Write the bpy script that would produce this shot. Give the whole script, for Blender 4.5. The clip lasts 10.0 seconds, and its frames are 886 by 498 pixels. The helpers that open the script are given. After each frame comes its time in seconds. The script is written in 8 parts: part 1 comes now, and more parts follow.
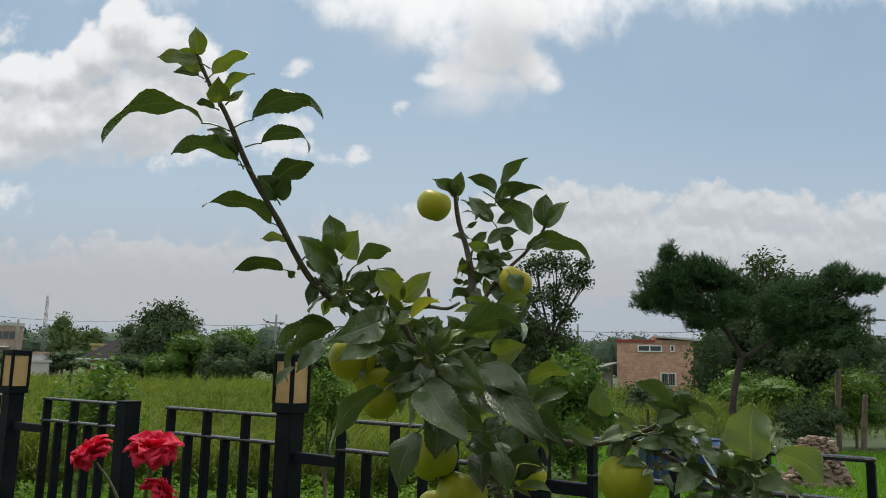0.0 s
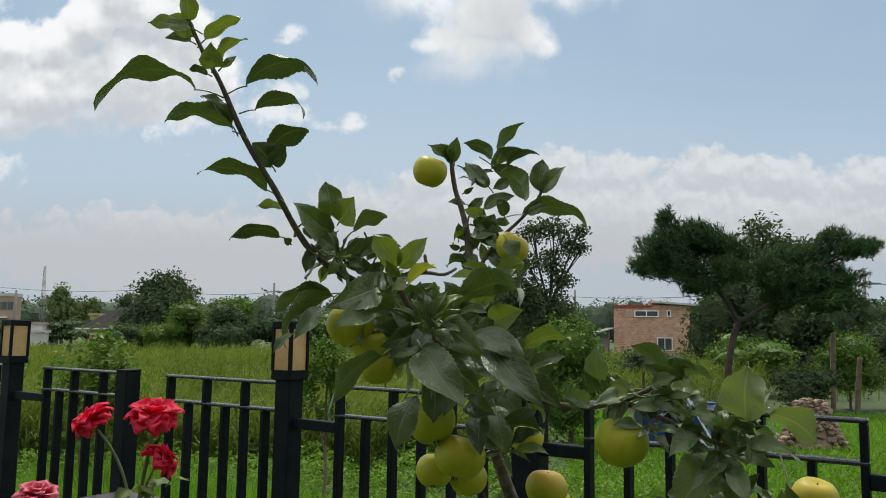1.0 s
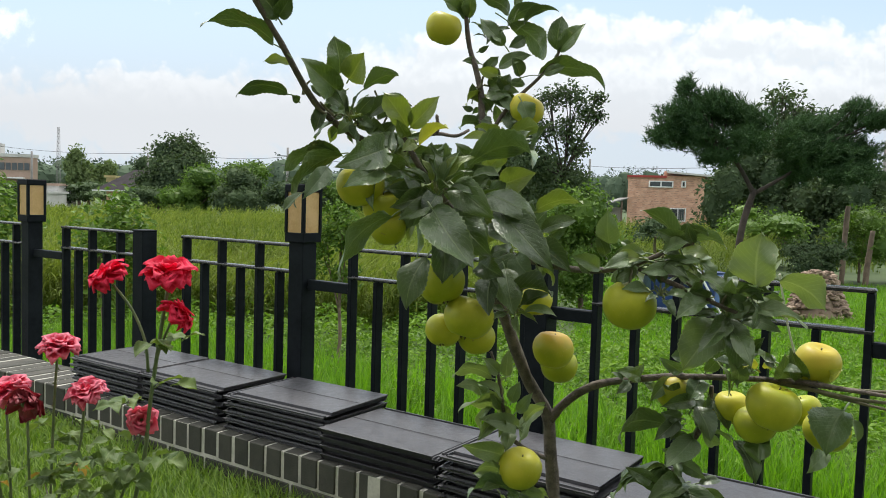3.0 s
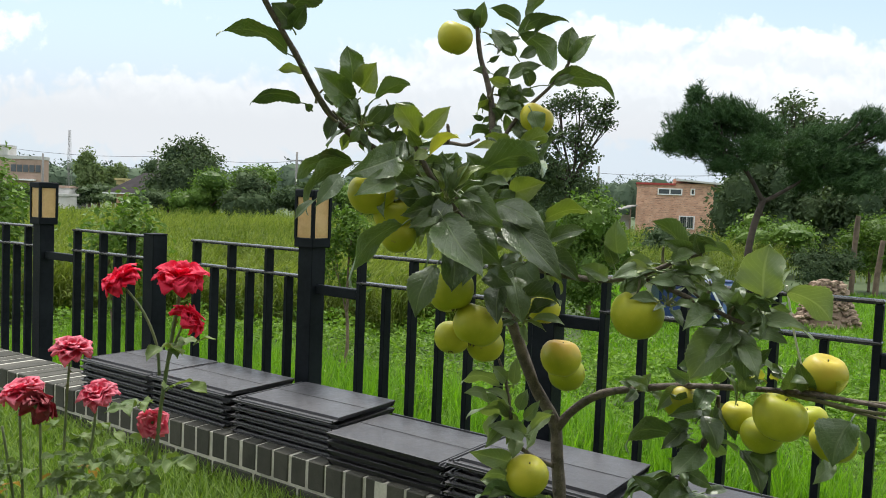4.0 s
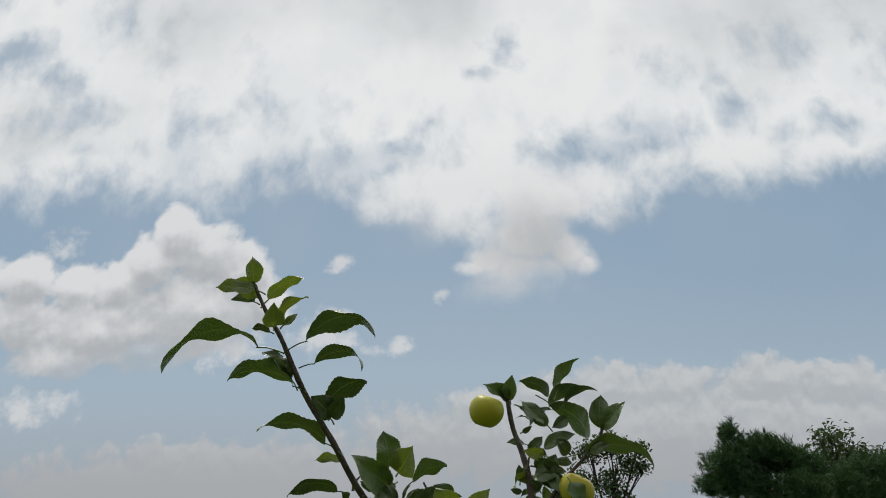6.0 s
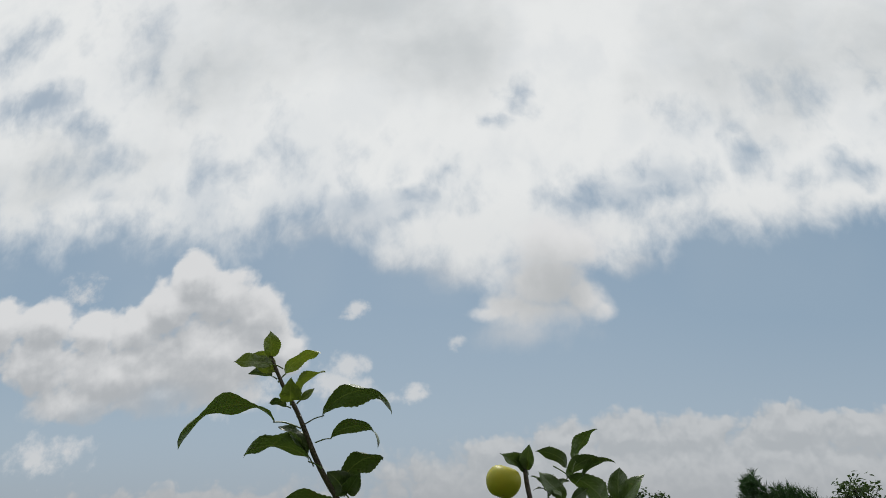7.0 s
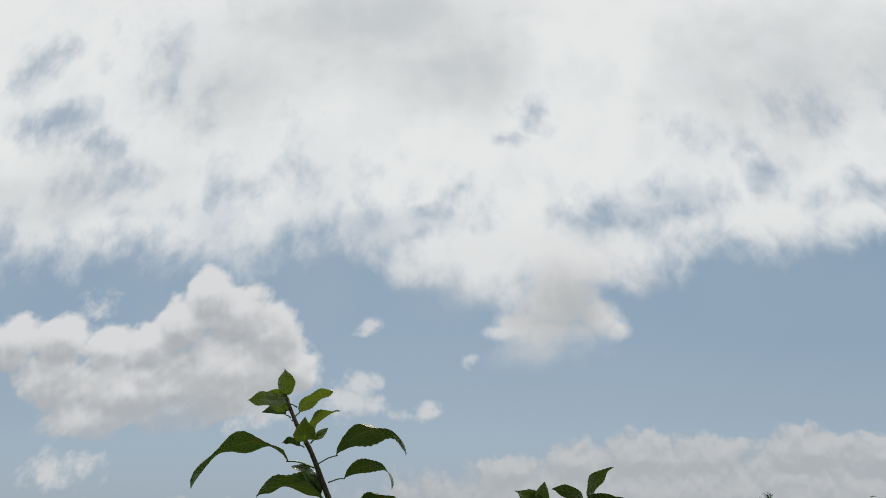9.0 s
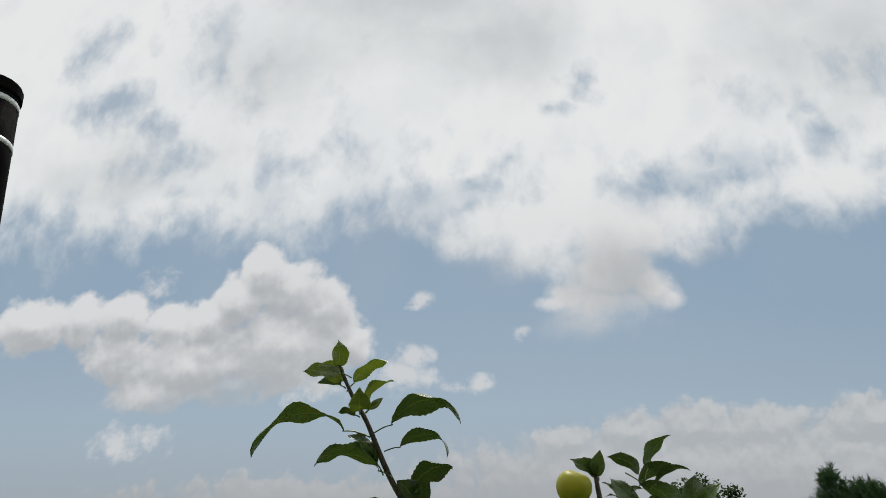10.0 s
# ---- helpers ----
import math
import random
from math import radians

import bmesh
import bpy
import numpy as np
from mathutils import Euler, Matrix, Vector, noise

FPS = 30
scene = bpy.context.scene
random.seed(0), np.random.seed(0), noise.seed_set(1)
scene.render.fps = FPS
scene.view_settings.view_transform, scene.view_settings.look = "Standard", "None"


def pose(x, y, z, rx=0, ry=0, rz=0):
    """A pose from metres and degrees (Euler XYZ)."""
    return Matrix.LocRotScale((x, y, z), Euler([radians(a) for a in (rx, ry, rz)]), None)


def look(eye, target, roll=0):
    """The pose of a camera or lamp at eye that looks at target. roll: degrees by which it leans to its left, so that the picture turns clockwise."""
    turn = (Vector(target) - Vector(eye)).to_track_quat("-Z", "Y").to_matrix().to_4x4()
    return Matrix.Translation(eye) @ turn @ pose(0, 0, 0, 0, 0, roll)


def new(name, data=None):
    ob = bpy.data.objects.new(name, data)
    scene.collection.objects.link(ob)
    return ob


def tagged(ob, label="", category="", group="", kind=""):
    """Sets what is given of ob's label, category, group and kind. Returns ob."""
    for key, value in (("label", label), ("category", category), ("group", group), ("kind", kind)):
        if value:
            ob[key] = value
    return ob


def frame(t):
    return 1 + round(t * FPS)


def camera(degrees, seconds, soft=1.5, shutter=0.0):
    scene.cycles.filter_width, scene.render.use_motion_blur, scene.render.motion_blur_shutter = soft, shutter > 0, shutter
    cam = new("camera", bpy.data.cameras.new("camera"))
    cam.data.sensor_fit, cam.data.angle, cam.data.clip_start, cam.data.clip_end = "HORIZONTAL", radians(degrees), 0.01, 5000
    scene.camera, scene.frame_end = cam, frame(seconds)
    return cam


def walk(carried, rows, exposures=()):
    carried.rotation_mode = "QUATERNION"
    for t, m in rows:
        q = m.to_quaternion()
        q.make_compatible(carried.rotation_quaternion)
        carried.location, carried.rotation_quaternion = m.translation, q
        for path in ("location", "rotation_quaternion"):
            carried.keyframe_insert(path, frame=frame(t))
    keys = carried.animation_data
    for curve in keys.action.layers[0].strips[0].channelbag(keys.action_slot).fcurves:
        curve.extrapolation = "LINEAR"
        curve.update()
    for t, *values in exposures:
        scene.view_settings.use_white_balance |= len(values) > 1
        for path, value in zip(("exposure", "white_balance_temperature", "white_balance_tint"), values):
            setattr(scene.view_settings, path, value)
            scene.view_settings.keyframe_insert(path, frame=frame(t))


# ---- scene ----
cam = camera(58.7, 10.0, soft=0.95)
PATH = [
    (0, (-0.001, 0.001, 0.96), (-0.008, 1.978, 1.258), 1.4),
    (0.5, (0.003, 0.003, 0.963), (0.001, 1.984, 1.233), 1.0),
    (1, (0.0, 0.001, 0.958), (0.002, 1.99, 1.174), 0.9),
    (1.5, (0.004, 0.005, 0.96), (-0.003, 2.0, 1.111), 0.7),
    (2, (0.002, 0.005, 0.956), (-0.013, 2.004, 1.015), 1.0),
    (2.5, (0.004, 0.01, 0.953), (-0.017, 2.01, 0.921), 1.2),
    (2.7, (0.004, 0.017, 0.952), (-0.016, 2.015, 0.877), 1.5),
    (3.8, (0.001, 0.011, 0.95), (-0.038, 2.005, 0.8), 2.3),
    (4, (0.001, 0.006, 0.955), (-0.044, 2.003, 0.848), 2.3),
    (4.5, (0.0, 0.005, 0.966), (-0.067, 1.982, 1.259), 0.7),
    (5, (-0.005, -0.005, 0.976), (-0.092, 1.921, 1.511), -0.2),
    (5.5, (-0.009, -0.01, 0.988), (-0.101, 1.867, 1.673), -0.9),
    (5.7, (-0.011, -0.01, 0.986), (-0.11, 1.854, 1.703), -1.0),
    (6.8, (-0.013, -0.03, 1.023), (-0.158, 1.783, 1.856), -0.1),
    (7, (-0.012, -0.033, 1.026), (-0.16, 1.766, 1.885), -0.2),
    (7.5, (-0.014, -0.036, 1.047), (-0.152, 1.738, 1.962), -0.3),
    (8, (-0.019, -0.042, 1.047), (-0.15, 1.731, 1.965), -0.2),
    (8.5, (-0.019, -0.042, 1.05), (-0.149, 1.733, 1.962), 0.1),
    (9, (-0.015, -0.039, 1.055), (-0.196, 1.738, 1.955), 0.7),
    (9.5, (-0.026, -0.044, 1.046), (-0.229, 1.749, 1.907), 0.7),
    (10, (-0.016, -0.033, 1.053), (-0.325, 1.758, 1.889), 1.1),
]
# exposure follows the camera's own metering
EXPOSURES = [(0, -0.18), (0.5, -0.08), (1.0, -0.06), (1.5, 0.0), (2.0, 0.14), (2.5, 0.33), (2.7, 0.42), (3.8, 0.64), (4.0, 0.60), (4.5, 0.08), (5.0, -0.42), (5.5, -0.50), (7.0, -0.52), (10, -0.52)]
walk(cam, [(t, look(eye, target, roll)) for t, eye, target, roll in PATH], EXPOSURES)

# ---- sky, clouds and sun ----
SUN_EL, SUN_AZ = radians(62), radians(-12)   # high, ahead of the garden, behind thin cloud
world = bpy.data.worlds.new("sky")
scene.world = world
world.use_nodes = True
wt = world.node_tree
wt.nodes.clear()


class Net:
    """Short hand for arithmetic in a node tree."""

    def __init__(self, tree):
        self.tree = tree

    def node(self, kind):
        return self.tree.nodes.new(kind)

    def put(self, socket, value):
        if isinstance(value, (int, float)):
            socket.default_value = value
        elif isinstance(value, tuple):
            socket.default_value = value
        else:
            self.tree.links.new(value, socket)

    def math(self, op, a, b=0.0, c=None):
        n = self.node("ShaderNodeMath")
        n.operation = op
        self.put(n.inputs[0], a)
        self.put(n.inputs[1], b)
        if c is not None:
            self.put(n.inputs[2], c)
        return n.outputs[0]

    def ramp(self, x, lo, hi, a=0.0, b=1.0):
        n = self.node("ShaderNodeMapRange")
        n.interpolation_type = "SMOOTHSTEP"
        for i, v in enumerate((x, lo, hi, a, b)):
            self.put(n.inputs[i], v)
        return n.outputs[0]

    def mix(self, f, a, b, blend="MIX"):
        n = self.node("ShaderNodeMix")
        n.data_type, n.blend_type = "RGBA", blend
        self.put(n.inputs[0], f)
        self.put(n.inputs[6], a)
        self.put(n.inputs[7], b)
        return n.outputs[2]

    def noise(self, vec, scale, detail=4.0, rough=0.55, distort=0.0, flat=False):
        n = self.node("ShaderNodeTexNoise")
        n.noise_dimensions = "2D" if flat else "3D"
        if vec is not None:
            self.put(n.inputs["Vector"], vec)
        for k, v in (("Scale", scale), ("Detail", detail), ("Roughness", rough), ("Distortion", distort)):
            n.inputs[k].default_value = v
        return n.outputs[0]


w = Net(wt)
view = w.node("ShaderNodeTexCoord").outputs["Generated"]
split = w.node("ShaderNodeSeparateXYZ")
wt.links.new(view, split.inputs[0])
ahead = w.math("MAXIMUM", w.math("ABSOLUTE", split.outputs[1]), 0.12)
u0 = w.math("DIVIDE", split.outputs[0], ahead)
v0 = w.math("DIVIDE", split.outputs[2], ahead)
plane = w.node("ShaderNodeCombineXYZ")
wt.links.new(u0, plane.inputs[0])
wt.links.new(v0, plane.inputs[1])

def shifted(du, dv):
    n = w.node("ShaderNodeVectorMath")
    n.operation = "ADD"
    wt.links.new(plane.outputs[0], n.inputs[0])
    n.inputs[1].default_value = (du, dv, 0)
    return n.outputs[0]


def lumps(vec, scale, soften=0.55):
    """Rounded swellings, as on the head of a cauliflower: about 0.5 up, 0 in the creases."""
    n = w.node("ShaderNodeTexVoronoi")
    n.voronoi_dimensions, n.feature = "2D", "SMOOTH_F1"
    n.inputs["Scale"].default_value = scale
    n.inputs["Detail"].default_value = 2.0
    n.inputs["Roughness"].default_value = 0.6
    n.inputs["Smoothness"].default_value = soften
    wt.links.new(vec, n.inputs["Vector"])
    return w.math("SUBTRACT", 0.75, n.outputs["Distance"])


def stirred(vec, amount, scale):
    """The plane of the sky, pushed about by soft noise."""
    n = w.node("ShaderNodeTexNoise")
    n.noise_dimensions = "2D"
    n.inputs["Scale"].default_value, n.inputs["Detail"].default_value, n.inputs["Roughness"].default_value = scale, 3.0, 0.55
    wt.links.new(vec, n.inputs["Vector"])
    a = w.node("ShaderNodeVectorMath")
    a.operation = "SUBTRACT"
    wt.links.new(n.outputs["Color"], a.inputs[0])
    a.inputs[1].default_value = (0.5, 0.5, 0.5)
    b = w.node("ShaderNodeVectorMath")
    b.operation = "MULTIPLY_ADD"
    wt.links.new(a.outputs[0], b.inputs[0])
    b.inputs[1].default_value = (amount, amount, 0)
    wt.links.new(vec, b.inputs[2])
    return b.outputs[0]


def heaps(vec, ovals, blend=0.25):
    """Ovals of cloud (u, v, half width, half height, gain) run into one another: gain in the middle, 0 on the rim."""
    out_ = None
    for cu, cv, ru, rv, gain in ovals:
        a = w.node("ShaderNodeVectorMath")
        a.operation = "MULTIPLY_ADD"
        wt.links.new(vec, a.inputs[0])
        a.inputs[1].default_value = (1 / ru, 1 / rv, 0)
        a.inputs[2].default_value = (-cu / ru, -cv / rv, 0)
        d = w.node("ShaderNodeVectorMath")
        d.operation = "LENGTH"
        wt.links.new(a.outputs[0], d.inputs[0])
        h = w.math("MULTIPLY_ADD", d.outputs["Value"], -gain, gain)
        out_ = h if out_ is None else w.math("SMOOTH_MAX", out_, h, blend)
    return out_


HEAP = [(-0.439, 0.444, 0.042, 0.047, 1), (-0.391, 0.416, 0.049, 0.053, 1), (-0.342, 0.377, 0.048, 0.054, 1), (-0.299, 0.336, 0.034, 0.049, 0.95),
        (-0.47, 0.402, 0.046, 0.048, 1), (-0.513, 0.372, 0.049, 0.039, 0.95), (-0.577, 0.37, 0.05, 0.038, 0.9), (-0.646, 0.384, 0.051, 0.039, 0.95),
        (-0.711, 0.38, 0.05, 0.044, 0.95), (-0.789, 0.378, 0.076, 0.05, 0.95), (-0.398, 0.326, 0.126, 0.064, 1), (-0.529, 0.31, 0.119, 0.047, 0.95),
        (-0.643, 0.325, 0.073, 0.044, 0.9), (-0.575, 0.269, 0.078, 0.034, 0.8), (-0.468, 0.274, 0.093, 0.03, 0.7)]
WISP = [(-0.601, 0.432, 0.029, 0.023, 0.35), (-0.616, 0.2, 0.042, 0.029, 0.6), (-0.568, 0.203, 0.03, 0.019, 0.35),
        (-0.346, 0.277, 0.061, 0.03, 0.35), (-0.065, 0.34, 0.009, 0.008, 0.3)]
PUFF = [(-0.2, 0.393, 0.021, 0.014, 0.8), (-0.207, 0.382, 0.016, 0.007, 0.6), (-0.212, 0.31, 0.03, 0.022, 0.7), (-0.23, 0.287, 0.045, 0.025, 0.75),
        (-0.188, 0.279, 0.022, 0.015, 0.5), (-0.12, 0.27, 0.022, 0.013, 0.7), (-0.143, 0.265, 0.023, 0.009, 0.4)]
TONGUE = [(0.062, 0.422, 0.07, 0.06, 1), (0.011, 0.39, 0.042, 0.029, 0.85), (-0.022, 0.376, 0.028, 0.01, 0.6), (0.106, 0.395, 0.039, 0.038, 0.95),
        (0.13, 0.376, 0.019, 0.018, 0.7), (0.055, 0.377, 0.068, 0.034, 0.9), (0.085, 0.476, 0.086, 0.053, 0.9)]
SKIRT = [(0.035, 0.346, 0.082, 0.031, 0.7), (-0.069, 0.448, 0.063, 0.036, 0.75), (-0.141, 0.463, 0.056, 0.03, 0.5),
        (0.179, 0.447, 0.054, 0.027, 0.6), (-0.258, 0.517, 0.108, 0.033, 0.5)]
LOBE = [(-0.037, 0.513, 0.121, 0.056, 0.9), (-0.106, 0.515, 0.069, 0.052, 0.85), (0.044, 0.514, 0.112, 0.072, 1), (0.023, 0.589, 0.165, 0.096, 1),
        (0.146, 0.501, 0.086, 0.052, 0.9), (0.242, 0.523, 0.086, 0.043, 0.8), (0.354, 0.537, 0.1, 0.04, 0.7), (0.479, 0.544, 0.106, 0.036, 0.7),
        (-0.607, 0.57, 0.249, 0.051, 0.8), (-0.363, 0.569, 0.129, 0.038, 0.5)]
HOLES = [(-0.742, 0.763, 0.082, 0.048, 1.3), (-0.656, 0.718, 0.049, 0.044, 1.2), (-0.797, 0.886, 0.047, 0.057, 0.85),
        (-0.609, 0.645, 0.053, 0.043, 0.8), (-0.656, 0.632, 0.036, 0.031, 0.5), (-0.431, 0.623, 0.032, 0.047, 0.5),
        (-0.125, 0.573, 0.042, 0.023, 1.05), (-0.075, 0.617, 0.028, 0.026, 0.8), (0.036, 0.739, 0.019, 0.037, 1), (0.003, 0.682, 0.012, 0.012, 0.7),
        (-0.215, 0.564, 0.054, 0.025, 0.6)]
RIFTS = [(0.227, 0.589, 0.052, 0.028, 0.75), (0.191, 0.558, 0.032, 0.016, 0.5), (0.302, 0.666, 0.036, 0.026, 0.45),
        (0.385, 0.614, 0.037, 0.029, 0.75), (0.496, 0.585, 0.037, 0.019, 0.8), (0.563, 0.651, 0.027, 0.03, 0.5), (0.469, 0.721, 0.041, 0.021, 0.3),
        (-0.576, 0.871, 0.039, 0.073, 0.35), (-0.318, 0.635, 0.043, 0.041, 0.3)]
GREY = [(-0.25, 0.947, 0.224, 0.115, 1), (-0.477, 0.823, 0.106, 0.071, 0.8), (0.45, 0.792, 0.22, 0.099, 0.75), (-0.086, 0.839, 0.12, 0.082, 0.6),
        (-0.69, 0.623, 0.128, 0.051, 0.6)]
BRIGHT = [(0.074, 0.616, 0.14, 0.147, 1), (0.132, 0.836, 0.107, 0.185, 0.9), (-0.235, 0.693, 0.204, 0.074, 0.5)]
BANK = [(-0.012, 0.191, 0.049, 0.023, 0.8), (0.072, 0.203, 0.062, 0.032, 0.9), (0.149, 0.212, 0.062, 0.034, 0.9), (0.230, 0.207, 0.067, 0.035, 0.9),
        (0.346, 0.215, 0.073, 0.036, 1), (0.438, 0.206, 0.072, 0.034, 0.9), (0.56, 0.205, 0.09, 0.036, 0.9), (0.25, 0.15, 0.5, 0.07, 1.2), (-0.35, 0.10, 0.34, 0.062, 1)]
P = plane.outputs[0]


def fbm(vec, scale, detail=7.0, rough=0.56):
    """Fractal noise about 0."""
    return w.math("SUBTRACT", w.noise(vec, scale, detail, rough, flat=True), 0.5)


def total(*terms):
    """A sum of (field, weight) pairs."""
    out_ = None
    for field, weight in terms:
        t_ = w.math("MULTIPLY", field, weight)
        out_ = t_ if out_ is None else w.math("ADD", out_, t_)
    return out_


broad = w.noise(P, 4.2, 2.5, 0.5, flat=True)
slanted = w.node("ShaderNodeMapping")
slanted.inputs["Scale"].default_value = (1.0, 0.62, 1.0)
slanted.inputs["Rotation"].default_value = (0, 0, radians(-35))
wt.links.new(stirred(P, 0.035, 9.0), slanted.inputs[0])
curds = fbm(slanted.outputs[0], 17.0, 7.0, 0.56)      # small broken flakes along the wind
drift = fbm(P, 6.0, 6.0, 0.52)
swell = fbm(stirred(shifted(3.1, 1.7), 0.05, 8.0), 9.0, 6.0, 0.5)

# the high sheet: closed above, thinning and breaking towards its lower rim
uneven = stirred(stirred(P, 0.05, 8.0), 0.018, 34.0)
low_rim = w.math("MINIMUM", w.math("MULTIPLY", w.math("SUBTRACT", v0, 0.522), 9.0), 1.0)
sheet = w.math("SMOOTH_MAX", low_rim, heaps(uneven, LOBE), 0.25)
near_rim = w.ramp(v0, 0.72, 0.56)
sheet_d = w.math("ADD", sheet, total((curds, 0.9), (drift, 0.8)))
sheet_d = w.math("ADD", sheet_d, w.math("MULTIPLY", near_rim, total((curds, 0.7), (drift, 0.6))))
ragged = stirred(stirred(P, 0.065, 7.0), 0.030, 28.0)
gaps = w.math("MAXIMUM", heaps(ragged, HOLES), w.math("MULTIPLY", heaps(ragged, RIFTS), 0.9))
gap = w.ramp(w.math("ADD", gaps, total((curds, 3.0), (drift, 1.2))), -0.55, 1.45)
sheet_cover = w.math("MULTIPLY", w.ramp(sheet_d, -0.50, 0.72), w.math("MULTIPLY_ADD", gap, -0.80, 1.0))
sheet_cover = w.math("MULTIPLY", sheet_cover, w.ramp(w.math("ADD", curds, drift), -0.30, 0.10, 0.90, 1.0))

# heaped clouds: dense, lit from above, their insides grey
def heaped(vec):
    s_ = stirred(vec, 0.030, 15.0)
    billow = w.math("ADD", total((lumps(s_, 19.0), 0.20), (lumps(s_, 44.0), 0.12)), w.math("MULTIPLY", fbm(vec, 26.0, 7.0, 0.56), 0.55))
    body = heaps(s_, HEAP)
    return body, w.math("ADD", body, w.math("ADD", billow, 0.02))


_, here = heaped(P)
_, above = heaped(shifted(0.004, 0.013))
relief = w.math("SUBTRACT", here, above)
thick = w.ramp(heaps(stirred(shifted(-0.010, 0.040), 0.030, 15.0), HEAP), -0.35, 0.75)
foot = w.ramp(w.math("ADD", v0, w.math("MULTIPLY", drift, 0.20)), 0.165, 0.285, 0.10, 0.95)
heap_cover = w.math("MULTIPLY", w.ramp(here, -0.06, 0.30), foot)
s_t = stirred(P, 0.022, 18.0)
tongue_d = w.math("ADD", heaps(s_t, TONGUE), total((fbm(P, 22.0, 6.0, 0.54), 0.8), (drift, 0.4)))
tongue_cover = w.math("MULTIPLY", w.ramp(tongue_d, -0.12, 0.55), w.ramp(w.math("ADD", v0, w.math("MULTIPLY", curds, 0.06)), 0.335, 0.385, 0.10, 1.0))
skirt_cover = w.math("MULTIPLY", w.ramp(w.math("ADD", heaps(s_t, SKIRT), total((curds, 1.0), (drift, 0.8))), -0.15, 0.85), 0.62)
puff_cover = w.math("MULTIPLY", w.ramp(w.math("ADD", heaps(stirred(P, 0.016, 32.0), PUFF + WISP, 0.1), total((fbm(P, 34.0, 6.0, 0.6), 1.3), (drift, 0.4))), -0.08, 0.55), 0.80)


def banked(vec):
    s_ = stirred(vec, 0.025, 24.0)
    return w.math("ADD", heaps(s_, BANK), w.math("MULTIPLY", w.math("SUBTRACT", lumps(s_, 32.0), 0.02), 0.40))


bank_here = banked(plane.outputs[0])
bank_relief = w.math("SUBTRACT", bank_here, banked(shifted(0.003, 0.011)))
bank_cover = w.math("MULTIPLY", w.ramp(bank_here, -0.08, 0.30), 0.92)
haze = w.math("MULTIPLY", w.ramp(v0, 0.46, 0.04), 0.72)
veil = w.math("MULTIPLY", w.ramp(broad, 0.35, 0.7), 0.12)

# colours: white where the light falls, grey in the folds and bases
dull = w.ramp(w.math("ADD", w.math("SUBTRACT", heaps(uneven, GREY, 0.5), w.math("MAXIMUM", heaps(uneven, BRIGHT, 0.5), 0.0)), total((swell, 1.3), (drift, 1.2), (curds, 0.5))), -0.75, 1.15)
sheet_col = w.mix(dull, (1.125, 1.145, 1.145, 1), (0.80, 0.84, 0.86, 1))
sheet_col = w.mix(w.ramp(v0, 0.60, 0.47, 0.0, 0.5), sheet_col, (0.95, 0.975, 0.985, 1))
core = w.ramp(w.math("ADD", heaps(s_t, [(0.075, 0.405, 0.085, 0.085, 1), (0.03, 0.395, 0.06, 0.04, 0.5)]), total((drift, 0.8), (curds, 0.4))), -0.30, 0.85)
tongue_col = w.mix(core, (1.04, 1.045, 1.05, 1), (0.66, 0.685, 0.70, 1))
lit = w.ramp(w.math("ADD", w.math("SUBTRACT", w.math("MULTIPLY", relief, 0.9), w.math("MULTIPLY", thick, 0.62)), w.math("MULTIPLY", drift, 0.8)), -0.95, 0.22)
heap_col = w.mix(lit, (0.61, 0.635, 0.66, 1), (1.0, 1.005, 1.01, 1))
bank_col = w.mix(w.ramp(bank_relief, -0.25, 0.50), (0.60, 0.635, 0.665, 1), (0.76, 0.785, 0.805, 1))
bank_col = w.mix(w.ramp(v0, 0.20, 0.09), bank_col, (0.545, 0.565, 0.59, 1))
sky = w.node("ShaderNodeTexSky")
sky.sky_type, sky.sun_disc, sky.sun_elevation, sky.sun_rotation = "NISHITA", False, SUN_EL, SUN_AZ
sky.altitude, sky.air_density, sky.dust_density, sky.ozone_density = 50.0, 1.0, 3.0, 1.5
clear = w.mix(1.0, sky.outputs[0], (0.09, 0.09, 0.09, 1), "MULTIPLY")
clear = w.mix(0.72, clear, w.mix(w.ramp(v0, 0.2, 0.9), (0.42, 0.595, 0.755, 1), (0.36, 0.515, 0.67, 1)))
clear = w.mix(w.ramp(u0, 0.05, 0.45, 0.0, 0.55), clear, (0.35, 0.495, 0.655, 1))
final = w.mix(w.math("MAXIMUM", haze, veil), clear, w.mix(w.ramp(v0, 0.25, 0.10), (0.63, 0.72, 0.79, 1), (0.525, 0.56, 0.595, 1)))
for part_cover, part_col in ((puff_cover, (0.93, 0.94, 0.95, 1)), (heap_cover, heap_col), (skirt_cover, (0.80, 0.82, 0.84, 1)), (sheet_cover, sheet_col), (tongue_cover, tongue_col), (bank_cover, bank_col)):
    final = w.mix(part_cover, final, part_col)
back = w.node("ShaderNodeBackground")
back.inputs[1].default_value = 1.0
wt.links.new(final, back.inputs[0])
out = w.node("ShaderNodeOutputWorld")
wt.links.new(back.outputs[0], out.inputs[0])

sun = new("sun", bpy.data.lights.new("sun", "SUN"))
sun.data.energy, sun.data.angle, sun.data.color = 2.7, radians(12), (1.0, 0.96, 0.90)
sun_dir = Vector((math.sin(SUN_AZ) * math.cos(SUN_EL), math.cos(SUN_AZ) * math.cos(SUN_EL), math.sin(SUN_EL)))
sun.matrix_world = look(sun_dir * 50, (0, 0, 0))

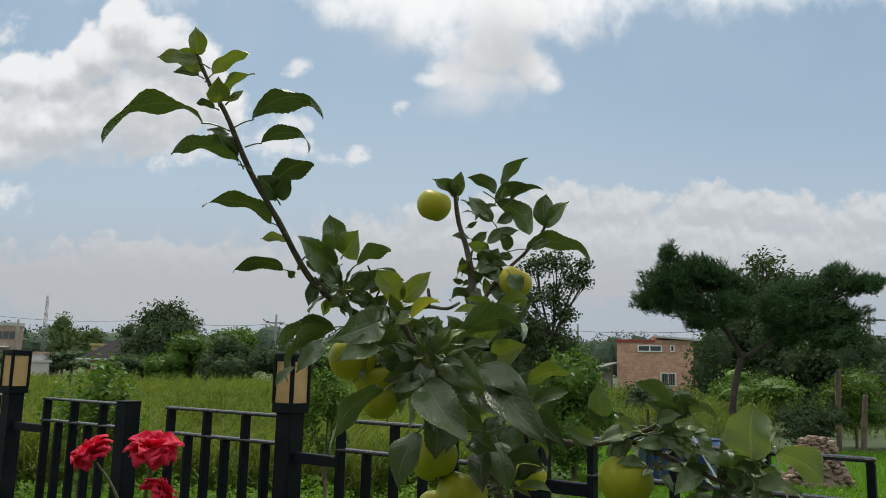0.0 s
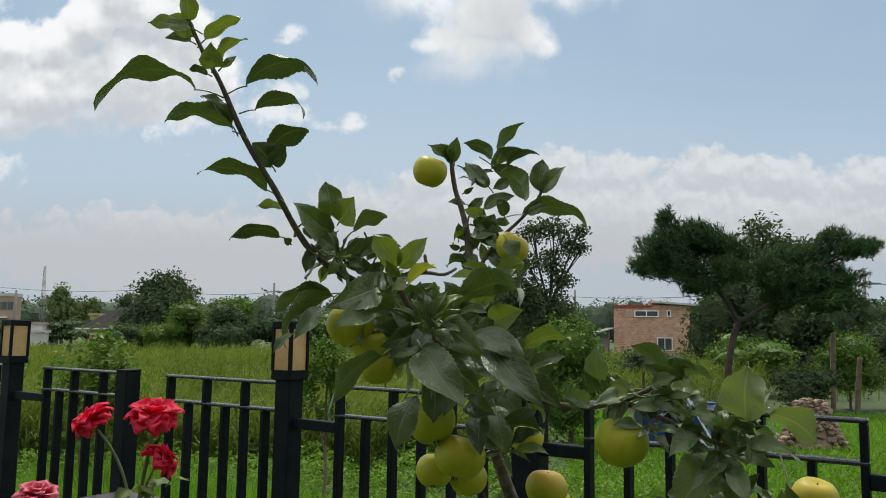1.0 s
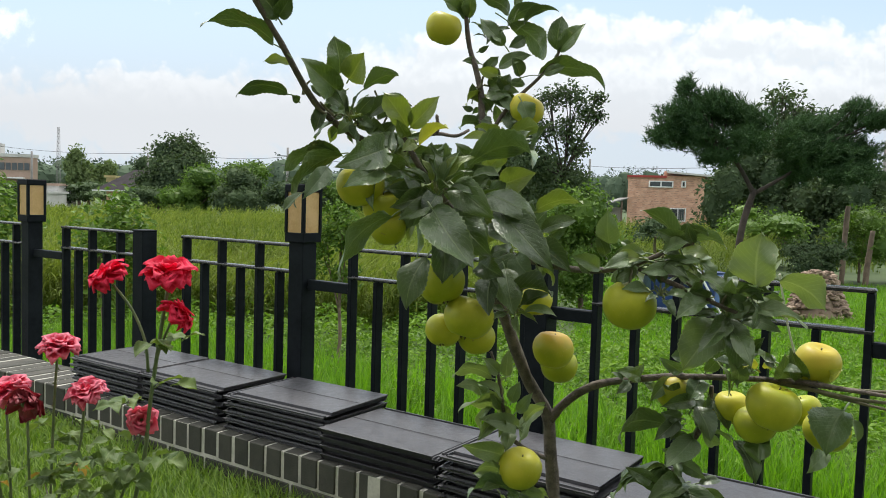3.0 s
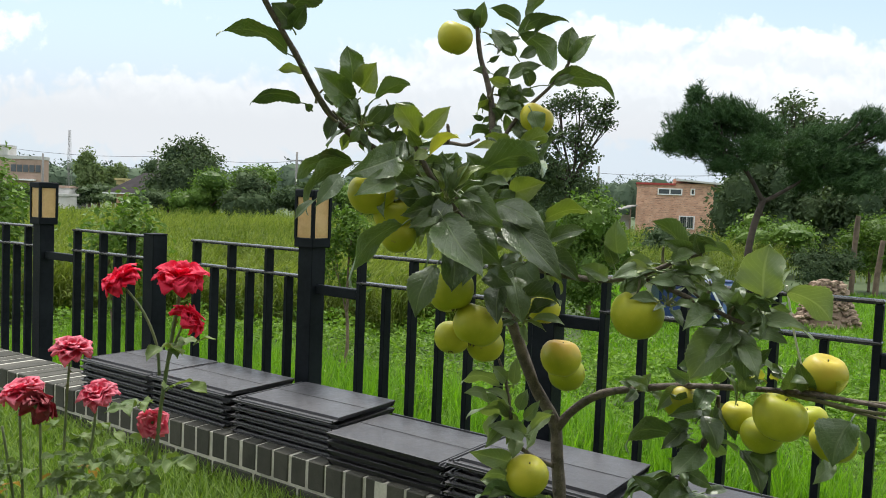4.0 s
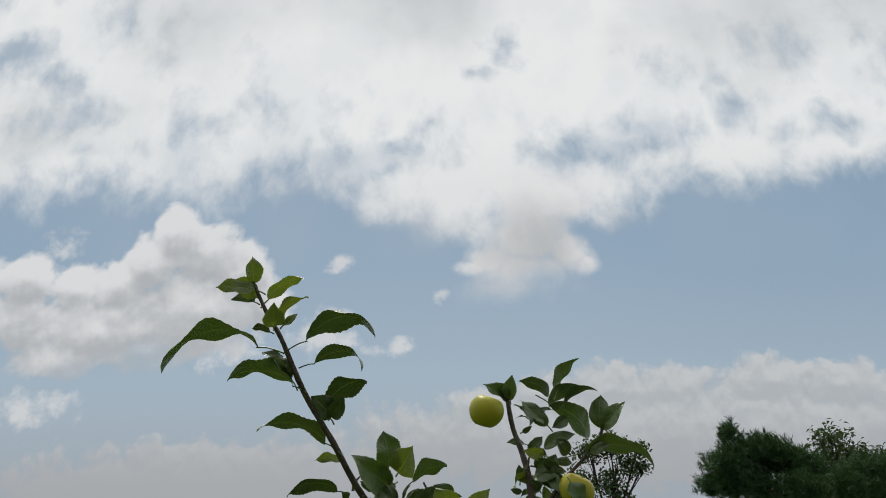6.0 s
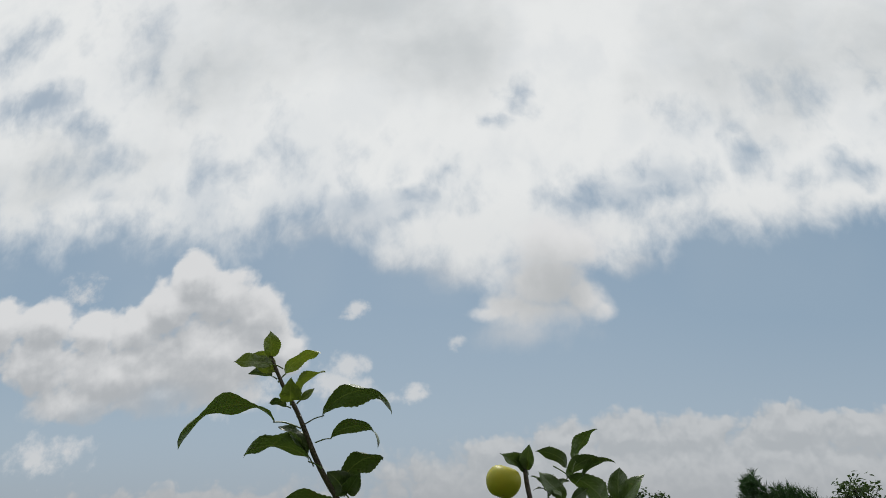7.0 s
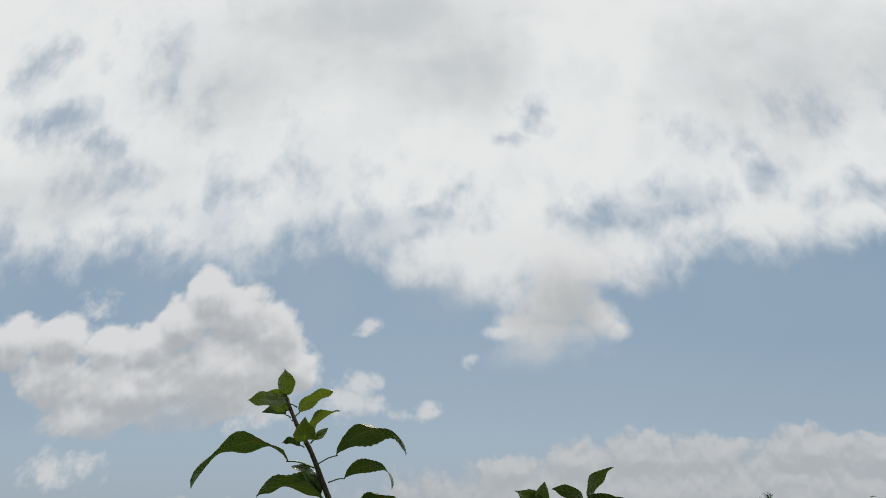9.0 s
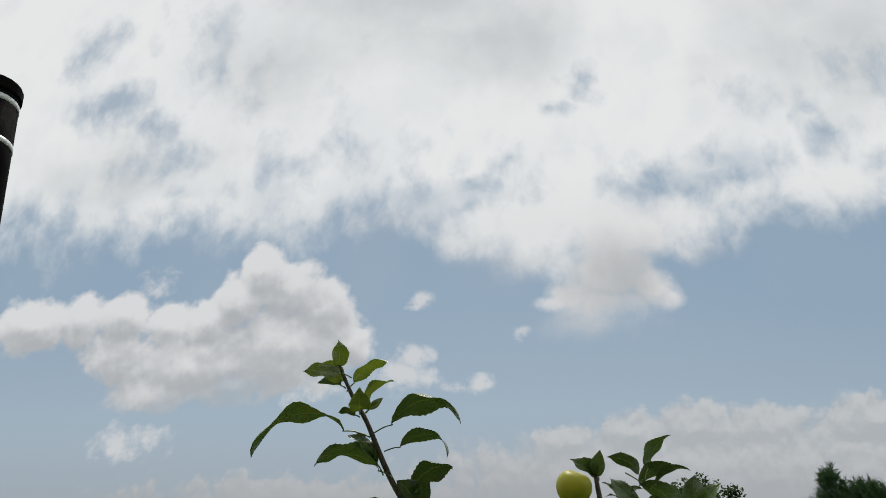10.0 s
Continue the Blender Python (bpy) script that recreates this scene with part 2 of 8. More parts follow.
# ---- materials ----
def material(name, dark, light, rough=0.6, scale=8.0, bump=0.0, bump_scale=60.0, metal=0.0, spec=0.5, through_light=0.0, by_object=0.0,
             by_island=0.0, space="Object", through_tint=(1.3, 1.5, 0.5), coat=0.0):
    """A surface that wavers between two colours at a coarse and a fine scale."""
    m = bpy.data.materials.new(name)
    m.use_nodes = True
    t = m.node_tree
    n = Net(t)
    bsdf = t.nodes["Principled BSDF"]
    co = n.node("ShaderNodeTexCoord").outputs[space]
    if space == "Object":
        pos = n.node("ShaderNodeNewGeometry").outputs["Position"]
    else:
        pos = co
    a = n.noise(pos, scale, 5.0)
    b = n.noise(pos, scale * 9.0, 4.0)
    f = n.math("ADD", n.math("MULTIPLY", a, 0.65), n.math("MULTIPLY", b, 0.35))
    f = n.ramp(f, 0.32, 0.68)
    if by_object:
        r = n.node("ShaderNodeObjectInfo").outputs["Random"]
        f = n.math("ADD", n.math("MULTIPLY", f, 1 - by_object), n.math("MULTIPLY", r, by_object))
    if by_island:
        r = n.node("ShaderNodeNewGeometry").outputs["Random Per Island"]
        f = n.math("ADD", n.math("MULTIPLY", f, 1 - by_island), n.math("MULTIPLY", r, by_island))
    col = n.mix(f, (*dark, 1), (*light, 1))
    t.links.new(col, bsdf.inputs["Base Color"])
    n.put(bsdf.inputs["Roughness"], n.ramp(b, 0.2, 0.8, max(0.03, rough - 0.1), min(1.0, rough + 0.1)))
    bsdf.inputs["Metallic"].default_value = metal
    bsdf.inputs["Specular IOR Level"].default_value = spec
    bsdf.inputs["Coat Weight"].default_value = coat
    if bump:
        bn = n.node("ShaderNodeBump")
        bn.inputs["Strength"].default_value = bump
        bn.inputs["Distance"].default_value = 0.004
        n.put(bn.inputs["Height"], n.noise(pos, bump_scale, 5.0))
        t.links.new(bn.outputs[0], bsdf.inputs["Normal"])
    if through_light:
        tr = n.node("ShaderNodeBsdfTranslucent")
        t.links.new(n.mix(1.0, col, (*through_tint, 1), "MULTIPLY"), tr.inputs[0])
        mx = n.node("ShaderNodeMixShader")
        mx.inputs[0].default_value = through_light
        t.links.new(bsdf.outputs[0], mx.inputs[1])
        t.links.new(tr.outputs[0], mx.inputs[2])
        t.links.new(mx.outputs[0], t.nodes["Material Output"].inputs[0])
    return m


def leaf_material(name, dark, light, vein, rough, glow=0.16, spec=0.75):
    """A leaf blade with a pale midrib and side veins, from its own lengthwise coordinates."""
    m = bpy.data.materials.new(name)
    m.use_nodes = True
    t = m.node_tree
    n = Net(t)
    bsdf = t.nodes["Principled BSDF"]
    uv = n.node("ShaderNodeTexCoord").outputs["UV"]
    sp = n.node("ShaderNodeSeparateXYZ")
    t.links.new(uv, sp.inputs[0])
    across = n.math("ABSOLUTE", n.math("SUBTRACT", sp.outputs[0], 0.5))
    rib = n.ramp(across, 0.035, 0.012)
    slant = n.math("SUBTRACT", n.math("MULTIPLY", sp.outputs[1], 9.0), n.math("MULTIPLY", across, 7.0))
    saw = n.math("ABSOLUTE", n.math("SUBTRACT", n.math("FRACT", slant), 0.5))
    side = n.math("MULTIPLY", n.ramp(saw, 0.07, 0.0), 0.55)
    veins = n.math("MAXIMUM", rib, side)
    pos = n.node("ShaderNodeNewGeometry").outputs["Position"]
    a = n.noise(pos, 30.0, 4.0)
    b = n.noise(pos, 260.0, 3.0)
    rnd = n.node("ShaderNodeObjectInfo").outputs["Random"]
    f = n.math("ADD", n.math("MULTIPLY", rnd, 0.65), n.math("MULTIPLY", a, 0.40))
    col = n.mix(f, (*dark, 1), (*light, 1))
    col = n.mix(n.math("MULTIPLY", veins, 0.38), col, (*vein, 1))
    edge = n.math("MULTIPLY", n.ramp(across, 0.455, 0.5), 0.40)      # the margin rolls up and shows the paler underside
    edge = n.math("MULTIPLY", edge, n.ramp(sp.outputs[1], 0.97, 0.80))
    col = n.mix(edge, col, (*vein, 1))
    spots = n.math("MULTIPLY", n.ramp(n.noise(pos, 120.0, 2.0), 0.70, 0.78), 0.35)
    col = n.mix(spots, col, (0.30, 0.26, 0.12, 1))
    t.links.new(col, bsdf.inputs["Base Color"])
    n.put(bsdf.inputs["Roughness"], n.ramp(b, 0.2, 0.8, rough - 0.08, rough + 0.1))
    bsdf.inputs["Specular IOR Level"].default_value = spec
    bn = n.node("ShaderNodeBump")
    bn.inputs["Strength"].default_value = 0.40
    bn.inputs["Distance"].default_value = 0.0045
    n.put(bn.inputs["Height"], n.math("SUBTRACT", n.math("ADD", n.noise(pos, 140.0, 3.0), a), n.math("MULTIPLY", veins, 0.8)))
    t.links.new(bn.outputs[0], bsdf.inputs["Normal"])
    tr = n.node("ShaderNodeBsdfTranslucent")
    t.links.new(n.mix(1.0, col, (1.6, 1.6, 0.6, 1), "MULTIPLY"), tr.inputs[0])
    mx = n.node("ShaderNodeMixShader")
    mx.inputs[0].default_value = glow
    t.links.new(bsdf.outputs[0], mx.inputs[1])
    t.links.new(tr.outputs[0], mx.inputs[2])
    t.links.new(mx.outputs[0], t.nodes["Material Output"].inputs[0])
    return m


LEAVES = [
    leaf_material("apple_leaf_dark", (0.024, 0.050, 0.014), (0.105, 0.172, 0.045), (0.24, 0.31, 0.13), 0.36, 0.08, 0.85),
    leaf_material("apple_leaf_young", (0.10, 0.15, 0.030), (0.19, 0.25, 0.05), (0.30, 0.35, 0.14), 0.40, 0.18),
    leaf_material("apple_leaf_dull", (0.055, 0.100, 0.040), (0.135, 0.200, 0.085), (0.22, 0.28, 0.15), 0.42, 0.14, 0.6),
    leaf_material("apple_leaf_yellow", (0.24, 0.27, 0.035), (0.34, 0.35, 0.06), (0.42, 0.42, 0.15), 0.45, 0.22),
    # pale underside green, also painted-in top light on the low shoots
    leaf_material("apple_leaf_underside_lit", (0.10, 0.150, 0.060), (0.15, 0.205, 0.090), (0.30, 0.36, 0.20), 0.6, 0.28),
]
BARK = material("apple_bark", (0.042, 0.034, 0.029), (0.150, 0.122, 0.098), 0.8, 55, 0.8, 220)
TWIG = material("twig_grey", (0.09, 0.085, 0.05), (0.18, 0.17, 0.10), 0.85, 60, 0.5, 200)
CALYX = material("calyx", (0.06, 0.045, 0.03), (0.12, 0.09, 0.05), 0.9, 60)
STALK = material("leaf_stalk", (0.14, 0.17, 0.06), (0.24, 0.25, 0.10), 0.6, 60)
STRING = material("string", (0.6, 0.58, 0.52), (0.75, 0.73, 0.68), 0.9, 90)
BLACK = material("black_powder_coat", (0.0060, 0.0080, 0.0105), (0.0130, 0.0165, 0.0205), 0.45, 5, 0.12, 300, spec=0.06)
RAIL = material("worn_black_rail", (0.008, 0.009, 0.011), (0.020, 0.022, 0.025), 0.24, 6, 0.08, 300, spec=0.6)
PANE = material("amber_lamp_pane", (0.62, 0.42, 0.17), (0.76, 0.56, 0.27), 0.45, 14, 0.05, 60, through_light=0.35, through_tint=(1.1, 1.0, 0.8))
TILE = material("charcoal_roof_tile", (0.038, 0.038, 0.043), (0.066, 0.066, 0.073), 0.40, 6, 0.2, 220, by_object=0.35)
BRICK = material("grey_brick", (0.026, 0.028, 0.023), (0.085, 0.082, 0.068), 0.9, 14, 0.5, 150, by_object=0.5)
MORTAR = material("mortar", (0.36, 0.35, 0.31), (0.58, 0.56, 0.50), 0.95, 12, 0.5, 120)
PLASTER = material("shade_wall_plaster", (0.16, 0.15, 0.135), (0.24, 0.225, 0.20), 0.9, 1.5, 0.3, 60)
CONCRETE = material("old_concrete", (0.22, 0.21, 0.19), (0.34, 0.33, 0.30), 0.9, 4, 0.4, 60)
SOIL = material("field_soil", (0.030, 0.055, 0.012), (0.060, 0.095, 0.024), 0.95, 0.8, 0.5, 8)
TURF = material("turf", (0.040, 0.075, 0.016), (0.085, 0.12, 0.03), 0.95, 5, 0.5, 60)
GRASS = material("lawn_blades", (0.065, 0.13, 0.018), (0.23, 0.32, 0.065), 0.55, 2.0, by_island=0.7, through_light=0.35, spec=0.3)
RICE = material("rice_blades", (0.060, 0.15, 0.010), (0.19, 0.36, 0.028), 0.5, 1.2, by_island=0.75, through_light=0.4, spec=0.25)
LOW_WEED = material("fresh_weed_leaves", (0.055, 0.125, 0.016), (0.20, 0.32, 0.050), 0.55, 1.4, by_island=0.65, through_light=0.3, spec=0.12)
WEED = material("weed_leaves", (0.040, 0.095, 0.014), (0.17, 0.28, 0.040), 0.55, 1.1, by_island=0.65, through_light=0.3, spec=0.15)
REED = material("tall_field_grass", (0.064, 0.102, 0.018), (0.205, 0.250, 0.050), 0.7, 0.30, by_island=0.42, through_light=0.3, spec=0.15)
TUFT = material("feathery_tufts", (0.085, 0.125, 0.025), (0.27, 0.305, 0.075), 0.7, 0.25, by_island=0.4, through_light=0.3, spec=0.1)
SHRUB = material("shrub_leaves", (0.042, 0.092, 0.018), (0.155, 0.245, 0.048), 0.5, 1.5, by_island=0.55, through_light=0.25, spec=0.15)
# base colour greyed a little to imitate air haze over far trees
FAR_LEAF = material("far_tree_leaves", (0.044, 0.072, 0.040), (0.100, 0.138, 0.066), 0.7, 0.3, by_island=0.55, through_light=0.15, spec=0.08)
FAR_GREEN = material("willow_leaves", (0.10, 0.145, 0.060), (0.17, 0.22, 0.095), 0.7, 0.3, by_island=0.5, through_light=0.2, spec=0.08)
NEEDLE = material("pine_needles", (0.022, 0.052, 0.024), (0.075, 0.135, 0.052), 0.55, 0.6, by_island=0.6, through_light=0.1, spec=0.08)
# paler, greyer green: the haze of distance is painted into the base colour
HAZE_LEAF = material("distant_wood_painted_haze", (0.062, 0.092, 0.064), (0.10, 0.135, 0.088), 0.9, 0.05, by_island=0.5, spec=0.05)
WOOD = material("weathered_wood", (0.10, 0.072, 0.052), (0.19, 0.14, 0.10), 0.9, 7, 0.4, 40)
PINE_BARK = material("pine_bark", (0.030, 0.023, 0.019), (0.070, 0.052, 0.042), 0.9, 5, 0.8, 20)
RUBBLE = material("rubble_stone", (0.13, 0.085, 0.06), (0.36, 0.27, 0.20), 0.9, 3, 0.4, 30, by_object=0.6)
TARP = material("blue_plastic", (0.012, 0.028, 0.10), (0.02, 0.05, 0.18), 0.35, 4)
PALE_BLUE = material("pale_blue_plastic", (0.10, 0.20, 0.42), (0.16, 0.28, 0.52), 0.4, 4)
WHITE = material("white_paint", (0.70, 0.70, 0.69), (0.82, 0.82, 0.80), 0.5, 6)
HOUSE_BRICK = material("red_brown_brick_wall", (0.50, 0.275, 0.185), (0.66, 0.41, 0.29), 0.9, 2.6, 0.3, 30)
DULL_BRICK = material("dull_brown_brick", (0.30, 0.21, 0.165), (0.40, 0.29, 0.23), 0.9, 0.8)
BRICK_PALE = material("flashed_brick", (0.33, 0.175, 0.12), (0.60, 0.40, 0.30), 0.9, 2, by_island=0.8)
ROOF_DARK = material("dark_shingle_roof", (0.024, 0.021, 0.023), (0.042, 0.037, 0.04), 0.9, 2, 0.4, 30, spec=0.1)
RED_TRIM = material("red_metal_edge", (0.28, 0.03, 0.025), (0.38, 0.05, 0.04), 0.5, 3)
GREY_PANEL = material("grey_cladding", (0.42, 0.41, 0.39), (0.55, 0.54, 0.52), 0.7, 0.7)
GREEN_PANEL = material("green_screen_panel", (0.05, 0.12, 0.075), (0.09, 0.18, 0.11), 0.6, 1)
YELLOW = material("yellow_paint", (0.38, 0.31, 0.13), (0.47, 0.39, 0.18), 0.6, 1)
GLASS = material("dark_window_glass", (0.035, 0.045, 0.05), (0.07, 0.085, 0.09), 0.08, 1.0, spec=0.8)
POLE = material("utility_pole_concrete", (0.16, 0.155, 0.15), (0.24, 0.235, 0.225), 0.9, 1)
WIRE = material("cable", (0.03, 0.03, 0.032), (0.05, 0.05, 0.052), 0.7, 3)
RED_PETAL = material("red_rose_petal", (0.55, 0.005, 0.030), (0.80, 0.022, 0.085), 0.6, 25, 0.3, 120, by_object=0.5, through_light=0.3, through_tint=(1.3, 0.4, 0.6), spec=0.2)
PINK_PETAL = material("faded_pink_rose_petal", (0.52, 0.015, 0.060), (0.78, 0.085, 0.165), 0.55, 32, 0.3, 120, by_object=0.5, through_light=0.25, through_tint=(1.2, 0.7, 0.8))


def pale_rims(m, tint, amount):
    """Petals bleach from their rim inwards; a petal's own length runs from 0 to 1 up z."""
    n = Net(m.node_tree)
    bsdf = m.node_tree.nodes["Principled BSDF"]
    old = bsdf.inputs["Base Color"].links[0].from_socket
    sp = n.node("ShaderNodeSeparateXYZ")
    m.node_tree.links.new(n.node("ShaderNodeTexCoord").outputs["Object"], sp.inputs[0])
    f = n.math("MULTIPLY", n.ramp(sp.outputs[2], 0.35, 0.80), amount)
    m.node_tree.links.new(n.mix(f, old, (*tint, 1)), bsdf.inputs["Base Color"])


pale_rims(RED_PETAL, (0.74, 0.05, 0.12), 0.55)
pale_rims(PINK_PETAL, (0.74, 0.20, 0.28), 0.75)
DARK_PETAL = material("crimson_rose_petal", (0.13, 0.008, 0.018), (0.33, 0.03, 0.045), 0.6, 25, 0.3, 120, by_object=0.5, through_light=0.2, through_tint=(1.2, 0.6, 0.7))
ROSE_STEM = material("rose_stem", (0.075, 0.12, 0.045), (0.15, 0.17, 0.075), 0.6, 30)
ROSE_LEAF = leaf_material("rose_leaf", (0.055, 0.105, 0.026), (0.16, 0.225, 0.065), (0.24, 0.30, 0.12), 0.55, 0.22, 0.35)
ROSE_DRY = leaf_material("rose_leaf_dry", (0.20, 0.12, 0.045), (0.38, 0.25, 0.08), (0.4, 0.32, 0.17), 0.7, 0.25, 0.3)
BLACK_POLE = material("black_pole_plastic", (0.005, 0.005, 0.005), (0.009, 0.008, 0.008), 0.85, 8, spec=0.02)
BAND = material("white_reflective_band", (0.66, 0.67, 0.68), (0.76, 0.77, 0.78), 0.4, 30)


def apple_material():
    m = bpy.data.materials.new("yellow_green_apple_skin")
    m.use_nodes = True
    t = m.node_tree
    n = Net(t)
    bsdf = t.nodes["Principled BSDF"]
    co = n.node("ShaderNodeTexCoord").outputs["Object"]
    pos = n.node("ShaderNodeNewGeometry").outputs["Position"]
    rnd = n.node("ShaderNodeObjectInfo").outputs["Random"]
    a = n.noise(pos, 22.0, 4.0)
    f = n.ramp(n.math("ADD", n.math("MULTIPLY", a, 0.7), n.math("MULTIPLY", rnd, 0.3)), 0.3, 0.75)
    col = n.mix(f, (0.27, 0.31, 0.014, 1), (0.46, 0.44, 0.034, 1))
    dots = n.node("ShaderNodeTexVoronoi")
    dots.inputs["Scale"].default_value = 260.0
    t.links.new(pos, dots.inputs["Vector"])
    col = n.mix(n.math("MULTIPLY", n.ramp(dots.outputs["Distance"], 0.16, 0.05), 0.5), col, (0.50, 0.42, 0.14, 1))
    att = n.node("ShaderNodeAttribute")
    att.attribute_type, att.attribute_name = "OBJECT", "blush"
    sp = n.node("ShaderNodeSeparateXYZ")
    t.links.new(co, sp.inputs[0])
    side = n.ramp(n.math("ADD", n.math("MULTIPLY", sp.outputs[2], 0.55), n.math("MULTIPLY", a, 1.0)), 0.30, 1.25)
    col = n.mix(n.math("MULTIPLY", side, att.outputs["Fac"]), col, (0.58, 0.20, 0.06, 1))
    scar = n.ramp(n.noise(pos, 55.0, 3.0), 0.69, 0.73)
    col = n.mix(n.math("MULTIPLY", scar, 0.5), col, (0.22, 0.16, 0.06, 1))
    t.links.new(col, bsdf.inputs["Base Color"])
    n.put(bsdf.inputs["Roughness"], n.ramp(a, 0.3, 0.7, 0.38, 0.5))
    bsdf.inputs["Specular IOR Level"].default_value = 0.3
    bsdf.inputs["Subsurface Weight"].default_value = 0.08
    bsdf.inputs["Subsurface Radius"].default_value = (0.01, 0.008, 0.002)
    return m


APPLE = apple_material()

# ---- building helpers ----
PLACE = {}


def thing(name, at, label, category, group="", kind="", turn=None):
    """An empty at the base of a thing, which carries its parts."""
    ob = new(name)
    ob.empty_display_size = 0.1
    m = Matrix.Translation(at) @ (turn or Matrix())
    ob.matrix_world = m
    PLACE[ob.name] = m
    return tagged(ob, label, category, group, kind)


def mesh_of(bm, name):
    me = bpy.data.meshes.new(name)
    bm.to_mesh(me)
    bm.free()
    return me


def part(name, shape, mat, parent=None, label="", m=None, smooth=False, kind=""):
    """One mesh under a thing or a part; m is its place in the world, by default the world's own origin."""
    me = mesh_of(shape, name) if isinstance(shape, bmesh.types.BMesh) else shape
    if not me.materials:
        me.materials.append(mat)
    if smooth:
        me.polygons.foreach_set("use_smooth", [True] * len(me.polygons))
    ob = new(name, me)
    m = m or Matrix()
    if parent:
        ob.parent = parent
        ob.matrix_parent_inverse = PLACE[parent.name].inverted()
    ob.matrix_basis = m
    PLACE[ob.name] = m
    return tagged(ob, label, kind=kind)


def box(bm, x0, x1, y0, y1, z0, z1, bevel=0.0):
    r = bmesh.ops.create_cube(bm, size=1.0)
    vs = r["verts"]
    for v_ in vs:
        v_.co = Vector(((x0 + x1) / 2 + v_.co.x * (x1 - x0), (y0 + y1) / 2 + v_.co.y * (y1 - y0), (z0 + z1) / 2 + v_.co.z * (z1 - z0)))
    if bevel:
        es = list({e for v_ in vs for e in v_.link_edges})
        bmesh.ops.bevel(bm, geom=es, offset=bevel, segments=1, affect="EDGES")
    return bm


def boxed(*a, bevel=0.0):
    return box(bmesh.new(), *a, bevel=bevel)


def tube(bm, pts, radii, sides=8, rough=0.0, rng=None):
    """A tapering round limb along points, smoothed between them."""
    pts = [Vector(p) for p in pts]
    path, rad = [], []
    n = len(pts)
    for i in range(n - 1):
        p0, p1, p2, p3 = pts[max(i - 1, 0)], pts[i], pts[i + 1], pts[min(i + 2, n - 1)]
        steps = 4 if n > 2 else 1
        for k in range(steps):
            t = k / steps
            path.append(0.5 * (2 * p1 + (p2 - p0) * t + (2 * p0 - 5 * p1 + 4 * p2 - p3) * t * t + (3 * p1 - p0 - 3 * p2 + p3) * t ** 3))
            rad.append(radii[0] + (radii[1] - radii[0]) * (i + t) / (n - 1))
    path.append(pts[-1])
    rad.append(radii[1])
    rings = []
    side = Vector((1, 0.2, 0.1))
    for i, p in enumerate(path):
        d = (path[min(i + 1, len(path) - 1)] - path[max(i - 1, 0)]).normalized()
        a = (side - d * side.dot(d)).normalized()
        side = a
        b = d.cross(a)
        ring = []
        for k in range(sides):
            g = 2 * math.pi * k / sides
            r = rad[i] * (1 + (rng.uniform(-rough, rough) if rng else 0))
            ring.append(bm.verts.new(p + (a * math.cos(g) + b * math.sin(g)) * r))
        rings.append(ring)
    for r0, r1 in zip(rings, rings[1:]):
        for k in range(sides):
            bm.faces.new((r0[k], r0[(k + 1) % sides], r1[(k + 1) % sides], r1[k]))
    bm.faces.new(rings[0][::-1])
    bm.faces.new(rings[-1])
    return bm


def quick_mesh(name, verts, faces):
    me = bpy.data.meshes.new(name)
    me.from_pydata(verts.tolist() if isinstance(verts, np.ndarray) else verts, [], faces.tolist() if isinstance(faces, np.ndarray) else faces)
    me.update()
    return me


def blades(name, roots, height, width, lean, rng, segs=2):
    """Many grass blades as one mesh: each a bent, tapering strip."""
    n = len(roots)
    h = height * rng.uniform(0.65, 1.15, n)
    az = rng.uniform(0, 2 * np.pi, n)
    ln = lean * rng.uniform(0.1, 1.0, n) * h
    tw = az + np.pi / 2 + rng.uniform(-0.6, 0.6, n)
    wd = width * rng.uniform(0.7, 1.3, n)
    vs = []
    for k in range(segs):
        t = k / segs
        c = roots + np.stack([np.cos(az) * ln * t * t, np.sin(az) * ln * t * t, h * t * (1 - 0.12 * t)], 1)
        w_ = (wd * (1 - 0.45 * t) / 2)[:, None] * np.stack([np.cos(tw), np.sin(tw), np.zeros(n)], 1)
        vs += [c - w_, c + w_]
    vs.append(roots + np.stack([np.cos(az) * ln, np.sin(az) * ln, h * 0.88], 1))
    k = 2 * segs + 1
    V = np.stack(vs, 1).reshape(-1, 3)
    base = np.arange(n) * k
    F = []
    for s in range(segs - 1):
        o = 2 * s
        F.append(np.stack([base + o, base + o + 1, base + o + 3], 1))
        F.append(np.stack([base + o, base + o + 3, base + o + 2], 1))
    o = 2 * (segs - 1)
    F.append(np.stack([base + o, base + o + 1, base + 2 * segs], 1))
    return quick_mesh(name, V, np.concatenate(F))


def leaf_cloud(name, centres, size, rng, up=0.4, out_from=None):
    """Many small folded leaves as one mesh, one at each centre."""
    n = len(centres)
    nrm = rng.normal(size=(n, 3))
    nrm[:, 2] += up * 2
    if out_from is not None:
        nrm += 0.9 * (centres - out_from) / (np.linalg.norm(centres - out_from, axis=1)[:, None] + 1e-6)
    nrm /= np.linalg.norm(nrm, axis=1)[:, None]
    a = np.cross(nrm, rng.normal(size=(n, 3)))
    a /= np.linalg.norm(a, axis=1)[:, None]
    b = np.cross(nrm, a)
    s = (size * rng.uniform(0.55, 1.35, n))[:, None]
    v0_ = centres - a * s * 0.55
    v1_ = centres + b * s * 0.30 + nrm * s * 0.10
    v2_ = centres + a * s * 0.55 - nrm * s * 0.10
    v3_ = centres - b * s * 0.30 + nrm * s * 0.10
    V = np.stack([v0_, v1_, v2_, v3_], 1).reshape(-1, 3)
    k = np.arange(n) * 4
    F = np.concatenate([np.stack([k, k + 1, k + 2], 1), np.stack([k, k + 2, k + 3], 1)])
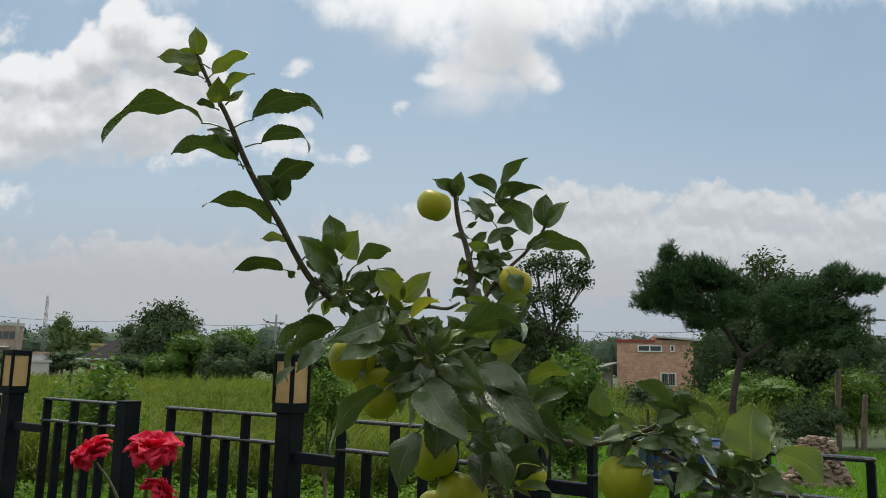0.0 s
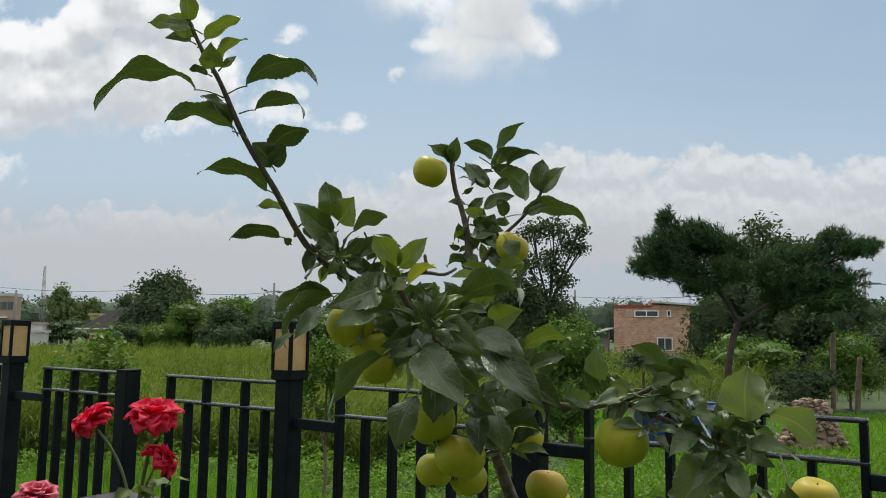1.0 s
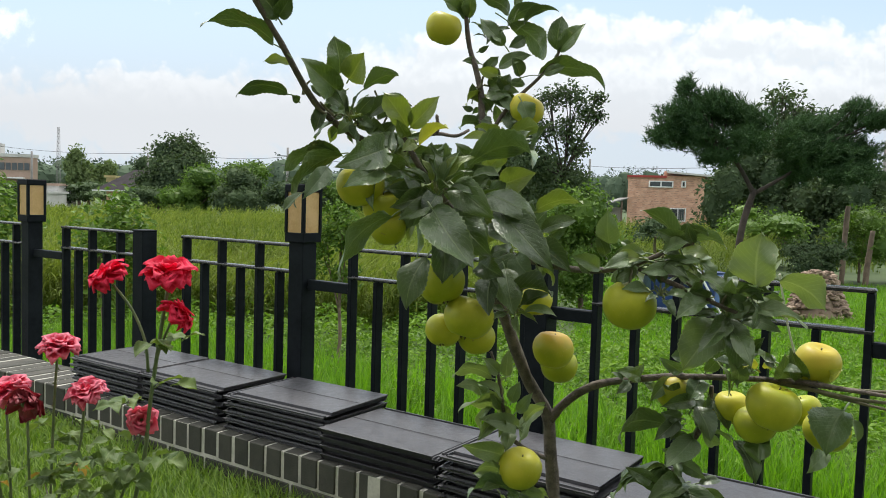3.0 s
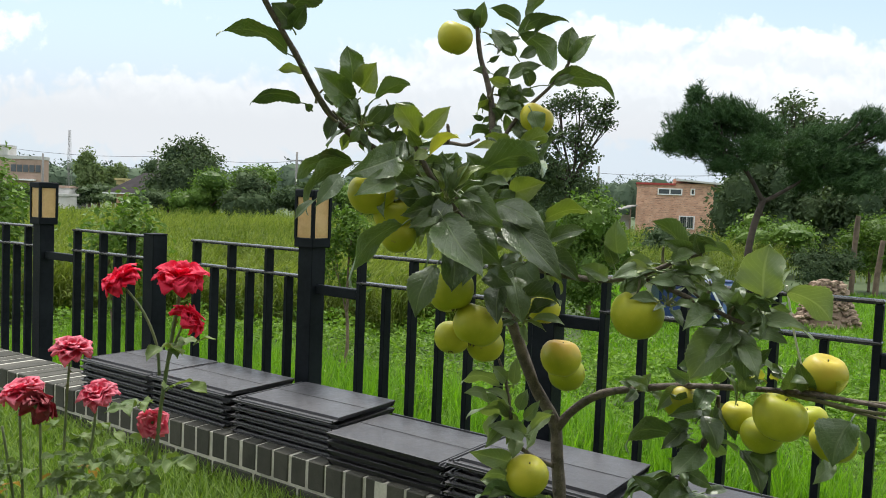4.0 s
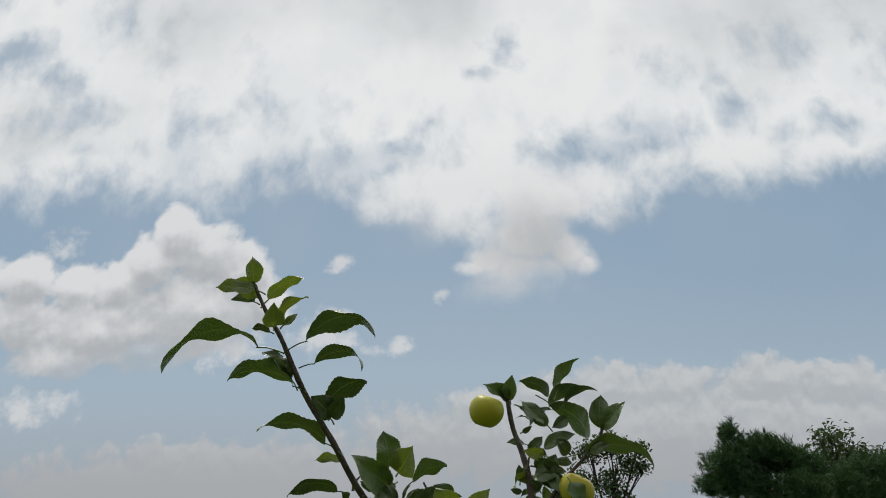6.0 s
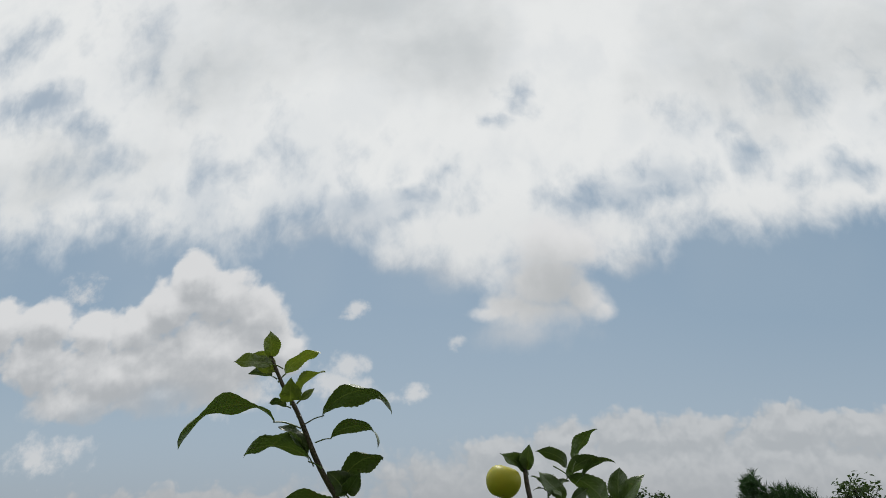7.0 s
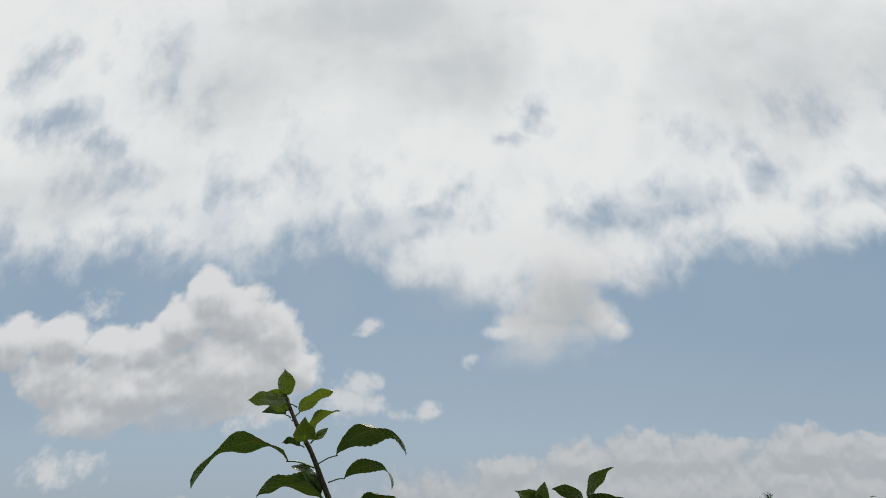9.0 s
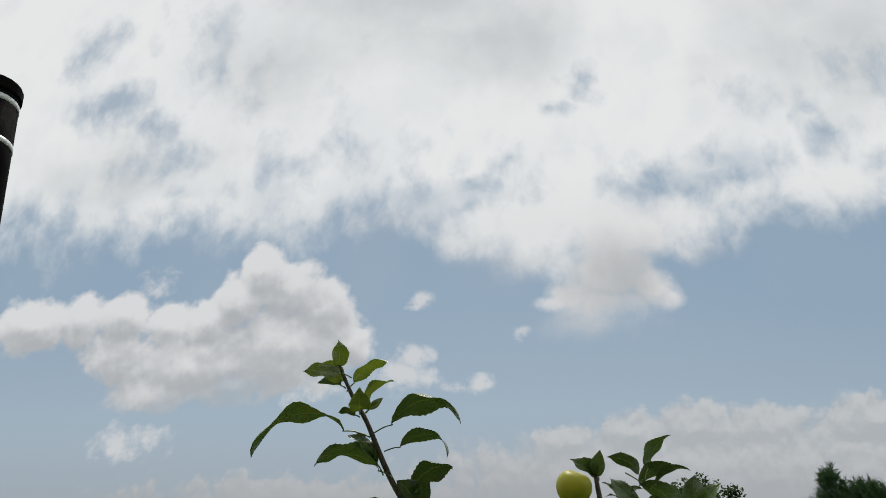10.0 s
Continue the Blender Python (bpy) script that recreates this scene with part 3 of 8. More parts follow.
    return quick_mesh(name, V, F)


def in_heaps(heaps, n, rng, shell=0.55):
    """Points in a set of ovals (x, y, z, rx, ry, rz), thinned towards their middles and broken into clusters."""
    vol = np.array([h[3] * h[4] * h[5] for h in heaps]) ** 0.72
    pick = rng.choice(len(heaps), n, p=vol / vol.sum())
    H = np.array(heaps)[pick]
    d = rng.normal(size=(n, 3))
    d /= np.linalg.norm(d, axis=1)[:, None]
    r = shell + (1.05 - shell) * rng.uniform(0, 1, n) ** 0.7
    lump = 1 + 0.22 * np.sin(d[:, 0] * 7 + pick * 1.7) * np.sin(d[:, 1] * 6 + pick) + 0.18 * np.sin(d[:, 2] * 9 + d[:, 0] * 5 + pick * 2.3)
    return H[:, :3] + d * (r * lump)[:, None] * H[:, 3:6]


# ---- ground ----
GROUND = -0.85      # the fields lie below the raised garden
ANG = radians(-33.5)
FM = Matrix.Translation((-0.576, 3.05, 0.0)) @ Matrix.Rotation(ANG, 4, "Z")   # along the fence, away from it, up


def ground_height(x, y):
    """The fields are flat near the garden and roll a little further off."""
    d = math.hypot(x, y)
    return GROUND + 0.06 * noise.noise((x * 0.15, y * 0.15, 0)) * min(1, d / 8) + 0.5 * noise.noise((x * 0.012, y * 0.012, 3)) * min(1, max(0, d - 60) / 100)


bm = bmesh.new()
rings_ = [0.0] + [1.2 * 1.17 ** k for k in range(52)]
prev = None
for r in rings_:
    r = min(r, 4200)
    ring = [bm.verts.new((r * math.cos(a * math.pi / 36), r * math.sin(a * math.pi / 36), ground_height(r * math.cos(a * math.pi / 36), r * math.sin(a * math.pi / 36)))) for a in range(72)] if r else None
    if prev:
        for k in range(72):
            bm.faces.new((prev[k], ring[k], ring[(k + 1) % 72], prev[(k + 1) % 72]))
    elif ring:
        bm.faces.new(ring)
    prev = ring
ground = part("ground", bm, SOIL, smooth=True)
tagged(ground, "flat green farmland running out to the horizon", "ground", kind="structure")

# the raised lawn inside the low wall
lawn_bm = bmesh.new()
box(lawn_bm, -9, 9, -12, -0.49, -1.0, 0.0)
lawn = part("lawn", lawn_bm, TURF, m=FM)
tagged(lawn, "raised garden lawn inside the low brick wall", "lawn", kind="structure")
ledge = part("retaining_ledge", boxed(-9, 9, -0.27, 0.09, -1.0, -0.04, bevel=0.01), CONCRETE, m=FM)
tagged(ledge, "grey concrete ledge that carries the black fence", "ledge", kind="structure")

# ---- low brick wall: a course on edge over stretchers ----
garden_wall = thing("garden_wall", FM @ Vector((0, -0.4, -0.1)), "low garden wall of grey bricks set on edge", "wall", kind="structure")
part("mortar_core", boxed(-6.0, 5.0, -0.4945, -0.272, -1.0, 0.1635), MORTAR, garden_wall, "pale mortar between the bricks", FM)

# unseen plain wall at the camera's back, added to keep sky light off the fronts
shade_wall = part("wall_unseen_shade", boxed(-7.0, 7.0, -2.9, -2.6, -0.3, 5.6), PLASTER)
tagged(shade_wall, "unseen plain wall added behind the camera to block sky light", "wall", kind="structure")

# ---- black metal fence ----
def fence_panel(s_tall, s_short, s0, s1, arm=None):
    """Flat pickets on edge, tall and short by turns, under two flat rails."""
    p = thing("fence", FM @ Vector(((s0 + s1) / 2, 0, -0.04)), "black powder-coated steel fence panel with tall and short pickets", "fence", "garden fence")
    for s in s_tall:
        part("picket", boxed(s - 0.0095, s + 0.0095, -0.019, 0.019, -0.04, 0.757, bevel=0.002), BLACK, p, m=FM)
    for s in s_short:
        part("picket", boxed(s - 0.0095, s + 0.0095, -0.019, 0.019, -0.04, 0.653, bevel=0.002), BLACK, p, m=FM)
    part("top_rail", boxed(s0, s1, -0.021, 0.021, 0.757, 0.769, bevel=0.004), RAIL, p, m=FM)
    part("middle_rail", boxed(s0, s1, -0.021, 0.021, 0.654, 0.666, bevel=0.004), RAIL, p, m=FM)
    if arm:
        part("connecting_arm", boxed(arm[0], arm[1], -0.016, 0.016, 0.598, 0.636, bevel=0.003), BLACK, p, m=FM)
    return p


STEP = 0.2412
fence_panel([0.257 + STEP * k for k in range(4)], [0.378 + STEP * k for k in range(3)], 0.245, 0.992, (0.04, 0.248))
fence_panel([1.222 + STEP * k for k in range(4)], [1.343 + STEP * k for k in range(3)], 1.210, 1.957, (1.073, 1.213))
fence_panel([-0.695, -0.465, -0.238], [-0.575, -0.350, -0.122], -0.715, -0.040)
fence_panel([-1.640, -1.410, -1.180], [-1.530, -1.290], -1.660, -1.055, (-1.925, -1.654))
fence_panel([-2.120, -2.361, -2.602, -2.843, -3.084], [-2.240, -2.481, -2.722, -2.963], -3.104, -2.005)
fence_panel([2.457 + STEP * k for k in range(8)], [2.578 + STEP * k for k in range(7)], 2.438, 4.165, (1.954, 2.162))
fence_panel([-4.285 + STEP * k for k in range(4)], [-4.165 + STEP * k for k in range(4)], -4.305, -3.325)

def plain_post(s):
    p = thing("fence_post", FM @ Vector((s, 0, -0.04)), "plain square black steel fence post", "fence post", "garden fence")
    part("post", boxed(s - 0.038, s + 0.038, -0.038, 0.038, -0.04, 0.772, bevel=0.003), BLACK, p, m=FM)
    part("post_cap", boxed(s - 0.040, s + 0.040, -0.040, 0.040, 0.772, 0.780, bevel=0.003), BLACK, p, m=FM)


plain_post(-0.995)
plain_post(1.035)


def lamp_post(s):
    p = thing("lamp_post", FM @ Vector((s, 0, -0.04)), "black square fence post topped by an unlit amber-paned lantern", "lamp post", "fence lamp posts")
    part("post", boxed(s - 0.038, s + 0.038, -0.038, 0.038, -0.04, 0.785, bevel=0.003), BLACK, p, m=FM)
    part("collar", boxed(s - 0.050, s + 0.050, -0.050, 0.050, 0.778, 0.815, bevel=0.003), BLACK, p, m=FM)
    for i, (a, b) in enumerate(((-1, -1), (1, -1), (1, 1), (-1, 1))):
        part("corner_bar", boxed(s + a * 0.044 - 0.0065, s + a * 0.044 + 0.0065, b * 0.044 - 0.0065, b * 0.044 + 0.0065, 0.813, 0.972, bevel=0.001), BLACK, p, m=FM)
    for a in (-1, 1):
        part("pane", boxed(s - 0.0375, s + 0.0375, a * 0.043 - 0.002, a * 0.043 + 0.002, 0.815, 0.970), PANE, p, "amber frosted pane", FM)
        part("pane", boxed(s + a * 0.043 - 0.002, s + a * 0.043 + 0.002, -0.0375, 0.0375, 0.815, 0.970), PANE, p, "amber frosted pane", FM)
    part("cap", boxed(s - 0.052, s + 0.052, -0.052, 0.052, 0.970, 1.000, bevel=0.004), BLACK, p, m=FM)


for s in (0.0, -1.965, 2.2):
    lamp_post(s)

# ---- stacks of roof tiles on the wall ----
def tile_mesh():
    """A flat interlocking tile: plate, lower front lip with a bead, ribbed interlock at one end, all one piece."""
    e = 0.0012
    xs = [-0.232, -0.226 - e, -0.226, -0.221, -0.221 + e, -0.212 - e, -0.212, -0.207, -0.207 + e, -0.205 - e, -0.205, 0.207, 0.21]
    ys = [-0.168, -0.161, -0.160, -0.154, -0.1535, -0.129, -0.128, 0.162, 0.165]

    def top(i, j):
        if i <= 9:
            return 0.015 if i in (2, 3, 6, 7) and 4 <= j <= 7 else 0.009
        if j <= 5:
            return 0.014 if j in (2, 3) else 0.009
        return 0.0175 if i in (10, 12) or j in (6, 8) else 0.019
    bm = bmesh.new()
    up_ = [[bm.verts.new((x, y, top(i, j))) for j, y in enumerate(ys)] for i, x in enumerate(xs)]
    def inset(k, n, v_):
        """The underside stands back behind a rounded nose."""
        return v_ + 0.011 if k == 0 else v_ - 0.011 if k == n - 1 else v_
    dn = [[bm.verts.new((x if 0 < i < 12 else inset(i, len(xs), x), y if 0 < j < 8 else inset(j, len(ys), y), 0.004 if 1 < j < 7 and 0 < i < 12 else 0.0)) for j, y in enumerate(ys)] for i, x in enumerate(xs)]
    nx, ny = len(xs), len(ys)
    for i in range(nx - 1):
        for j in range(ny - 1):
            bm.faces.new((up_[i][j], up_[i + 1][j], up_[i + 1][j + 1], up_[i][j + 1]))
            bm.faces.new((dn[i][j], dn[i][j + 1], dn[i + 1][j + 1], dn[i + 1][j]))
    for i in range(nx - 1):
        bm.faces.new((dn[i][0], dn[i + 1][0], up_[i + 1][0], up_[i][0]))
        bm.faces.new((dn[i + 1][-1], dn[i][-1], up_[i][-1], up_[i + 1][-1]))
    for j in range(ny - 1):
        bm.faces.new((dn[0][j + 1], dn[0][j], up_[0][j], up_[0][j + 1]))
        bm.faces.new((dn[-1][j], dn[-1][j + 1], up_[-1][j + 1], up_[-1][j]))
    return mesh_of(bm, "tile")


TILE_MESH = tile_mesh()
TILE_MESH.materials.append(TILE)
GROOVE_MESH = mesh_of(boxed(-0.205, 0.205, 0.012, 0.0145, 0.0, 0.0006), "scored_line")
GROOVE_MESH.materials.append(material("tile_score", (0.02, 0.02, 0.022), (0.035, 0.035, 0.038), 0.8, 30))
rt = random.Random(7)


def tile_stack(s, n, count, flip=False, turn=0.0):
    base = FM @ Vector((s, n, 0.163))
    p = thing("tile_stack", base, "pile of flat charcoal-grey roof tiles stacked on the brick wall", "roof tiles", "roof tile stacks")
    for k in range(count):
        a = turn + rt.uniform(-0.8, 0.8) + (180 if flip else 0)
        m = FM @ Matrix.Translation((s + rt.uniform(-0.004, 0.004), n + rt.uniform(-0.004, 0.004), 0.1655 + 0.0264 * k)) @ Matrix.Rotation(radians(a), 4, "Z")
        t = part("tile", TILE_MESH, TILE, p, m=m)
        if k == count - 1:
            part("scored_line", GROOVE_MESH, None, t, "dark scored line", m @ Matrix.Translation((0, 0, 0.0192)))


for s, n, c, fl, tu in ((-0.602, -0.284, 5, False, 0.5), (-0.160, -0.284, 5, False, -1.0), (0.322, -0.286, 5, False, 1.0), (0.765, -0.318, 4, True, 0.4), (1.245, -0.352, 5, False, -0.6), (1.70, -0.365, 5, True, 1.0)):
    tile_stack(s, n, c, fl, tu)

# ---- apple tree ----
tree = thing("apple_tree", (0.20, 1.34, 0.0), "young apple tree hung with yellow-green apples", "apple tree")
r_tree = random.Random(11)


def limb(parent, r0, r1, pts):
    bm = bmesh.new()
    tube(bm, pts, (r0, r1), 10, 0.10, r_tree)
    rng_ = r_tree
    # bud scars and knots
    for k in range(int(3 + 60 * r0)):
        i = rng_.randrange(len(pts) - 1)
        t = rng_.random()
        p = Vector(pts[i]).lerp(Vector(pts[i + 1]), t)
        g = bmesh.ops.create_icosphere(bm, subdivisions=1, radius=max(0.0022, 0.75 * r0) * rng_.uniform(0.5, 0.9))
        q = Vector((rng_.uniform(-1, 1), rng_.uniform(-1, 1), rng_.uniform(-1, 1))) * r1 * 0.5
        for v_ in g["verts"]:
            v_.co = p + q + v_.co
    return part("trunk" if r0 > 0.012 else "branch", bm, BARK if r0 > 0.0035 else TWIG, parent, "" if r0 > 0.0035 else "thin grey twig", smooth=True)


def blade_mesh(length, width, arch, seed, serrate=0.035, calm=1.0):
    """An oval, pointed, toothed leaf with its stalk; the chord runs along y, the upper face looks up z."""
    rg = random.Random(seed)
    bm = bmesh.new()
    uvl = bm.loops.layers.uv.new("UVMap")
    nl, nw = 26, 6
    fold, wave, ph, twist = rg.uniform(0.25, 0.80) * calm, rg.uniform(0.04, 0.13), rg.uniform(0, 6), rg.uniform(-0.9, 0.9) * calm
    curl = rg.uniform(-0.40, 0.35)
    bias, skew, hook = rg.uniform(0.38, 0.48), rg.uniform(-0.05, 0.05), rg.uniform(0.0, 0.10)
    uvs, grid = {}, []
    for i in range(nl + 1):
        t = i / nl
        e = t ** 0.86
        half = 0.5 * width * max(0.0, math.sin(math.pi * min(e, 1.0))) ** (0.52 if calm < 1 else 0.66) * (1 - 0.62 * (max(0, t - 0.74) / 0.26) ** 1.5)
        if i in (0, nl):
            half = 0.0
        row = []
        for j in range(nw + 1):
            x = j / nw * 2 - 1
            edge = abs(x) == 1
            tooth = (1 + (serrate if i % 2 else -serrate) + rg.uniform(-0.02, 0.02)) if edge else 1
            px = x * half * tooth
            z = fold * abs(px) + arch * length * max(0.0, math.sin(math.pi * t ** (0.92 if calm < 1 else 1.0))) ** (0.62 if calm < 1 else 0.8) - hook * length * t ** 3 + (wave * width * math.sin(t * 11 + ph + x * 2) * abs(x))
            z += twist * px * t + curl * abs(px) * abs(x) ** 2
            vtx = bm.verts.new((px + skew * length * math.sin(math.pi * t), length * t, z))
            uvs[vtx] = (j / nw, t)
            row.append(vtx)
        grid.append(row)
    for r0, r1 in zip(grid, grid[1:]):
        for j in range(nw):
            bm.faces.new((r0[j], r0[j + 1], r1[j + 1], r1[j]))
    bmesh.ops.remove_doubles(bm, verts=bm.verts, dist=1e-5)
    st = length * rg.uniform(0.18, 0.30)
    tube(bm, [(0, 0.02 * length, 0), (0, -0.4 * st, -0.1 * st), (0, -st, -0.45 * st)], (0.0010, 0.0013), 4)
    for f in bm.faces:
        for lp in f.loops:
            lp[uvl].uv = uvs.get(lp.vert, (0.5, 0.02)) if lp.vert in uvs else (0.5, 0.02)
    return bm


leaf_count = 0


def leaf(parent, base, tip, width, normal, arch, tone):
    global leaf_count
    leaf_count += 1
    base, tip, nrm = Vector(base), Vector(tip), Vector(normal)
    y = (tip - base)
    length = y.length
    y.normalize()
    z = (nrm - y * nrm.dot(y)).normalized()
    x = y.cross(z)
    m = Matrix((x, y, z)).transposed().to_4x4()
    m.translation = base
    return part("leaf", blade_mesh(length, width, arch, leaf_count, 0.035, 0.3 if arch >= 0.16 else 1.0), LEAVES[tone], parent, m=m, smooth=True)


def apple_mesh(seed):
    """Round, slightly squat and ribbed, with a stalk hollow above and an eye below; radius 1."""
    rg = random.Random(seed)
    bm = bmesh.new()
    prof = []
    rows, cols = 14, 20
    ribs, ph, flat = rg.uniform(0.008, 0.025), rg.uniform(0, 6), rg.uniform(0.88, 0.96)
    lean = rg.uniform(-0.06, 0.06)
    grid = []
    for i in range(rows + 1):
        a = math.pi * i / rows
        row = []
        for j in range(cols):
            g = 2 * math.pi * j / cols
            r = math.sin(a) ** 0.92 * (1.0 + 0.05 * math.cos(a)) * (1 + ribs * math.cos(5 * g + ph) * (1 - math.cos(a)) * 0.7)
            z = math.cos(a) * flat
            z -= 0.30 * math.exp(-((a / 0.33) ** 2)) * flat
            z += 0.17 * math.exp(-(((math.pi - a) / 0.30) ** 2)) * flat
            row.append(bm.verts.new((r * math.cos(g) + lean * z, r * math.sin(g), z)))
        grid.append(row)
    for r0, r1 in zip(grid, grid[1:]):
        for j in range(cols):
            bm.faces.new((r0[j], r1[j], r1[(j + 1) % cols], r0[(j + 1) % cols]))
    bmesh.ops.remove_doubles(bm, verts=bm.verts, dist=1e-4)
    return mesh_of(bm, "apple")


APPLE_MESHES = [apple_mesh(k) for k in range(5)]
for me in APPLE_MESHES:
    me.materials.append(APPLE)
apple_count = 0


def apple(parent, at, radius, blush):
    global apple_count
    apple_count += 1
    rg = random.Random(apple_count)
    m = Matrix.Translation(at) @ pose(0, 0, 0, rg.uniform(-22, 22), rg.uniform(-22, 22), rg.uniform(0, 360)) @ Matrix.Diagonal((radius, radius, radius, 1))
    a = part("apple", APPLE_MESHES[apple_count % 5], APPLE, parent, "yellow-green apple" if blush < 0.3 else "yellow apple with a reddish blush", m, True)
    a["blush"] = float(blush)
    k = Matrix.Translation(at) @ m.to_3x3().normalized().to_4x4()
    st = bmesh.new()
    tube(st, [(0, 0, radius * 0.58), (radius * 0.03, 0, radius * 0.70), (radius * 0.06, 0.0, radius * 0.78)], (0.0009, 0.0012), 5)
    part("stalk", st, TWIG, a, "thin stalk", k)
    cx = bmesh.new()
    for q in range(5):
        g = q * 2 * math.pi / 5
        c, s = math.cos(g), math.sin(g)
        vs = [cx.verts.new(p) for p in ((0.05 * radius * c, 0.05 * radius * s, -0.76 * radius), (0.15 * radius * math.cos(g + 0.5), 0.15 * radius * math.sin(g + 0.5), -0.79 * radius), (0.10 * radius * math.cos(g + 0.3), 0.10 * radius * math.sin(g + 0.3), -0.92 * radius))]
        cx.faces.new(vs)
    part("calyx", cx, CALYX, a, "dry brown eye of the apple", k)


limb(tree, 0.0155, 0.0128, [(0.215, 1.345, -0.02), (0.208, 1.343, 0.15), (0.202, 1.341, 0.30)])
# trunk and limbs
limb(tree, 0.0120, 0.0082, [(0.202, 1.341, 0.298), (0.190, 1.331, 0.433), (0.180, 1.321, 0.525), (0.169, 1.311, 0.603), (0.131, 1.301, 0.668), (0.092, 1.281, 0.764), (0.068, 1.271, 0.824), (0.046, 1.281, 0.895)])
limb(tree, 0.0075, 0.004, [(0.056, 1.271, 0.918), (0.051, 1.311, 0.972), (0.048, 1.361, 1.049), (0.045, 1.401, 1.132), (0.037, 1.421, 1.176), (0.022, 1.431, 1.225), (0.014, 1.441, 1.280)])
limb(tree, 0.0068, 0.0022, [(0.056, 1.271, 0.918), (0.005, 1.241, 0.957), (-0.074, 1.201, 1.010), (-0.149, 1.171, 1.045), (-0.198, 1.141, 1.085), (-0.237, 1.091, 1.158), (-0.271, 1.051, 1.219), (-0.298, 1.021, 1.285), (-0.318, 1.001, 1.322), (-0.337, 0.991, 1.364)])
limb(tree, 0.0065, 0.0035, [(0.041, 1.241, 0.902), (0.001, 1.161, 0.937), (-0.023, 1.101, 0.968), (-0.049, 1.071, 1.004), (-0.066, 1.061, 1.038)])
limb(tree, 0.0042, 0.002, [(0.050, 1.361, 1.035), (0.073, 1.371, 1.088), (0.100, 1.371, 1.125), (0.138, 1.361, 1.162), (0.165, 1.351, 1.194), (0.172, 1.351, 1.214)])
limb(tree, 0.0055, 0.0022, [(0.086, 1.261, 0.874), (0.133, 1.201, 0.863), (0.195, 1.081, 0.864), (0.241, 1.021, 0.881), (0.275, 1.001, 0.900), (0.303, 1.001, 0.909)])
limb(tree, 0.004, 0.002, [(0.233, 1.031, 0.877), (0.264, 1.001, 0.864), (0.306, 0.981, 0.846), (0.350, 0.971, 0.828), (0.373, 0.961, 0.838)])
limb(tree, 0.002, 0.0015, [(0.233, 1.021, 0.878), (0.227, 1.001, 0.863), (0.226, 1.001, 0.855)])
limb(tree, 0.0080, 0.0024, [(0.175, 1.311, 0.594), (0.197, 1.291, 0.631), (0.233, 1.251, 0.668), (0.276, 1.211, 0.687), (0.328, 1.151, 0.708), (0.404, 1.071, 0.726), (0.460, 1.011, 0.734), (0.541, 0.951, 0.734)])
limb(tree, 0.003, 0.002, [(0.422, 1.061, 0.727), (0.460, 1.011, 0.728), (0.503, 0.981, 0.724), (0.547, 0.961, 0.724)])
limb(tree, 0.0022, 0.0018, [(0.411, 1.071, 0.724), (0.457, 1.021, 0.736), (0.500, 0.991, 0.734), (0.546, 0.961, 0.738)])
limb(tree, 0.002, 0.0016, [(0.450, 1.021, 0.731), (0.477, 1.001, 0.724), (0.510, 0.981, 0.719), (0.548, 0.961, 0.714)])
limb(tree, 0.004, 0.002, [(0.172, 1.321, 0.525), (0.131, 1.261, 0.559), (0.098, 1.211, 0.598), (0.086, 1.191, 0.651), (0.077, 1.181, 0.697), (0.065, 1.181, 0.730)])
limb(tree, 0.006, 0.003, [(0.335, 1.261, 0.345), (0.334, 1.191, 0.505), (0.344, 1.151, 0.581), (0.360, 1.131, 0.628), (0.372, 1.121, 0.664), (0.372, 1.111, 0.705)])
limb(tree, 0.0036, 0.0022, [(-0.066, 1.100, 1.020), (-0.050, 1.150, 1.040), (-0.027, 1.180, 1.050), (0.003, 1.200, 1.049), (0.022, 1.220, 1.060)])
limb(tree, 0.0036, 0.0024, [(-0.026, 1.180, 1.050), (-0.024, 1.180, 1.062), (-0.026, 1.180, 1.076)])
# the long shoot that rises to its crown of young leaves
leaf(tree, (-0.331, 1.021, 1.277), (-0.449, 0.981, 1.249), 0.054, (-0.239, 0.011, 0.971), 0.276, 0)
leaf(tree, (-0.284, 1.041, 1.226), (-0.363, 1.001, 1.229), 0.037, (-0.129, 0.318, 0.939), 0.23, 0)
leaf(tree, (-0.247, 1.091, 1.156), (-0.332, 1.051, 1.176), 0.041, (0.029, 0.399, 0.917), 0.16, 0)
leaf(tree, (-0.237, 1.141, 1.096), (-0.301, 1.101, 1.090), 0.032, (-0.313, 0.356, 0.881), 0.23, 0)
leaf(tree, (-0.232, 1.121, 1.134), (-0.263, 1.101, 1.135), 0.014, (0.440, -0.661, 0.608), 0.1, 1)
leaf(tree, (-0.267, 1.031, 1.286), (-0.165, 1.001, 1.287), 0.045, (0.092, 0.352, 0.932), 0.345, 0)
leaf(tree, (-0.259, 1.051, 1.259), (-0.185, 1.021, 1.243), 0.034, (0.324, 0.321, 0.890), 0.345, 0)
leaf(tree, (-0.247, 1.081, 1.205), (-0.184, 1.051, 1.230), 0.036, (-0.033, 0.605, 0.795), 0.23, 0)
leaf(tree, (-0.239, 1.081, 1.188), (-0.263, 1.061, 1.216), 0.033, (0.563, -0.820, -0.106), 0.1, 0)
leaf(tree, (-0.239, 1.081, 1.190), (-0.217, 1.061, 1.215), 0.024, (-0.068, -0.805, -0.590), 0.1, 0)
leaf(tree, (-0.335, 0.991, 1.360), (-0.333, 0.971, 1.391), 0.025, (0.565, -0.679, -0.468), 0.1, 1)
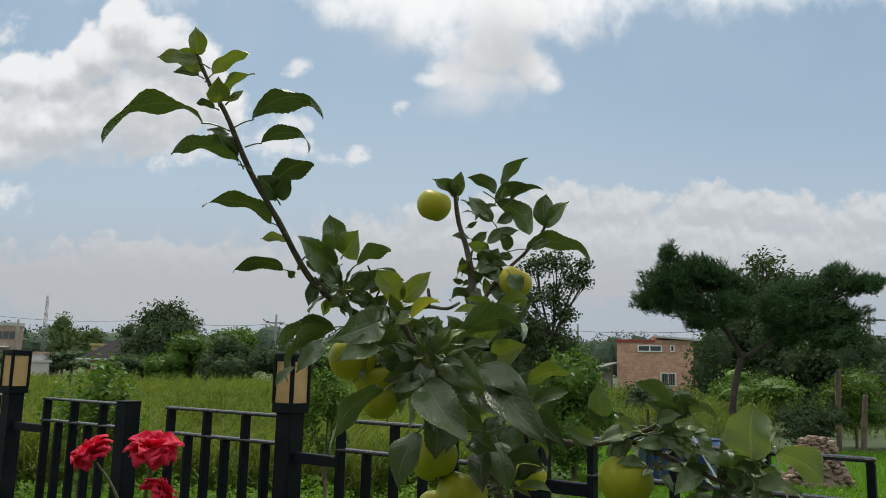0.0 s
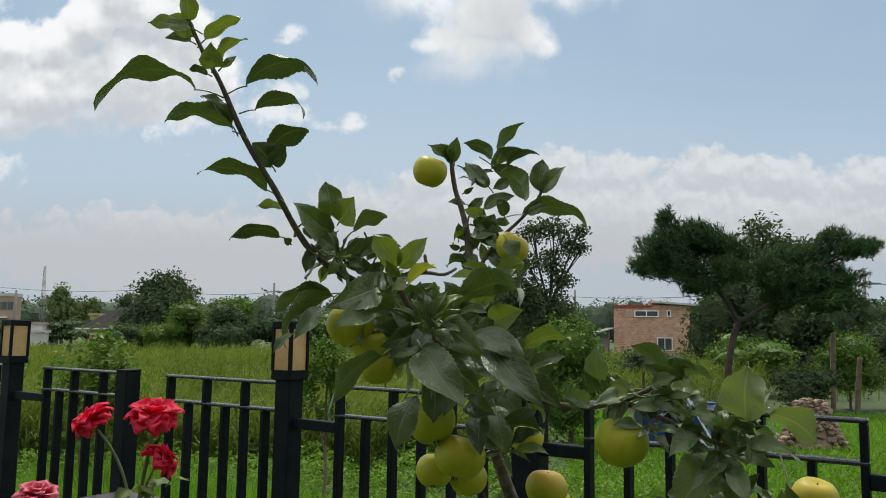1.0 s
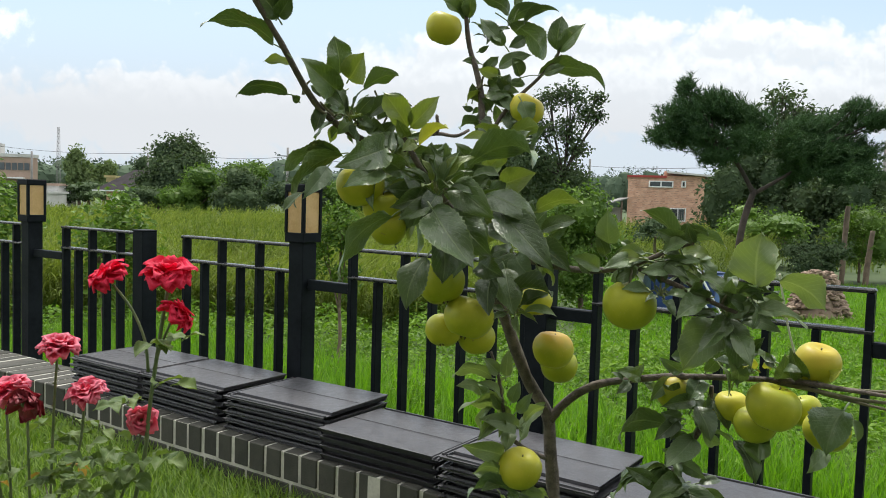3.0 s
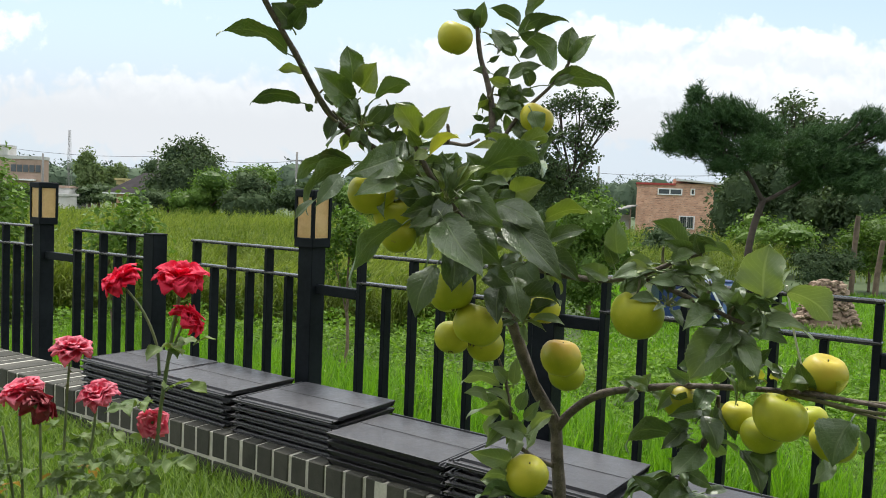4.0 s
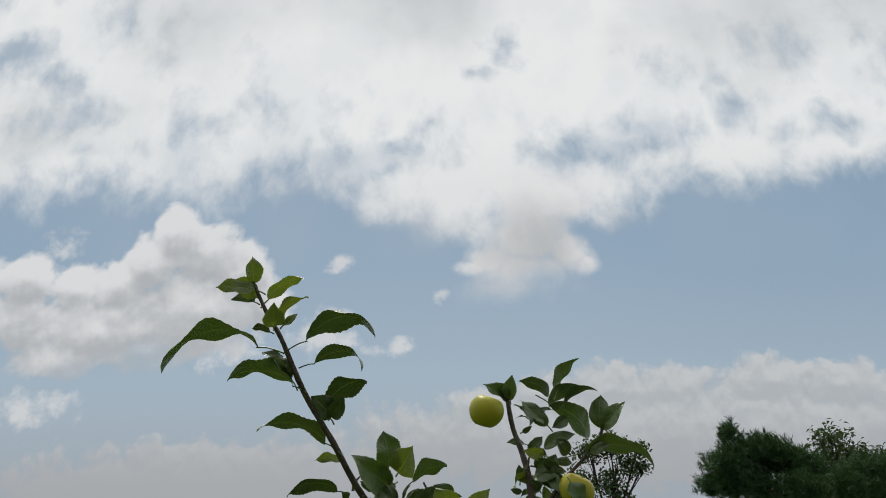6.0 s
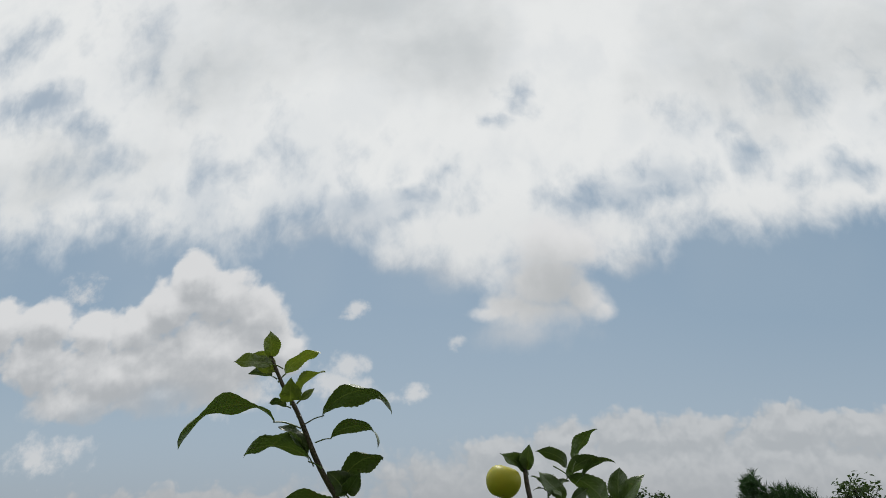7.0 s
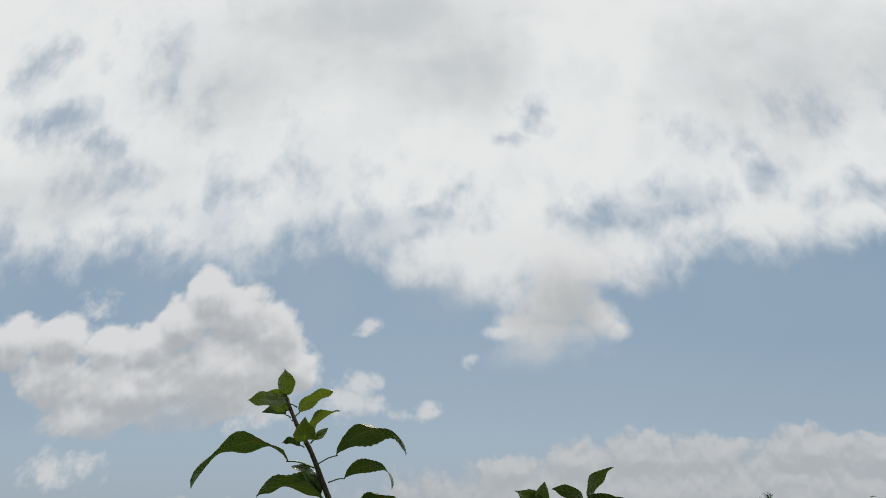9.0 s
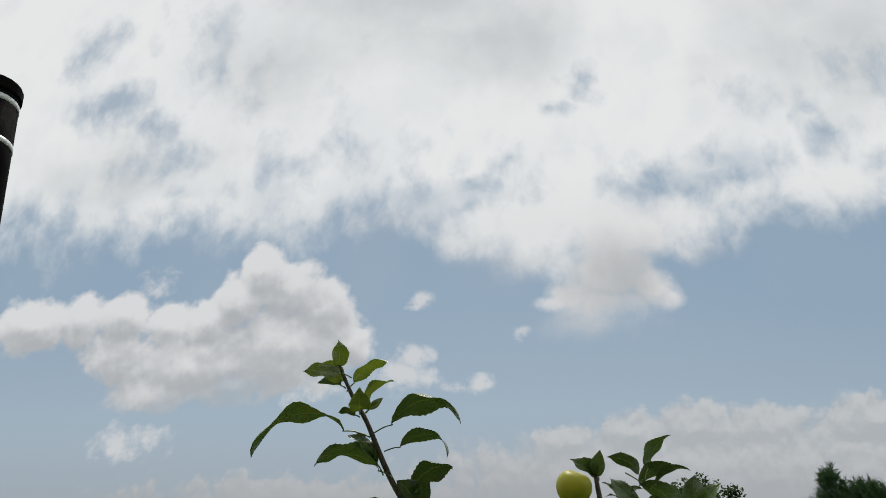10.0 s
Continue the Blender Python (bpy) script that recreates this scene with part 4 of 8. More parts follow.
leaf(tree, (-0.316, 1.001, 1.338), (-0.267, 0.991, 1.367), 0.024, (-0.378, 0.457, 0.805), 0.23, 1)
leaf(tree, (-0.331, 0.991, 1.349), (-0.380, 0.971, 1.349), 0.021, (0.328, -0.814, 0.480), 0.1, 1)
leaf(tree, (-0.331, 1.001, 1.342), (-0.364, 0.981, 1.361), 0.025, (0.534, -0.844, 0.039), 0.1, 1)
leaf(tree, (-0.334, 1.001, 1.335), (-0.368, 1.001, 1.341), 0.015, (0.143, 0.600, 0.787), 0.1, 0)
leaf(tree, (-0.305, 1.001, 1.300), (-0.298, 0.971, 1.322), 0.030, (0.206, -0.538, -0.817), 0.1, 1)
leaf(tree, (-0.302, 1.011, 1.308), (-0.260, 1.001, 1.340), 0.023, (-0.518, 0.336, 0.787), 0.15, 1)
leaf(tree, (-0.316, 1.021, 1.298), (-0.336, 1.001, 1.298), 0.012, (-0.422, 0.418, 0.804), 0.23, 0)
leaf(tree, (-0.287, 1.041, 1.235), (-0.331, 1.041, 1.275), 0.023, (0.494, -0.679, 0.544), 0.15, 0)
leaf(tree, (-0.292, 1.001, 1.301), (-0.274, 1.001, 1.317), 0.011, (0.115, -0.985, -0.126), 0.1, 1)
# the spur half way up
leaf(tree, (-0.166, 1.151, 1.128), (-0.171, 1.131, 1.177), 0.040, (0.442, -0.845, -0.302), 0.1, 0)
leaf(tree, (-0.152, 1.151, 1.121), (-0.128, 1.121, 1.153), 0.040, (-0.178, -0.779, -0.601), 0.1, 1)
leaf(tree, (-0.168, 1.151, 1.104), (-0.211, 1.101, 1.139), 0.040, (0.514, -0.745, -0.425), 0.15, 0)
leaf(tree, (-0.133, 1.171, 1.110), (-0.082, 1.151, 1.132), 0.025, (-0.157, 0.526, 0.836), 0.15, 0)
leaf(tree, (-0.189, 1.151, 1.079), (-0.198, 1.141, 1.044), 0.023, (0.012, -0.964, 0.266), 0.1, 0)
leaf(tree, (-0.223, 1.151, 1.087), (-0.231, 1.141, 1.094), 0.012, (0.549, -0.735, -0.398), 0.1, 0)
leaf(tree, (-0.157, 1.161, 1.081), (-0.189, 1.141, 1.103), 0.023, (0.507, -0.860, -0.060), 0.15, 0)
leaf(tree, (-0.141, 1.171, 1.074), (-0.116, 1.161, 1.099), 0.021, (-0.267, -0.957, -0.114), 0.1, 0)
leaf(tree, (-0.126, 1.181, 1.071), (-0.084, 1.181, 1.104), 0.023, (-0.140, -0.974, 0.177), 0.15, 0)
leaf(tree, (-0.075, 1.181, 1.081), (-0.102, 1.171, 1.105), 0.027, (0.387, -0.920, 0.057), 0.1, 0)
leaf(tree, (-0.113, 1.181, 1.067), (-0.062, 1.161, 1.090), 0.025, (-0.146, 0.559, 0.816), 0.23, 0)
leaf(tree, (-0.148, 1.161, 1.065), (-0.167, 1.151, 1.043), 0.017, (0.134, -0.940, 0.314), 0.1, 0)
leaf(tree, (-0.125, 1.181, 1.063), (-0.095, 1.151, 1.044), 0.025, (-0.566, -0.763, 0.313), 0.1, 0)
leaf(tree, (-0.190, 1.151, 1.096), (-0.205, 1.141, 1.109), 0.014, (0.512, -0.858, -0.046), 0.1, 0)
leaf(tree, (-0.158, 1.161, 1.106), (-0.177, 1.151, 1.086), 0.016, (0.237, -0.939, 0.248), 0.1, 0)
# the leader with the topmost apple
leaf(tree, (0.013, 1.441, 1.276), (-0.028, 1.421, 1.306), 0.021, (0.583, -0.761, 0.284), 0.1, 0)
leaf(tree, (0.015, 1.441, 1.278), (-0.006, 1.431, 1.310), 0.020, (0.290, -0.951, -0.109), 0.1, 0)
leaf(tree, (0.020, 1.441, 1.278), (0.024, 1.421, 1.320), 0.024, (-0.286, -0.874, -0.393), 0.1, 0)
leaf(tree, (0.086, 1.381, 1.272), (0.035, 1.401, 1.304), 0.027, (0.570, 0.675, 0.468), 0.23, 0)
leaf(tree, (0.101, 1.371, 1.278), (0.141, 1.361, 1.333), 0.029, (-0.491, 0.724, 0.484), 0.23, 0)
leaf(tree, (0.085, 1.371, 1.251), (0.142, 1.361, 1.283), 0.029, (-0.271, 0.662, 0.699), 0.23, 0)
leaf(tree, (0.111, 1.361, 1.251), (0.166, 1.341, 1.270), 0.026, (-0.130, 0.447, 0.885), 0.23, 0)
leaf(tree, (0.088, 1.371, 1.255), (0.143, 1.331, 1.188), 0.043, (0.705, 0.692, 0.157), 0.2875, 0)
leaf(tree, (0.081, 1.381, 1.220), (0.037, 1.381, 1.265), 0.031, (0.088, -0.993, 0.084), 0.1, 0)
leaf(tree, (0.168, 1.351, 1.208), (0.172, 1.341, 1.263), 0.035, (-0.437, -0.889, -0.135), 0.1, 0)
leaf(tree, (0.170, 1.351, 1.207), (0.206, 1.321, 1.247), 0.031, (-0.487, -0.850, -0.202), 0.1, 0)
leaf(tree, (0.138, 1.361, 1.168), (0.242, 1.301, 1.142), 0.052, (0.401, 0.333, 0.854), 0.253, 0)
leaf(tree, (0.108, 1.371, 1.167), (0.093, 1.361, 1.197), 0.025, (0.267, -0.946, -0.181), 0.1, 0)
leaf(tree, (0.072, 1.381, 1.181), (0.127, 1.371, 1.204), 0.025, (-0.234, -0.962, 0.140), 0.15, 0)
leaf(tree, (0.030, 1.421, 1.132), (0.029, 1.411, 1.159), 0.018, (0.256, -0.907, -0.334), 0.1, 0)
leaf(tree, (0.041, 1.431, 1.197), (0.010, 1.421, 1.199), 0.013, (0.300, -0.872, 0.388), 0.1, 0)
leaf(tree, (0.039, 1.431, 1.218), (0.056, 1.421, 1.227), 0.010, (-0.327, -0.878, -0.349), 0.1, 0)
leaf(tree, (0.057, 1.401, 1.153), (0.105, 1.371, 1.140), 0.040, (-0.532, -0.846, -0.029), 0.1, 0)
leaf(tree, (0.061, 1.391, 1.132), (0.111, 1.381, 1.112), 0.031, (-0.094, -0.964, 0.249), 0.1, 0)
leaf(tree, (0.051, 1.411, 1.175), (0.073, 1.401, 1.205), 0.023, (-0.364, -0.930, -0.050), 0.1, 0)
leaf(tree, (0.049, 1.401, 1.087), (0.009, 1.361, 1.074), 0.024, (-0.645, 0.421, 0.638), 0.23, 0)
leaf(tree, (0.080, 1.341, 1.056), (0.032, 1.301, 1.075), 0.027, (0.046, 0.372, 0.927), 0.1, 1)
leaf(tree, (0.088, 1.301, 1.054), (0.132, 1.251, 1.073), 0.029, (0.281, 0.547, 0.788), 0.15, 1)
leaf(tree, (0.129, 1.301, 1.029), (0.161, 1.301, 1.085), 0.027, (-0.659, 0.653, 0.374), 0.15, 0)
leaf(tree, (0.062, 1.401, 1.113), (0.046, 1.391, 1.131), 0.021, (0.294, -0.924, -0.245), 0.1, 0)
leaf(tree, (0.081, 1.381, 1.141), (0.090, 1.371, 1.170), 0.027, (-0.397, -0.898, -0.188), 0.1, 0)
leaf(tree, (0.086, 1.381, 1.106), (0.115, 1.361, 1.070), 0.031, (-0.348, -0.909, 0.231), 0.1, 0)
leaf(tree, (0.032, 1.411, 1.113), (0.012, 1.401, 1.117), 0.011, (0.390, -0.896, -0.211), 0.1, 0)
leaf(tree, (0.044, 1.381, 1.090), (0.071, 1.361, 1.064), 0.025, (-0.413, -0.877, 0.247), 0.1, 0)
leaf(tree, (0.114, 1.371, 1.231), (0.088, 1.361, 1.213), 0.021, (0.323, -0.944, 0.070), 0.1, 0)
leaf(tree, (0.147, 1.351, 1.168), (0.180, 1.341, 1.182), 0.018, (-0.338, -0.932, 0.127), 0.1, 0)
leaf(tree, (0.109, 1.326, 1.119), (0.124, 1.321, 1.083), 0.030, (0.135, -0.973, 0.186), 0.1, 2)
# the middle of the crown
leaf(tree, (-0.061, 1.061, 1.047), (-0.092, 1.041, 1.089), 0.032, (0.438, -0.894, -0.092), 0.1, 1)
leaf(tree, (-0.057, 1.061, 1.047), (-0.021, 1.041, 1.086), 0.029, (-0.337, -0.927, -0.166), 0.1, 1)
leaf(tree, (-0.045, 1.061, 1.023), (-0.006, 1.031, 1.046), 0.023, (0.011, 0.612, 0.791), 0.15, 3)
leaf(tree, (-0.061, 1.051, 1.034), (-0.073, 1.031, 1.054), 0.017, (0.333, -0.761, -0.557), 0.1, 1)
leaf(tree, (-0.050, 1.051, 1.027), (-0.064, 1.031, 1.014), 0.016, (0.611, -0.673, 0.416), 0.1, 1)
leaf(tree, (-0.093, 1.101, 1.020), (-0.145, 1.001, 0.990), 0.046, (0.813, -0.512, 0.278), 0.14, 0)
leaf(tree, (-0.154, 1.101, 1.012), (-0.222, 1.051, 0.982), 0.037, (-0.588, 0.365, 0.722), 0.23, 0)
leaf(tree, (-0.147, 1.081, 1.007), (-0.205, 1.031, 0.940), 0.043, (-0.821, 0.333, 0.464), 0.23, 0)
leaf(tree, (-0.165, 1.061, 0.992), (-0.188, 1.021, 0.951), 0.024, (0.470, -0.751, 0.464), 0.1, 2)
leaf(tree, (-0.163, 1.101, 1.014), (-0.197, 1.071, 1.018), 0.021, (-0.490, 0.644, 0.588), 0.15, 0)
leaf(tree, (-0.193, 1.031, 0.956), (-0.215, 1.021, 0.931), 0.013, (-0.379, -0.698, 0.608), 0.1, 0)
leaf(tree, (-0.095, 1.061, 0.994), (-0.136, 1.001, 0.965), 0.031, (0.686, -0.640, 0.348), 0.15, 0)
leaf(tree, (-0.076, 1.031, 0.930), (-0.136, 0.961, 0.854), 0.050, (-0.856, 0.432, 0.283), 0.16, 0)
leaf(tree, (0.020, 1.121, 0.999), (0.106, 1.021, 1.005), 0.055, (0.445, 0.428, 0.787), 0.276, 0)
leaf(tree, (-0.023, 1.021, 0.940), (0.028, 0.961, 0.873), 0.051, (-0.320, -0.813, 0.487), 0.12, 0)
leaf(tree, (-0.010, 1.051, 0.936), (0.053, 1.001, 0.883), 0.047, (-0.379, -0.856, 0.352), 0.12, 0)
leaf(tree, (-0.018, 1.031, 0.920), (-0.007, 1.001, 0.849), 0.047, (0.342, -0.845, 0.412), 0.12, 0)
leaf(tree, (-0.030, 1.031, 0.878), (-0.055, 1.001, 0.816), 0.036, (-0.257, -0.825, 0.503), 0.12, 0)
leaf(tree, (0.002, 1.061, 0.974), (0.052, 1.001, 0.934), 0.042, (-0.544, -0.731, 0.413), 0.14, 0)
leaf(tree, (0.043, 1.101, 0.958), (0.111, 1.031, 0.929), 0.040, (-0.356, -0.630, 0.690), 0.16, 0)
leaf(tree, (0.064, 1.081, 0.941), (0.130, 1.001, 0.871), 0.049, (-0.269, -0.751, 0.604), 0.14, 0)
leaf(tree, (0.116, 1.101, 0.941), (0.173, 1.051, 0.958), 0.033, (0.263, 0.569, 0.779), 0.16, 1)
leaf(tree, (0.072, 1.161, 0.978), (0.113, 1.121, 0.994), 0.040, (-0.628, -0.741, -0.237), 0.1, 1)
leaf(tree, (-0.034, 1.101, 0.966), (-0.068, 1.061, 0.988), 0.035, (0.596, -0.718, -0.358), 0.1, 0)
leaf(tree, (-0.037, 1.081, 0.956), (-0.077, 1.041, 0.942), 0.029, (0.650, -0.725, 0.230), 0.12, 0)
leaf(tree, (-0.032, 1.071, 0.951), (-0.067, 1.031, 0.926), 0.024, (0.555, -0.732, 0.396), 0.12, 0)
leaf(tree, (0.079, 1.141, 0.858), (0.091, 1.101, 0.797), 0.039, (0.161, -0.810, 0.564), 0.12, 0)
leaf(tree, (0.083, 1.121, 0.827), (0.138, 1.061, 0.829), 0.034, (0.519, 0.495, 0.697), 0.15, 0)
leaf(tree, (0.041, 1.101, 0.870), (0.074, 1.061, 0.852), 0.035, (-0.600, -0.684, 0.415), 0.12, 0)
leaf(tree, (0.059, 1.101, 0.852), (0.054, 1.071, 0.800), 0.030, (-0.378, -0.788, 0.485), 0.12, 0)
leaf(tree, (-0.012, 1.121, 0.969), (-0.032, 1.081, 1.010), 0.025, (0.294, -0.753, -0.589), 0.1, 0)
leaf(tree, (-0.004, 1.141, 0.969), (0.011, 1.101, 1.016), 0.029, (-0.183, -0.774, -0.606), 0.1, 0)
leaf(tree, (0.012, 1.141, 0.961), (0.050, 1.101, 0.986), 0.031, (-0.564, -0.748, -0.349), 0.12, 0)
leaf(tree, (-0.037, 1.141, 0.984), (-0.013, 1.121, 1.024), 0.029, (-0.304, -0.911, -0.278), 0.1, 0)
leaf(tree, (-0.068, 1.121, 0.991), (-0.105, 1.081, 1.012), 0.029, (0.600, -0.728, -0.332), 0.1, 0)
leaf(tree, (-0.019, 1.081, 0.961), (-0.040, 1.051, 0.923), 0.029, (0.296, -0.817, 0.494), 0.12, 0)
leaf(tree, (0.012, 1.121, 0.946), (0.043, 1.081, 0.909), 0.034, (-0.418, -0.765, 0.490), 0.12, 0)
leaf(tree, (0.054, 1.181, 0.971), (0.093, 1.141, 0.959), 0.032, (-0.684, -0.710, 0.170), 0.12, 0)
leaf(tree, (0.063, 1.161, 0.922), (0.094, 1.101, 0.895), 0.035, (-0.631, -0.575, 0.521), 0.12, 0)
leaf(tree, (-0.052, 1.121, 0.968), (-0.087, 1.081, 0.966), 0.029, (0.753, -0.658, 0.013), 0.12, 0)
leaf(tree, (0.038, 1.221, 1.005), (0.003, 1.181, 1.036), 0.033, (0.442, -0.763, -0.472), 0.1, 0)
leaf(tree, (-0.072, 1.161, 1.033), (-0.114, 1.121, 1.039), 0.023, (0.668, -0.726, -0.166), 0.12, 0)
leaf(tree, (-0.080, 1.161, 1.012), (-0.047, 1.141, 1.049), 0.023, (-0.304, -0.924, -0.233), 0.1, 0)
leaf(tree, (-0.116, 1.181, 1.033), (-0.082, 1.161, 1.066), 0.025, (-0.193, -0.914, -0.357), 0.1, 0)
leaf(tree, (-0.019, 1.101, 0.930), (0.020, 1.051, 0.910), 0.036, (-0.653, -0.651, 0.387), 0.12, 0)
leaf(tree, (0.056, 1.221, 1.006), (0.080, 1.201, 1.040), 0.028, (-0.386, -0.889, -0.248), 0.1, 1)
leaf(tree, (0.097, 1.181, 0.874), (0.118, 1.141, 0.846), 0.036, (-0.481, -0.654, 0.584), 0.12, 2)
leaf(tree, (0.029, 1.101, 0.893), (0.006, 1.061, 0.851), 0.033, (0.247, -0.761, 0.600), 0.12, 0)
leaf(tree, (0.100, 1.161, 0.843), (0.070, 1.121, 0.817), 0.030, (0.394, -0.700, 0.595), 0.12, 0)
leaf(tree, (-0.005, 1.141, 1.001), (-0.036, 1.101, 0.999), 0.026, (0.789, -0.615, -0.003), 0.1, 2)
leaf(tree, (0.149, 1.201, 0.906), (0.169, 1.161, 0.933), 0.024, (-0.600, -0.623, -0.501), 0.1, 2)
leaf(tree, (0.122, 1.141, 0.893), (0.168, 1.101, 0.859), 0.034, (-0.320, -0.800, 0.508), 0.15, 0)
# the limb that reaches out with the large single apple
leaf(tree, (0.207, 1.041, 0.903), (0.199, 1.021, 0.946), 0.030, (-0.129, -0.888, -0.441), 0.1, 2)
leaf(tree, (0.202, 1.041, 0.887), (0.186, 1.021, 0.914), 0.017, (0.122, -0.839, -0.531), 0.1, 0)
leaf(tree, (0.248, 1.021, 0.893), (0.206, 1.021, 0.888), 0.017, (-0.052, -0.874, 0.483), 0.15, 2)
leaf(tree, (0.283, 1.001, 0.907), (0.237, 1.001, 0.949), 0.026, (0.644, 0.321, 0.694), 0.15, 0)
leaf(tree, (0.292, 1.001, 0.909), (0.253, 0.991, 0.925), 0.020, (0.258, -0.966, 0.010), 0.15, 0)
leaf(tree, (0.296, 1.001, 0.911), (0.335, 0.971, 0.906), 0.021, (0.489, 0.513, 0.705), 0.23, 2)
leaf(tree, (0.279, 1.001, 0.919), (0.312, 0.971, 0.920), 0.019, (0.439, 0.498, 0.748), 0.23, 0)
leaf(tree, (0.256, 1.011, 0.882), (0.294, 0.981, 0.865), 0.020, (-0.222, -0.675, 0.704), 0.23, 0)
leaf(tree, (0.274, 1.001, 0.876), (0.234, 0.981, 0.872), 0.018, (0.427, -0.885, 0.182), 0.15, 2)
leaf(tree, (0.305, 0.981, 0.869), (0.340, 0.961, 0.845), 0.019, (-0.042, -0.794, 0.606), 0.23, 0)
leaf(tree, (0.334, 0.971, 0.854), (0.376, 0.951, 0.844), 0.022, (0.450, 0.629, 0.634), 0.23, 2)
leaf(tree, (0.368, 0.961, 0.861), (0.367, 0.951, 0.926), 0.055, (-0.721, -0.682, -0.123), 0.06, 4)
leaf(tree, (0.396, 0.961, 0.869), (0.445, 0.941, 0.839), 0.038, (0.592, 0.519, 0.616), 0.1, 4)
leaf(tree, (0.361, 0.961, 0.831), (0.417, 0.941, 0.828), 0.026, (-0.216, -0.709, 0.671), 0.15, 4)
leaf(tree, (0.381, 0.971, 0.860), (0.397, 0.961, 0.897), 0.025, (-0.729, -0.673, 0.122), 0.1, 4)
leaf(tree, (0.229, 1.031, 0.881), (0.216, 1.021, 0.861), 0.016, (-0.146, -0.847, 0.510), 0.1, 0)
leaf(tree, (0.199, 1.061, 0.867), (0.160, 1.051, 0.885), 0.021, (0.317, -0.934, 0.162), 0.15, 2)
leaf(tree, (0.186, 1.071, 0.862), (0.169, 1.061, 0.881), 0.015, (0.186, -0.925, -0.331), 0.1, 0)
leaf(tree, (0.303, 1.001, 0.909), (0.288, 0.981, 0.934), 0.014, (0.037, -0.785, -0.618), 0.1, 0)
leaf(tree, (0.320, 0.981, 0.842), (0.290, 0.971, 0.854), 0.016, (0.266, -0.955, -0.127), 0.15, 0)
leaf(tree, (0.265, 1.001, 0.898), (0.286, 0.991, 0.889), 0.014, (-0.145, -0.814, 0.562), 0.15, 0)
leaf(tree, (0.363, 0.971, 0.837), (0.333, 0.961, 0.850), 0.018, (0.245, -0.956, -0.161), 0.1, 2)
# below that limb
leaf(tree, (0.339, 1.001, 0.813), (0.291, 0.981, 0.753), 0.054, (-0.327, -0.786, 0.525), 0.08, 4)
leaf(tree, (0.341, 0.981, 0.821), (0.352, 0.961, 0.760), 0.031, (0.050, -0.946, 0.320), 0.12, 0)
leaf(tree, (0.343, 0.981, 0.818), (0.315, 0.961, 0.794), 0.026, (0.085, -0.808, 0.583), 0.1, 0)
leaf(tree, (0.361, 0.981, 0.826), (0.428, 0.951, 0.817), 0.031, (0.383, 0.674, 0.632), 0.15, 4)
leaf(tree, (0.344, 0.981, 0.820), (0.369, 0.961, 0.841), 0.019, (-0.719, -0.649, 0.250), 0.15, 0)
leaf(tree, (0.330, 1.151, 0.632), (0.241, 1.091, 0.628), 0.045, (-0.509, 0.720, 0.471), 0.276, 0)
leaf(tree, (0.354, 1.121, 0.673), (0.368, 1.091, 0.632), 0.027, (-0.003, -0.801, 0.598), 0.12, 0)
leaf(tree, (0.358, 1.131, 0.625), (0.306, 1.091, 0.593), 0.035, (0.164, -0.738, 0.655), 0.1, 2)
leaf(tree, (0.399, 1.091, 0.635), (0.418, 1.051, 0.588), 0.025, (0.065, -0.747, 0.662), 0.1, 0)
leaf(tree, (0.429, 1.071, 0.649), (0.420, 1.051, 0.616), 0.034, (-0.545, -0.648, 0.533), 0.1, 0)
leaf(tree, (0.507, 1.011, 0.701), (0.477, 0.991, 0.650), 0.047, (-0.493, -0.674, 0.551), 0.12, 2)
leaf(tree, (0.519, 1.011, 0.691), (0.522, 1.001, 0.663), 0.014, (-0.015, -0.941, 0.338), 0.1, 2)
leaf(tree, (0.488, 1.011, 0.647), (0.457, 0.991, 0.628), 0.021, (0.042, -0.720, 0.693), 0.1, 2)
leaf(tree, (0.337, 1.141, 0.717), (0.304, 1.131, 0.738), 0.019, (0.215, -0.968, -0.129), 0.15, 2)
leaf(tree, (0.293, 1.191, 0.695), (0.250, 1.171, 0.711), 0.021, (0.423, -0.906, 0.008), 0.15, 0)
leaf(tree, (0.283, 1.201, 0.691), (0.296, 1.191, 0.717), 0.016, (-0.423, -0.897, -0.129), 0.1, 2)
leaf(tree, (0.362, 1.131, 0.712), (0.342, 1.111, 0.684), 0.029, (-0.074, -0.793, 0.605), 0.12, 2)
leaf(tree, (0.356, 1.131, 0.679), (0.303, 1.111, 0.674), 0.022, (0.300, -0.890, 0.343), 0.12, 0)
leaf(tree, (0.374, 1.111, 0.685), (0.393, 1.091, 0.647), 0.020, (0.080, -0.863, 0.498), 0.12, 0)
leaf(tree, (0.328, 1.151, 0.706), (0.292, 1.131, 0.676), 0.021, (0.046, -0.856, 0.515), 0.12, 0)
leaf(tree, (0.436, 1.041, 0.732), (0.429, 1.011, 0.772), 0.020, (-0.399, -0.689, -0.605), 0.12, 2)
leaf(tree, (0.461, 1.031, 0.736), (0.435, 1.011, 0.779), 0.023, (-0.111, -0.876, -0.469), 0.15, 0)
leaf(tree, (0.389, 1.071, 0.723), (0.404, 1.041, 0.772), 0.023, (-0.761, -0.632, -0.146), 0.12, 2)
leaf(tree, (0.407, 1.061, 0.738), (0.350, 1.031, 0.757), 0.026, (0.518, -0.821, 0.238), 0.15, 2)
leaf(tree, (0.363, 1.111, 0.725), (0.374, 1.081, 0.763), 0.019, (-0.583, -0.712, -0.391), 0.1, 0)
leaf(tree, (0.484, 1.011, 0.745), (0.491, 0.991, 0.757), 0.014, (-0.870, -0.443, -0.217), 0.15, 3)
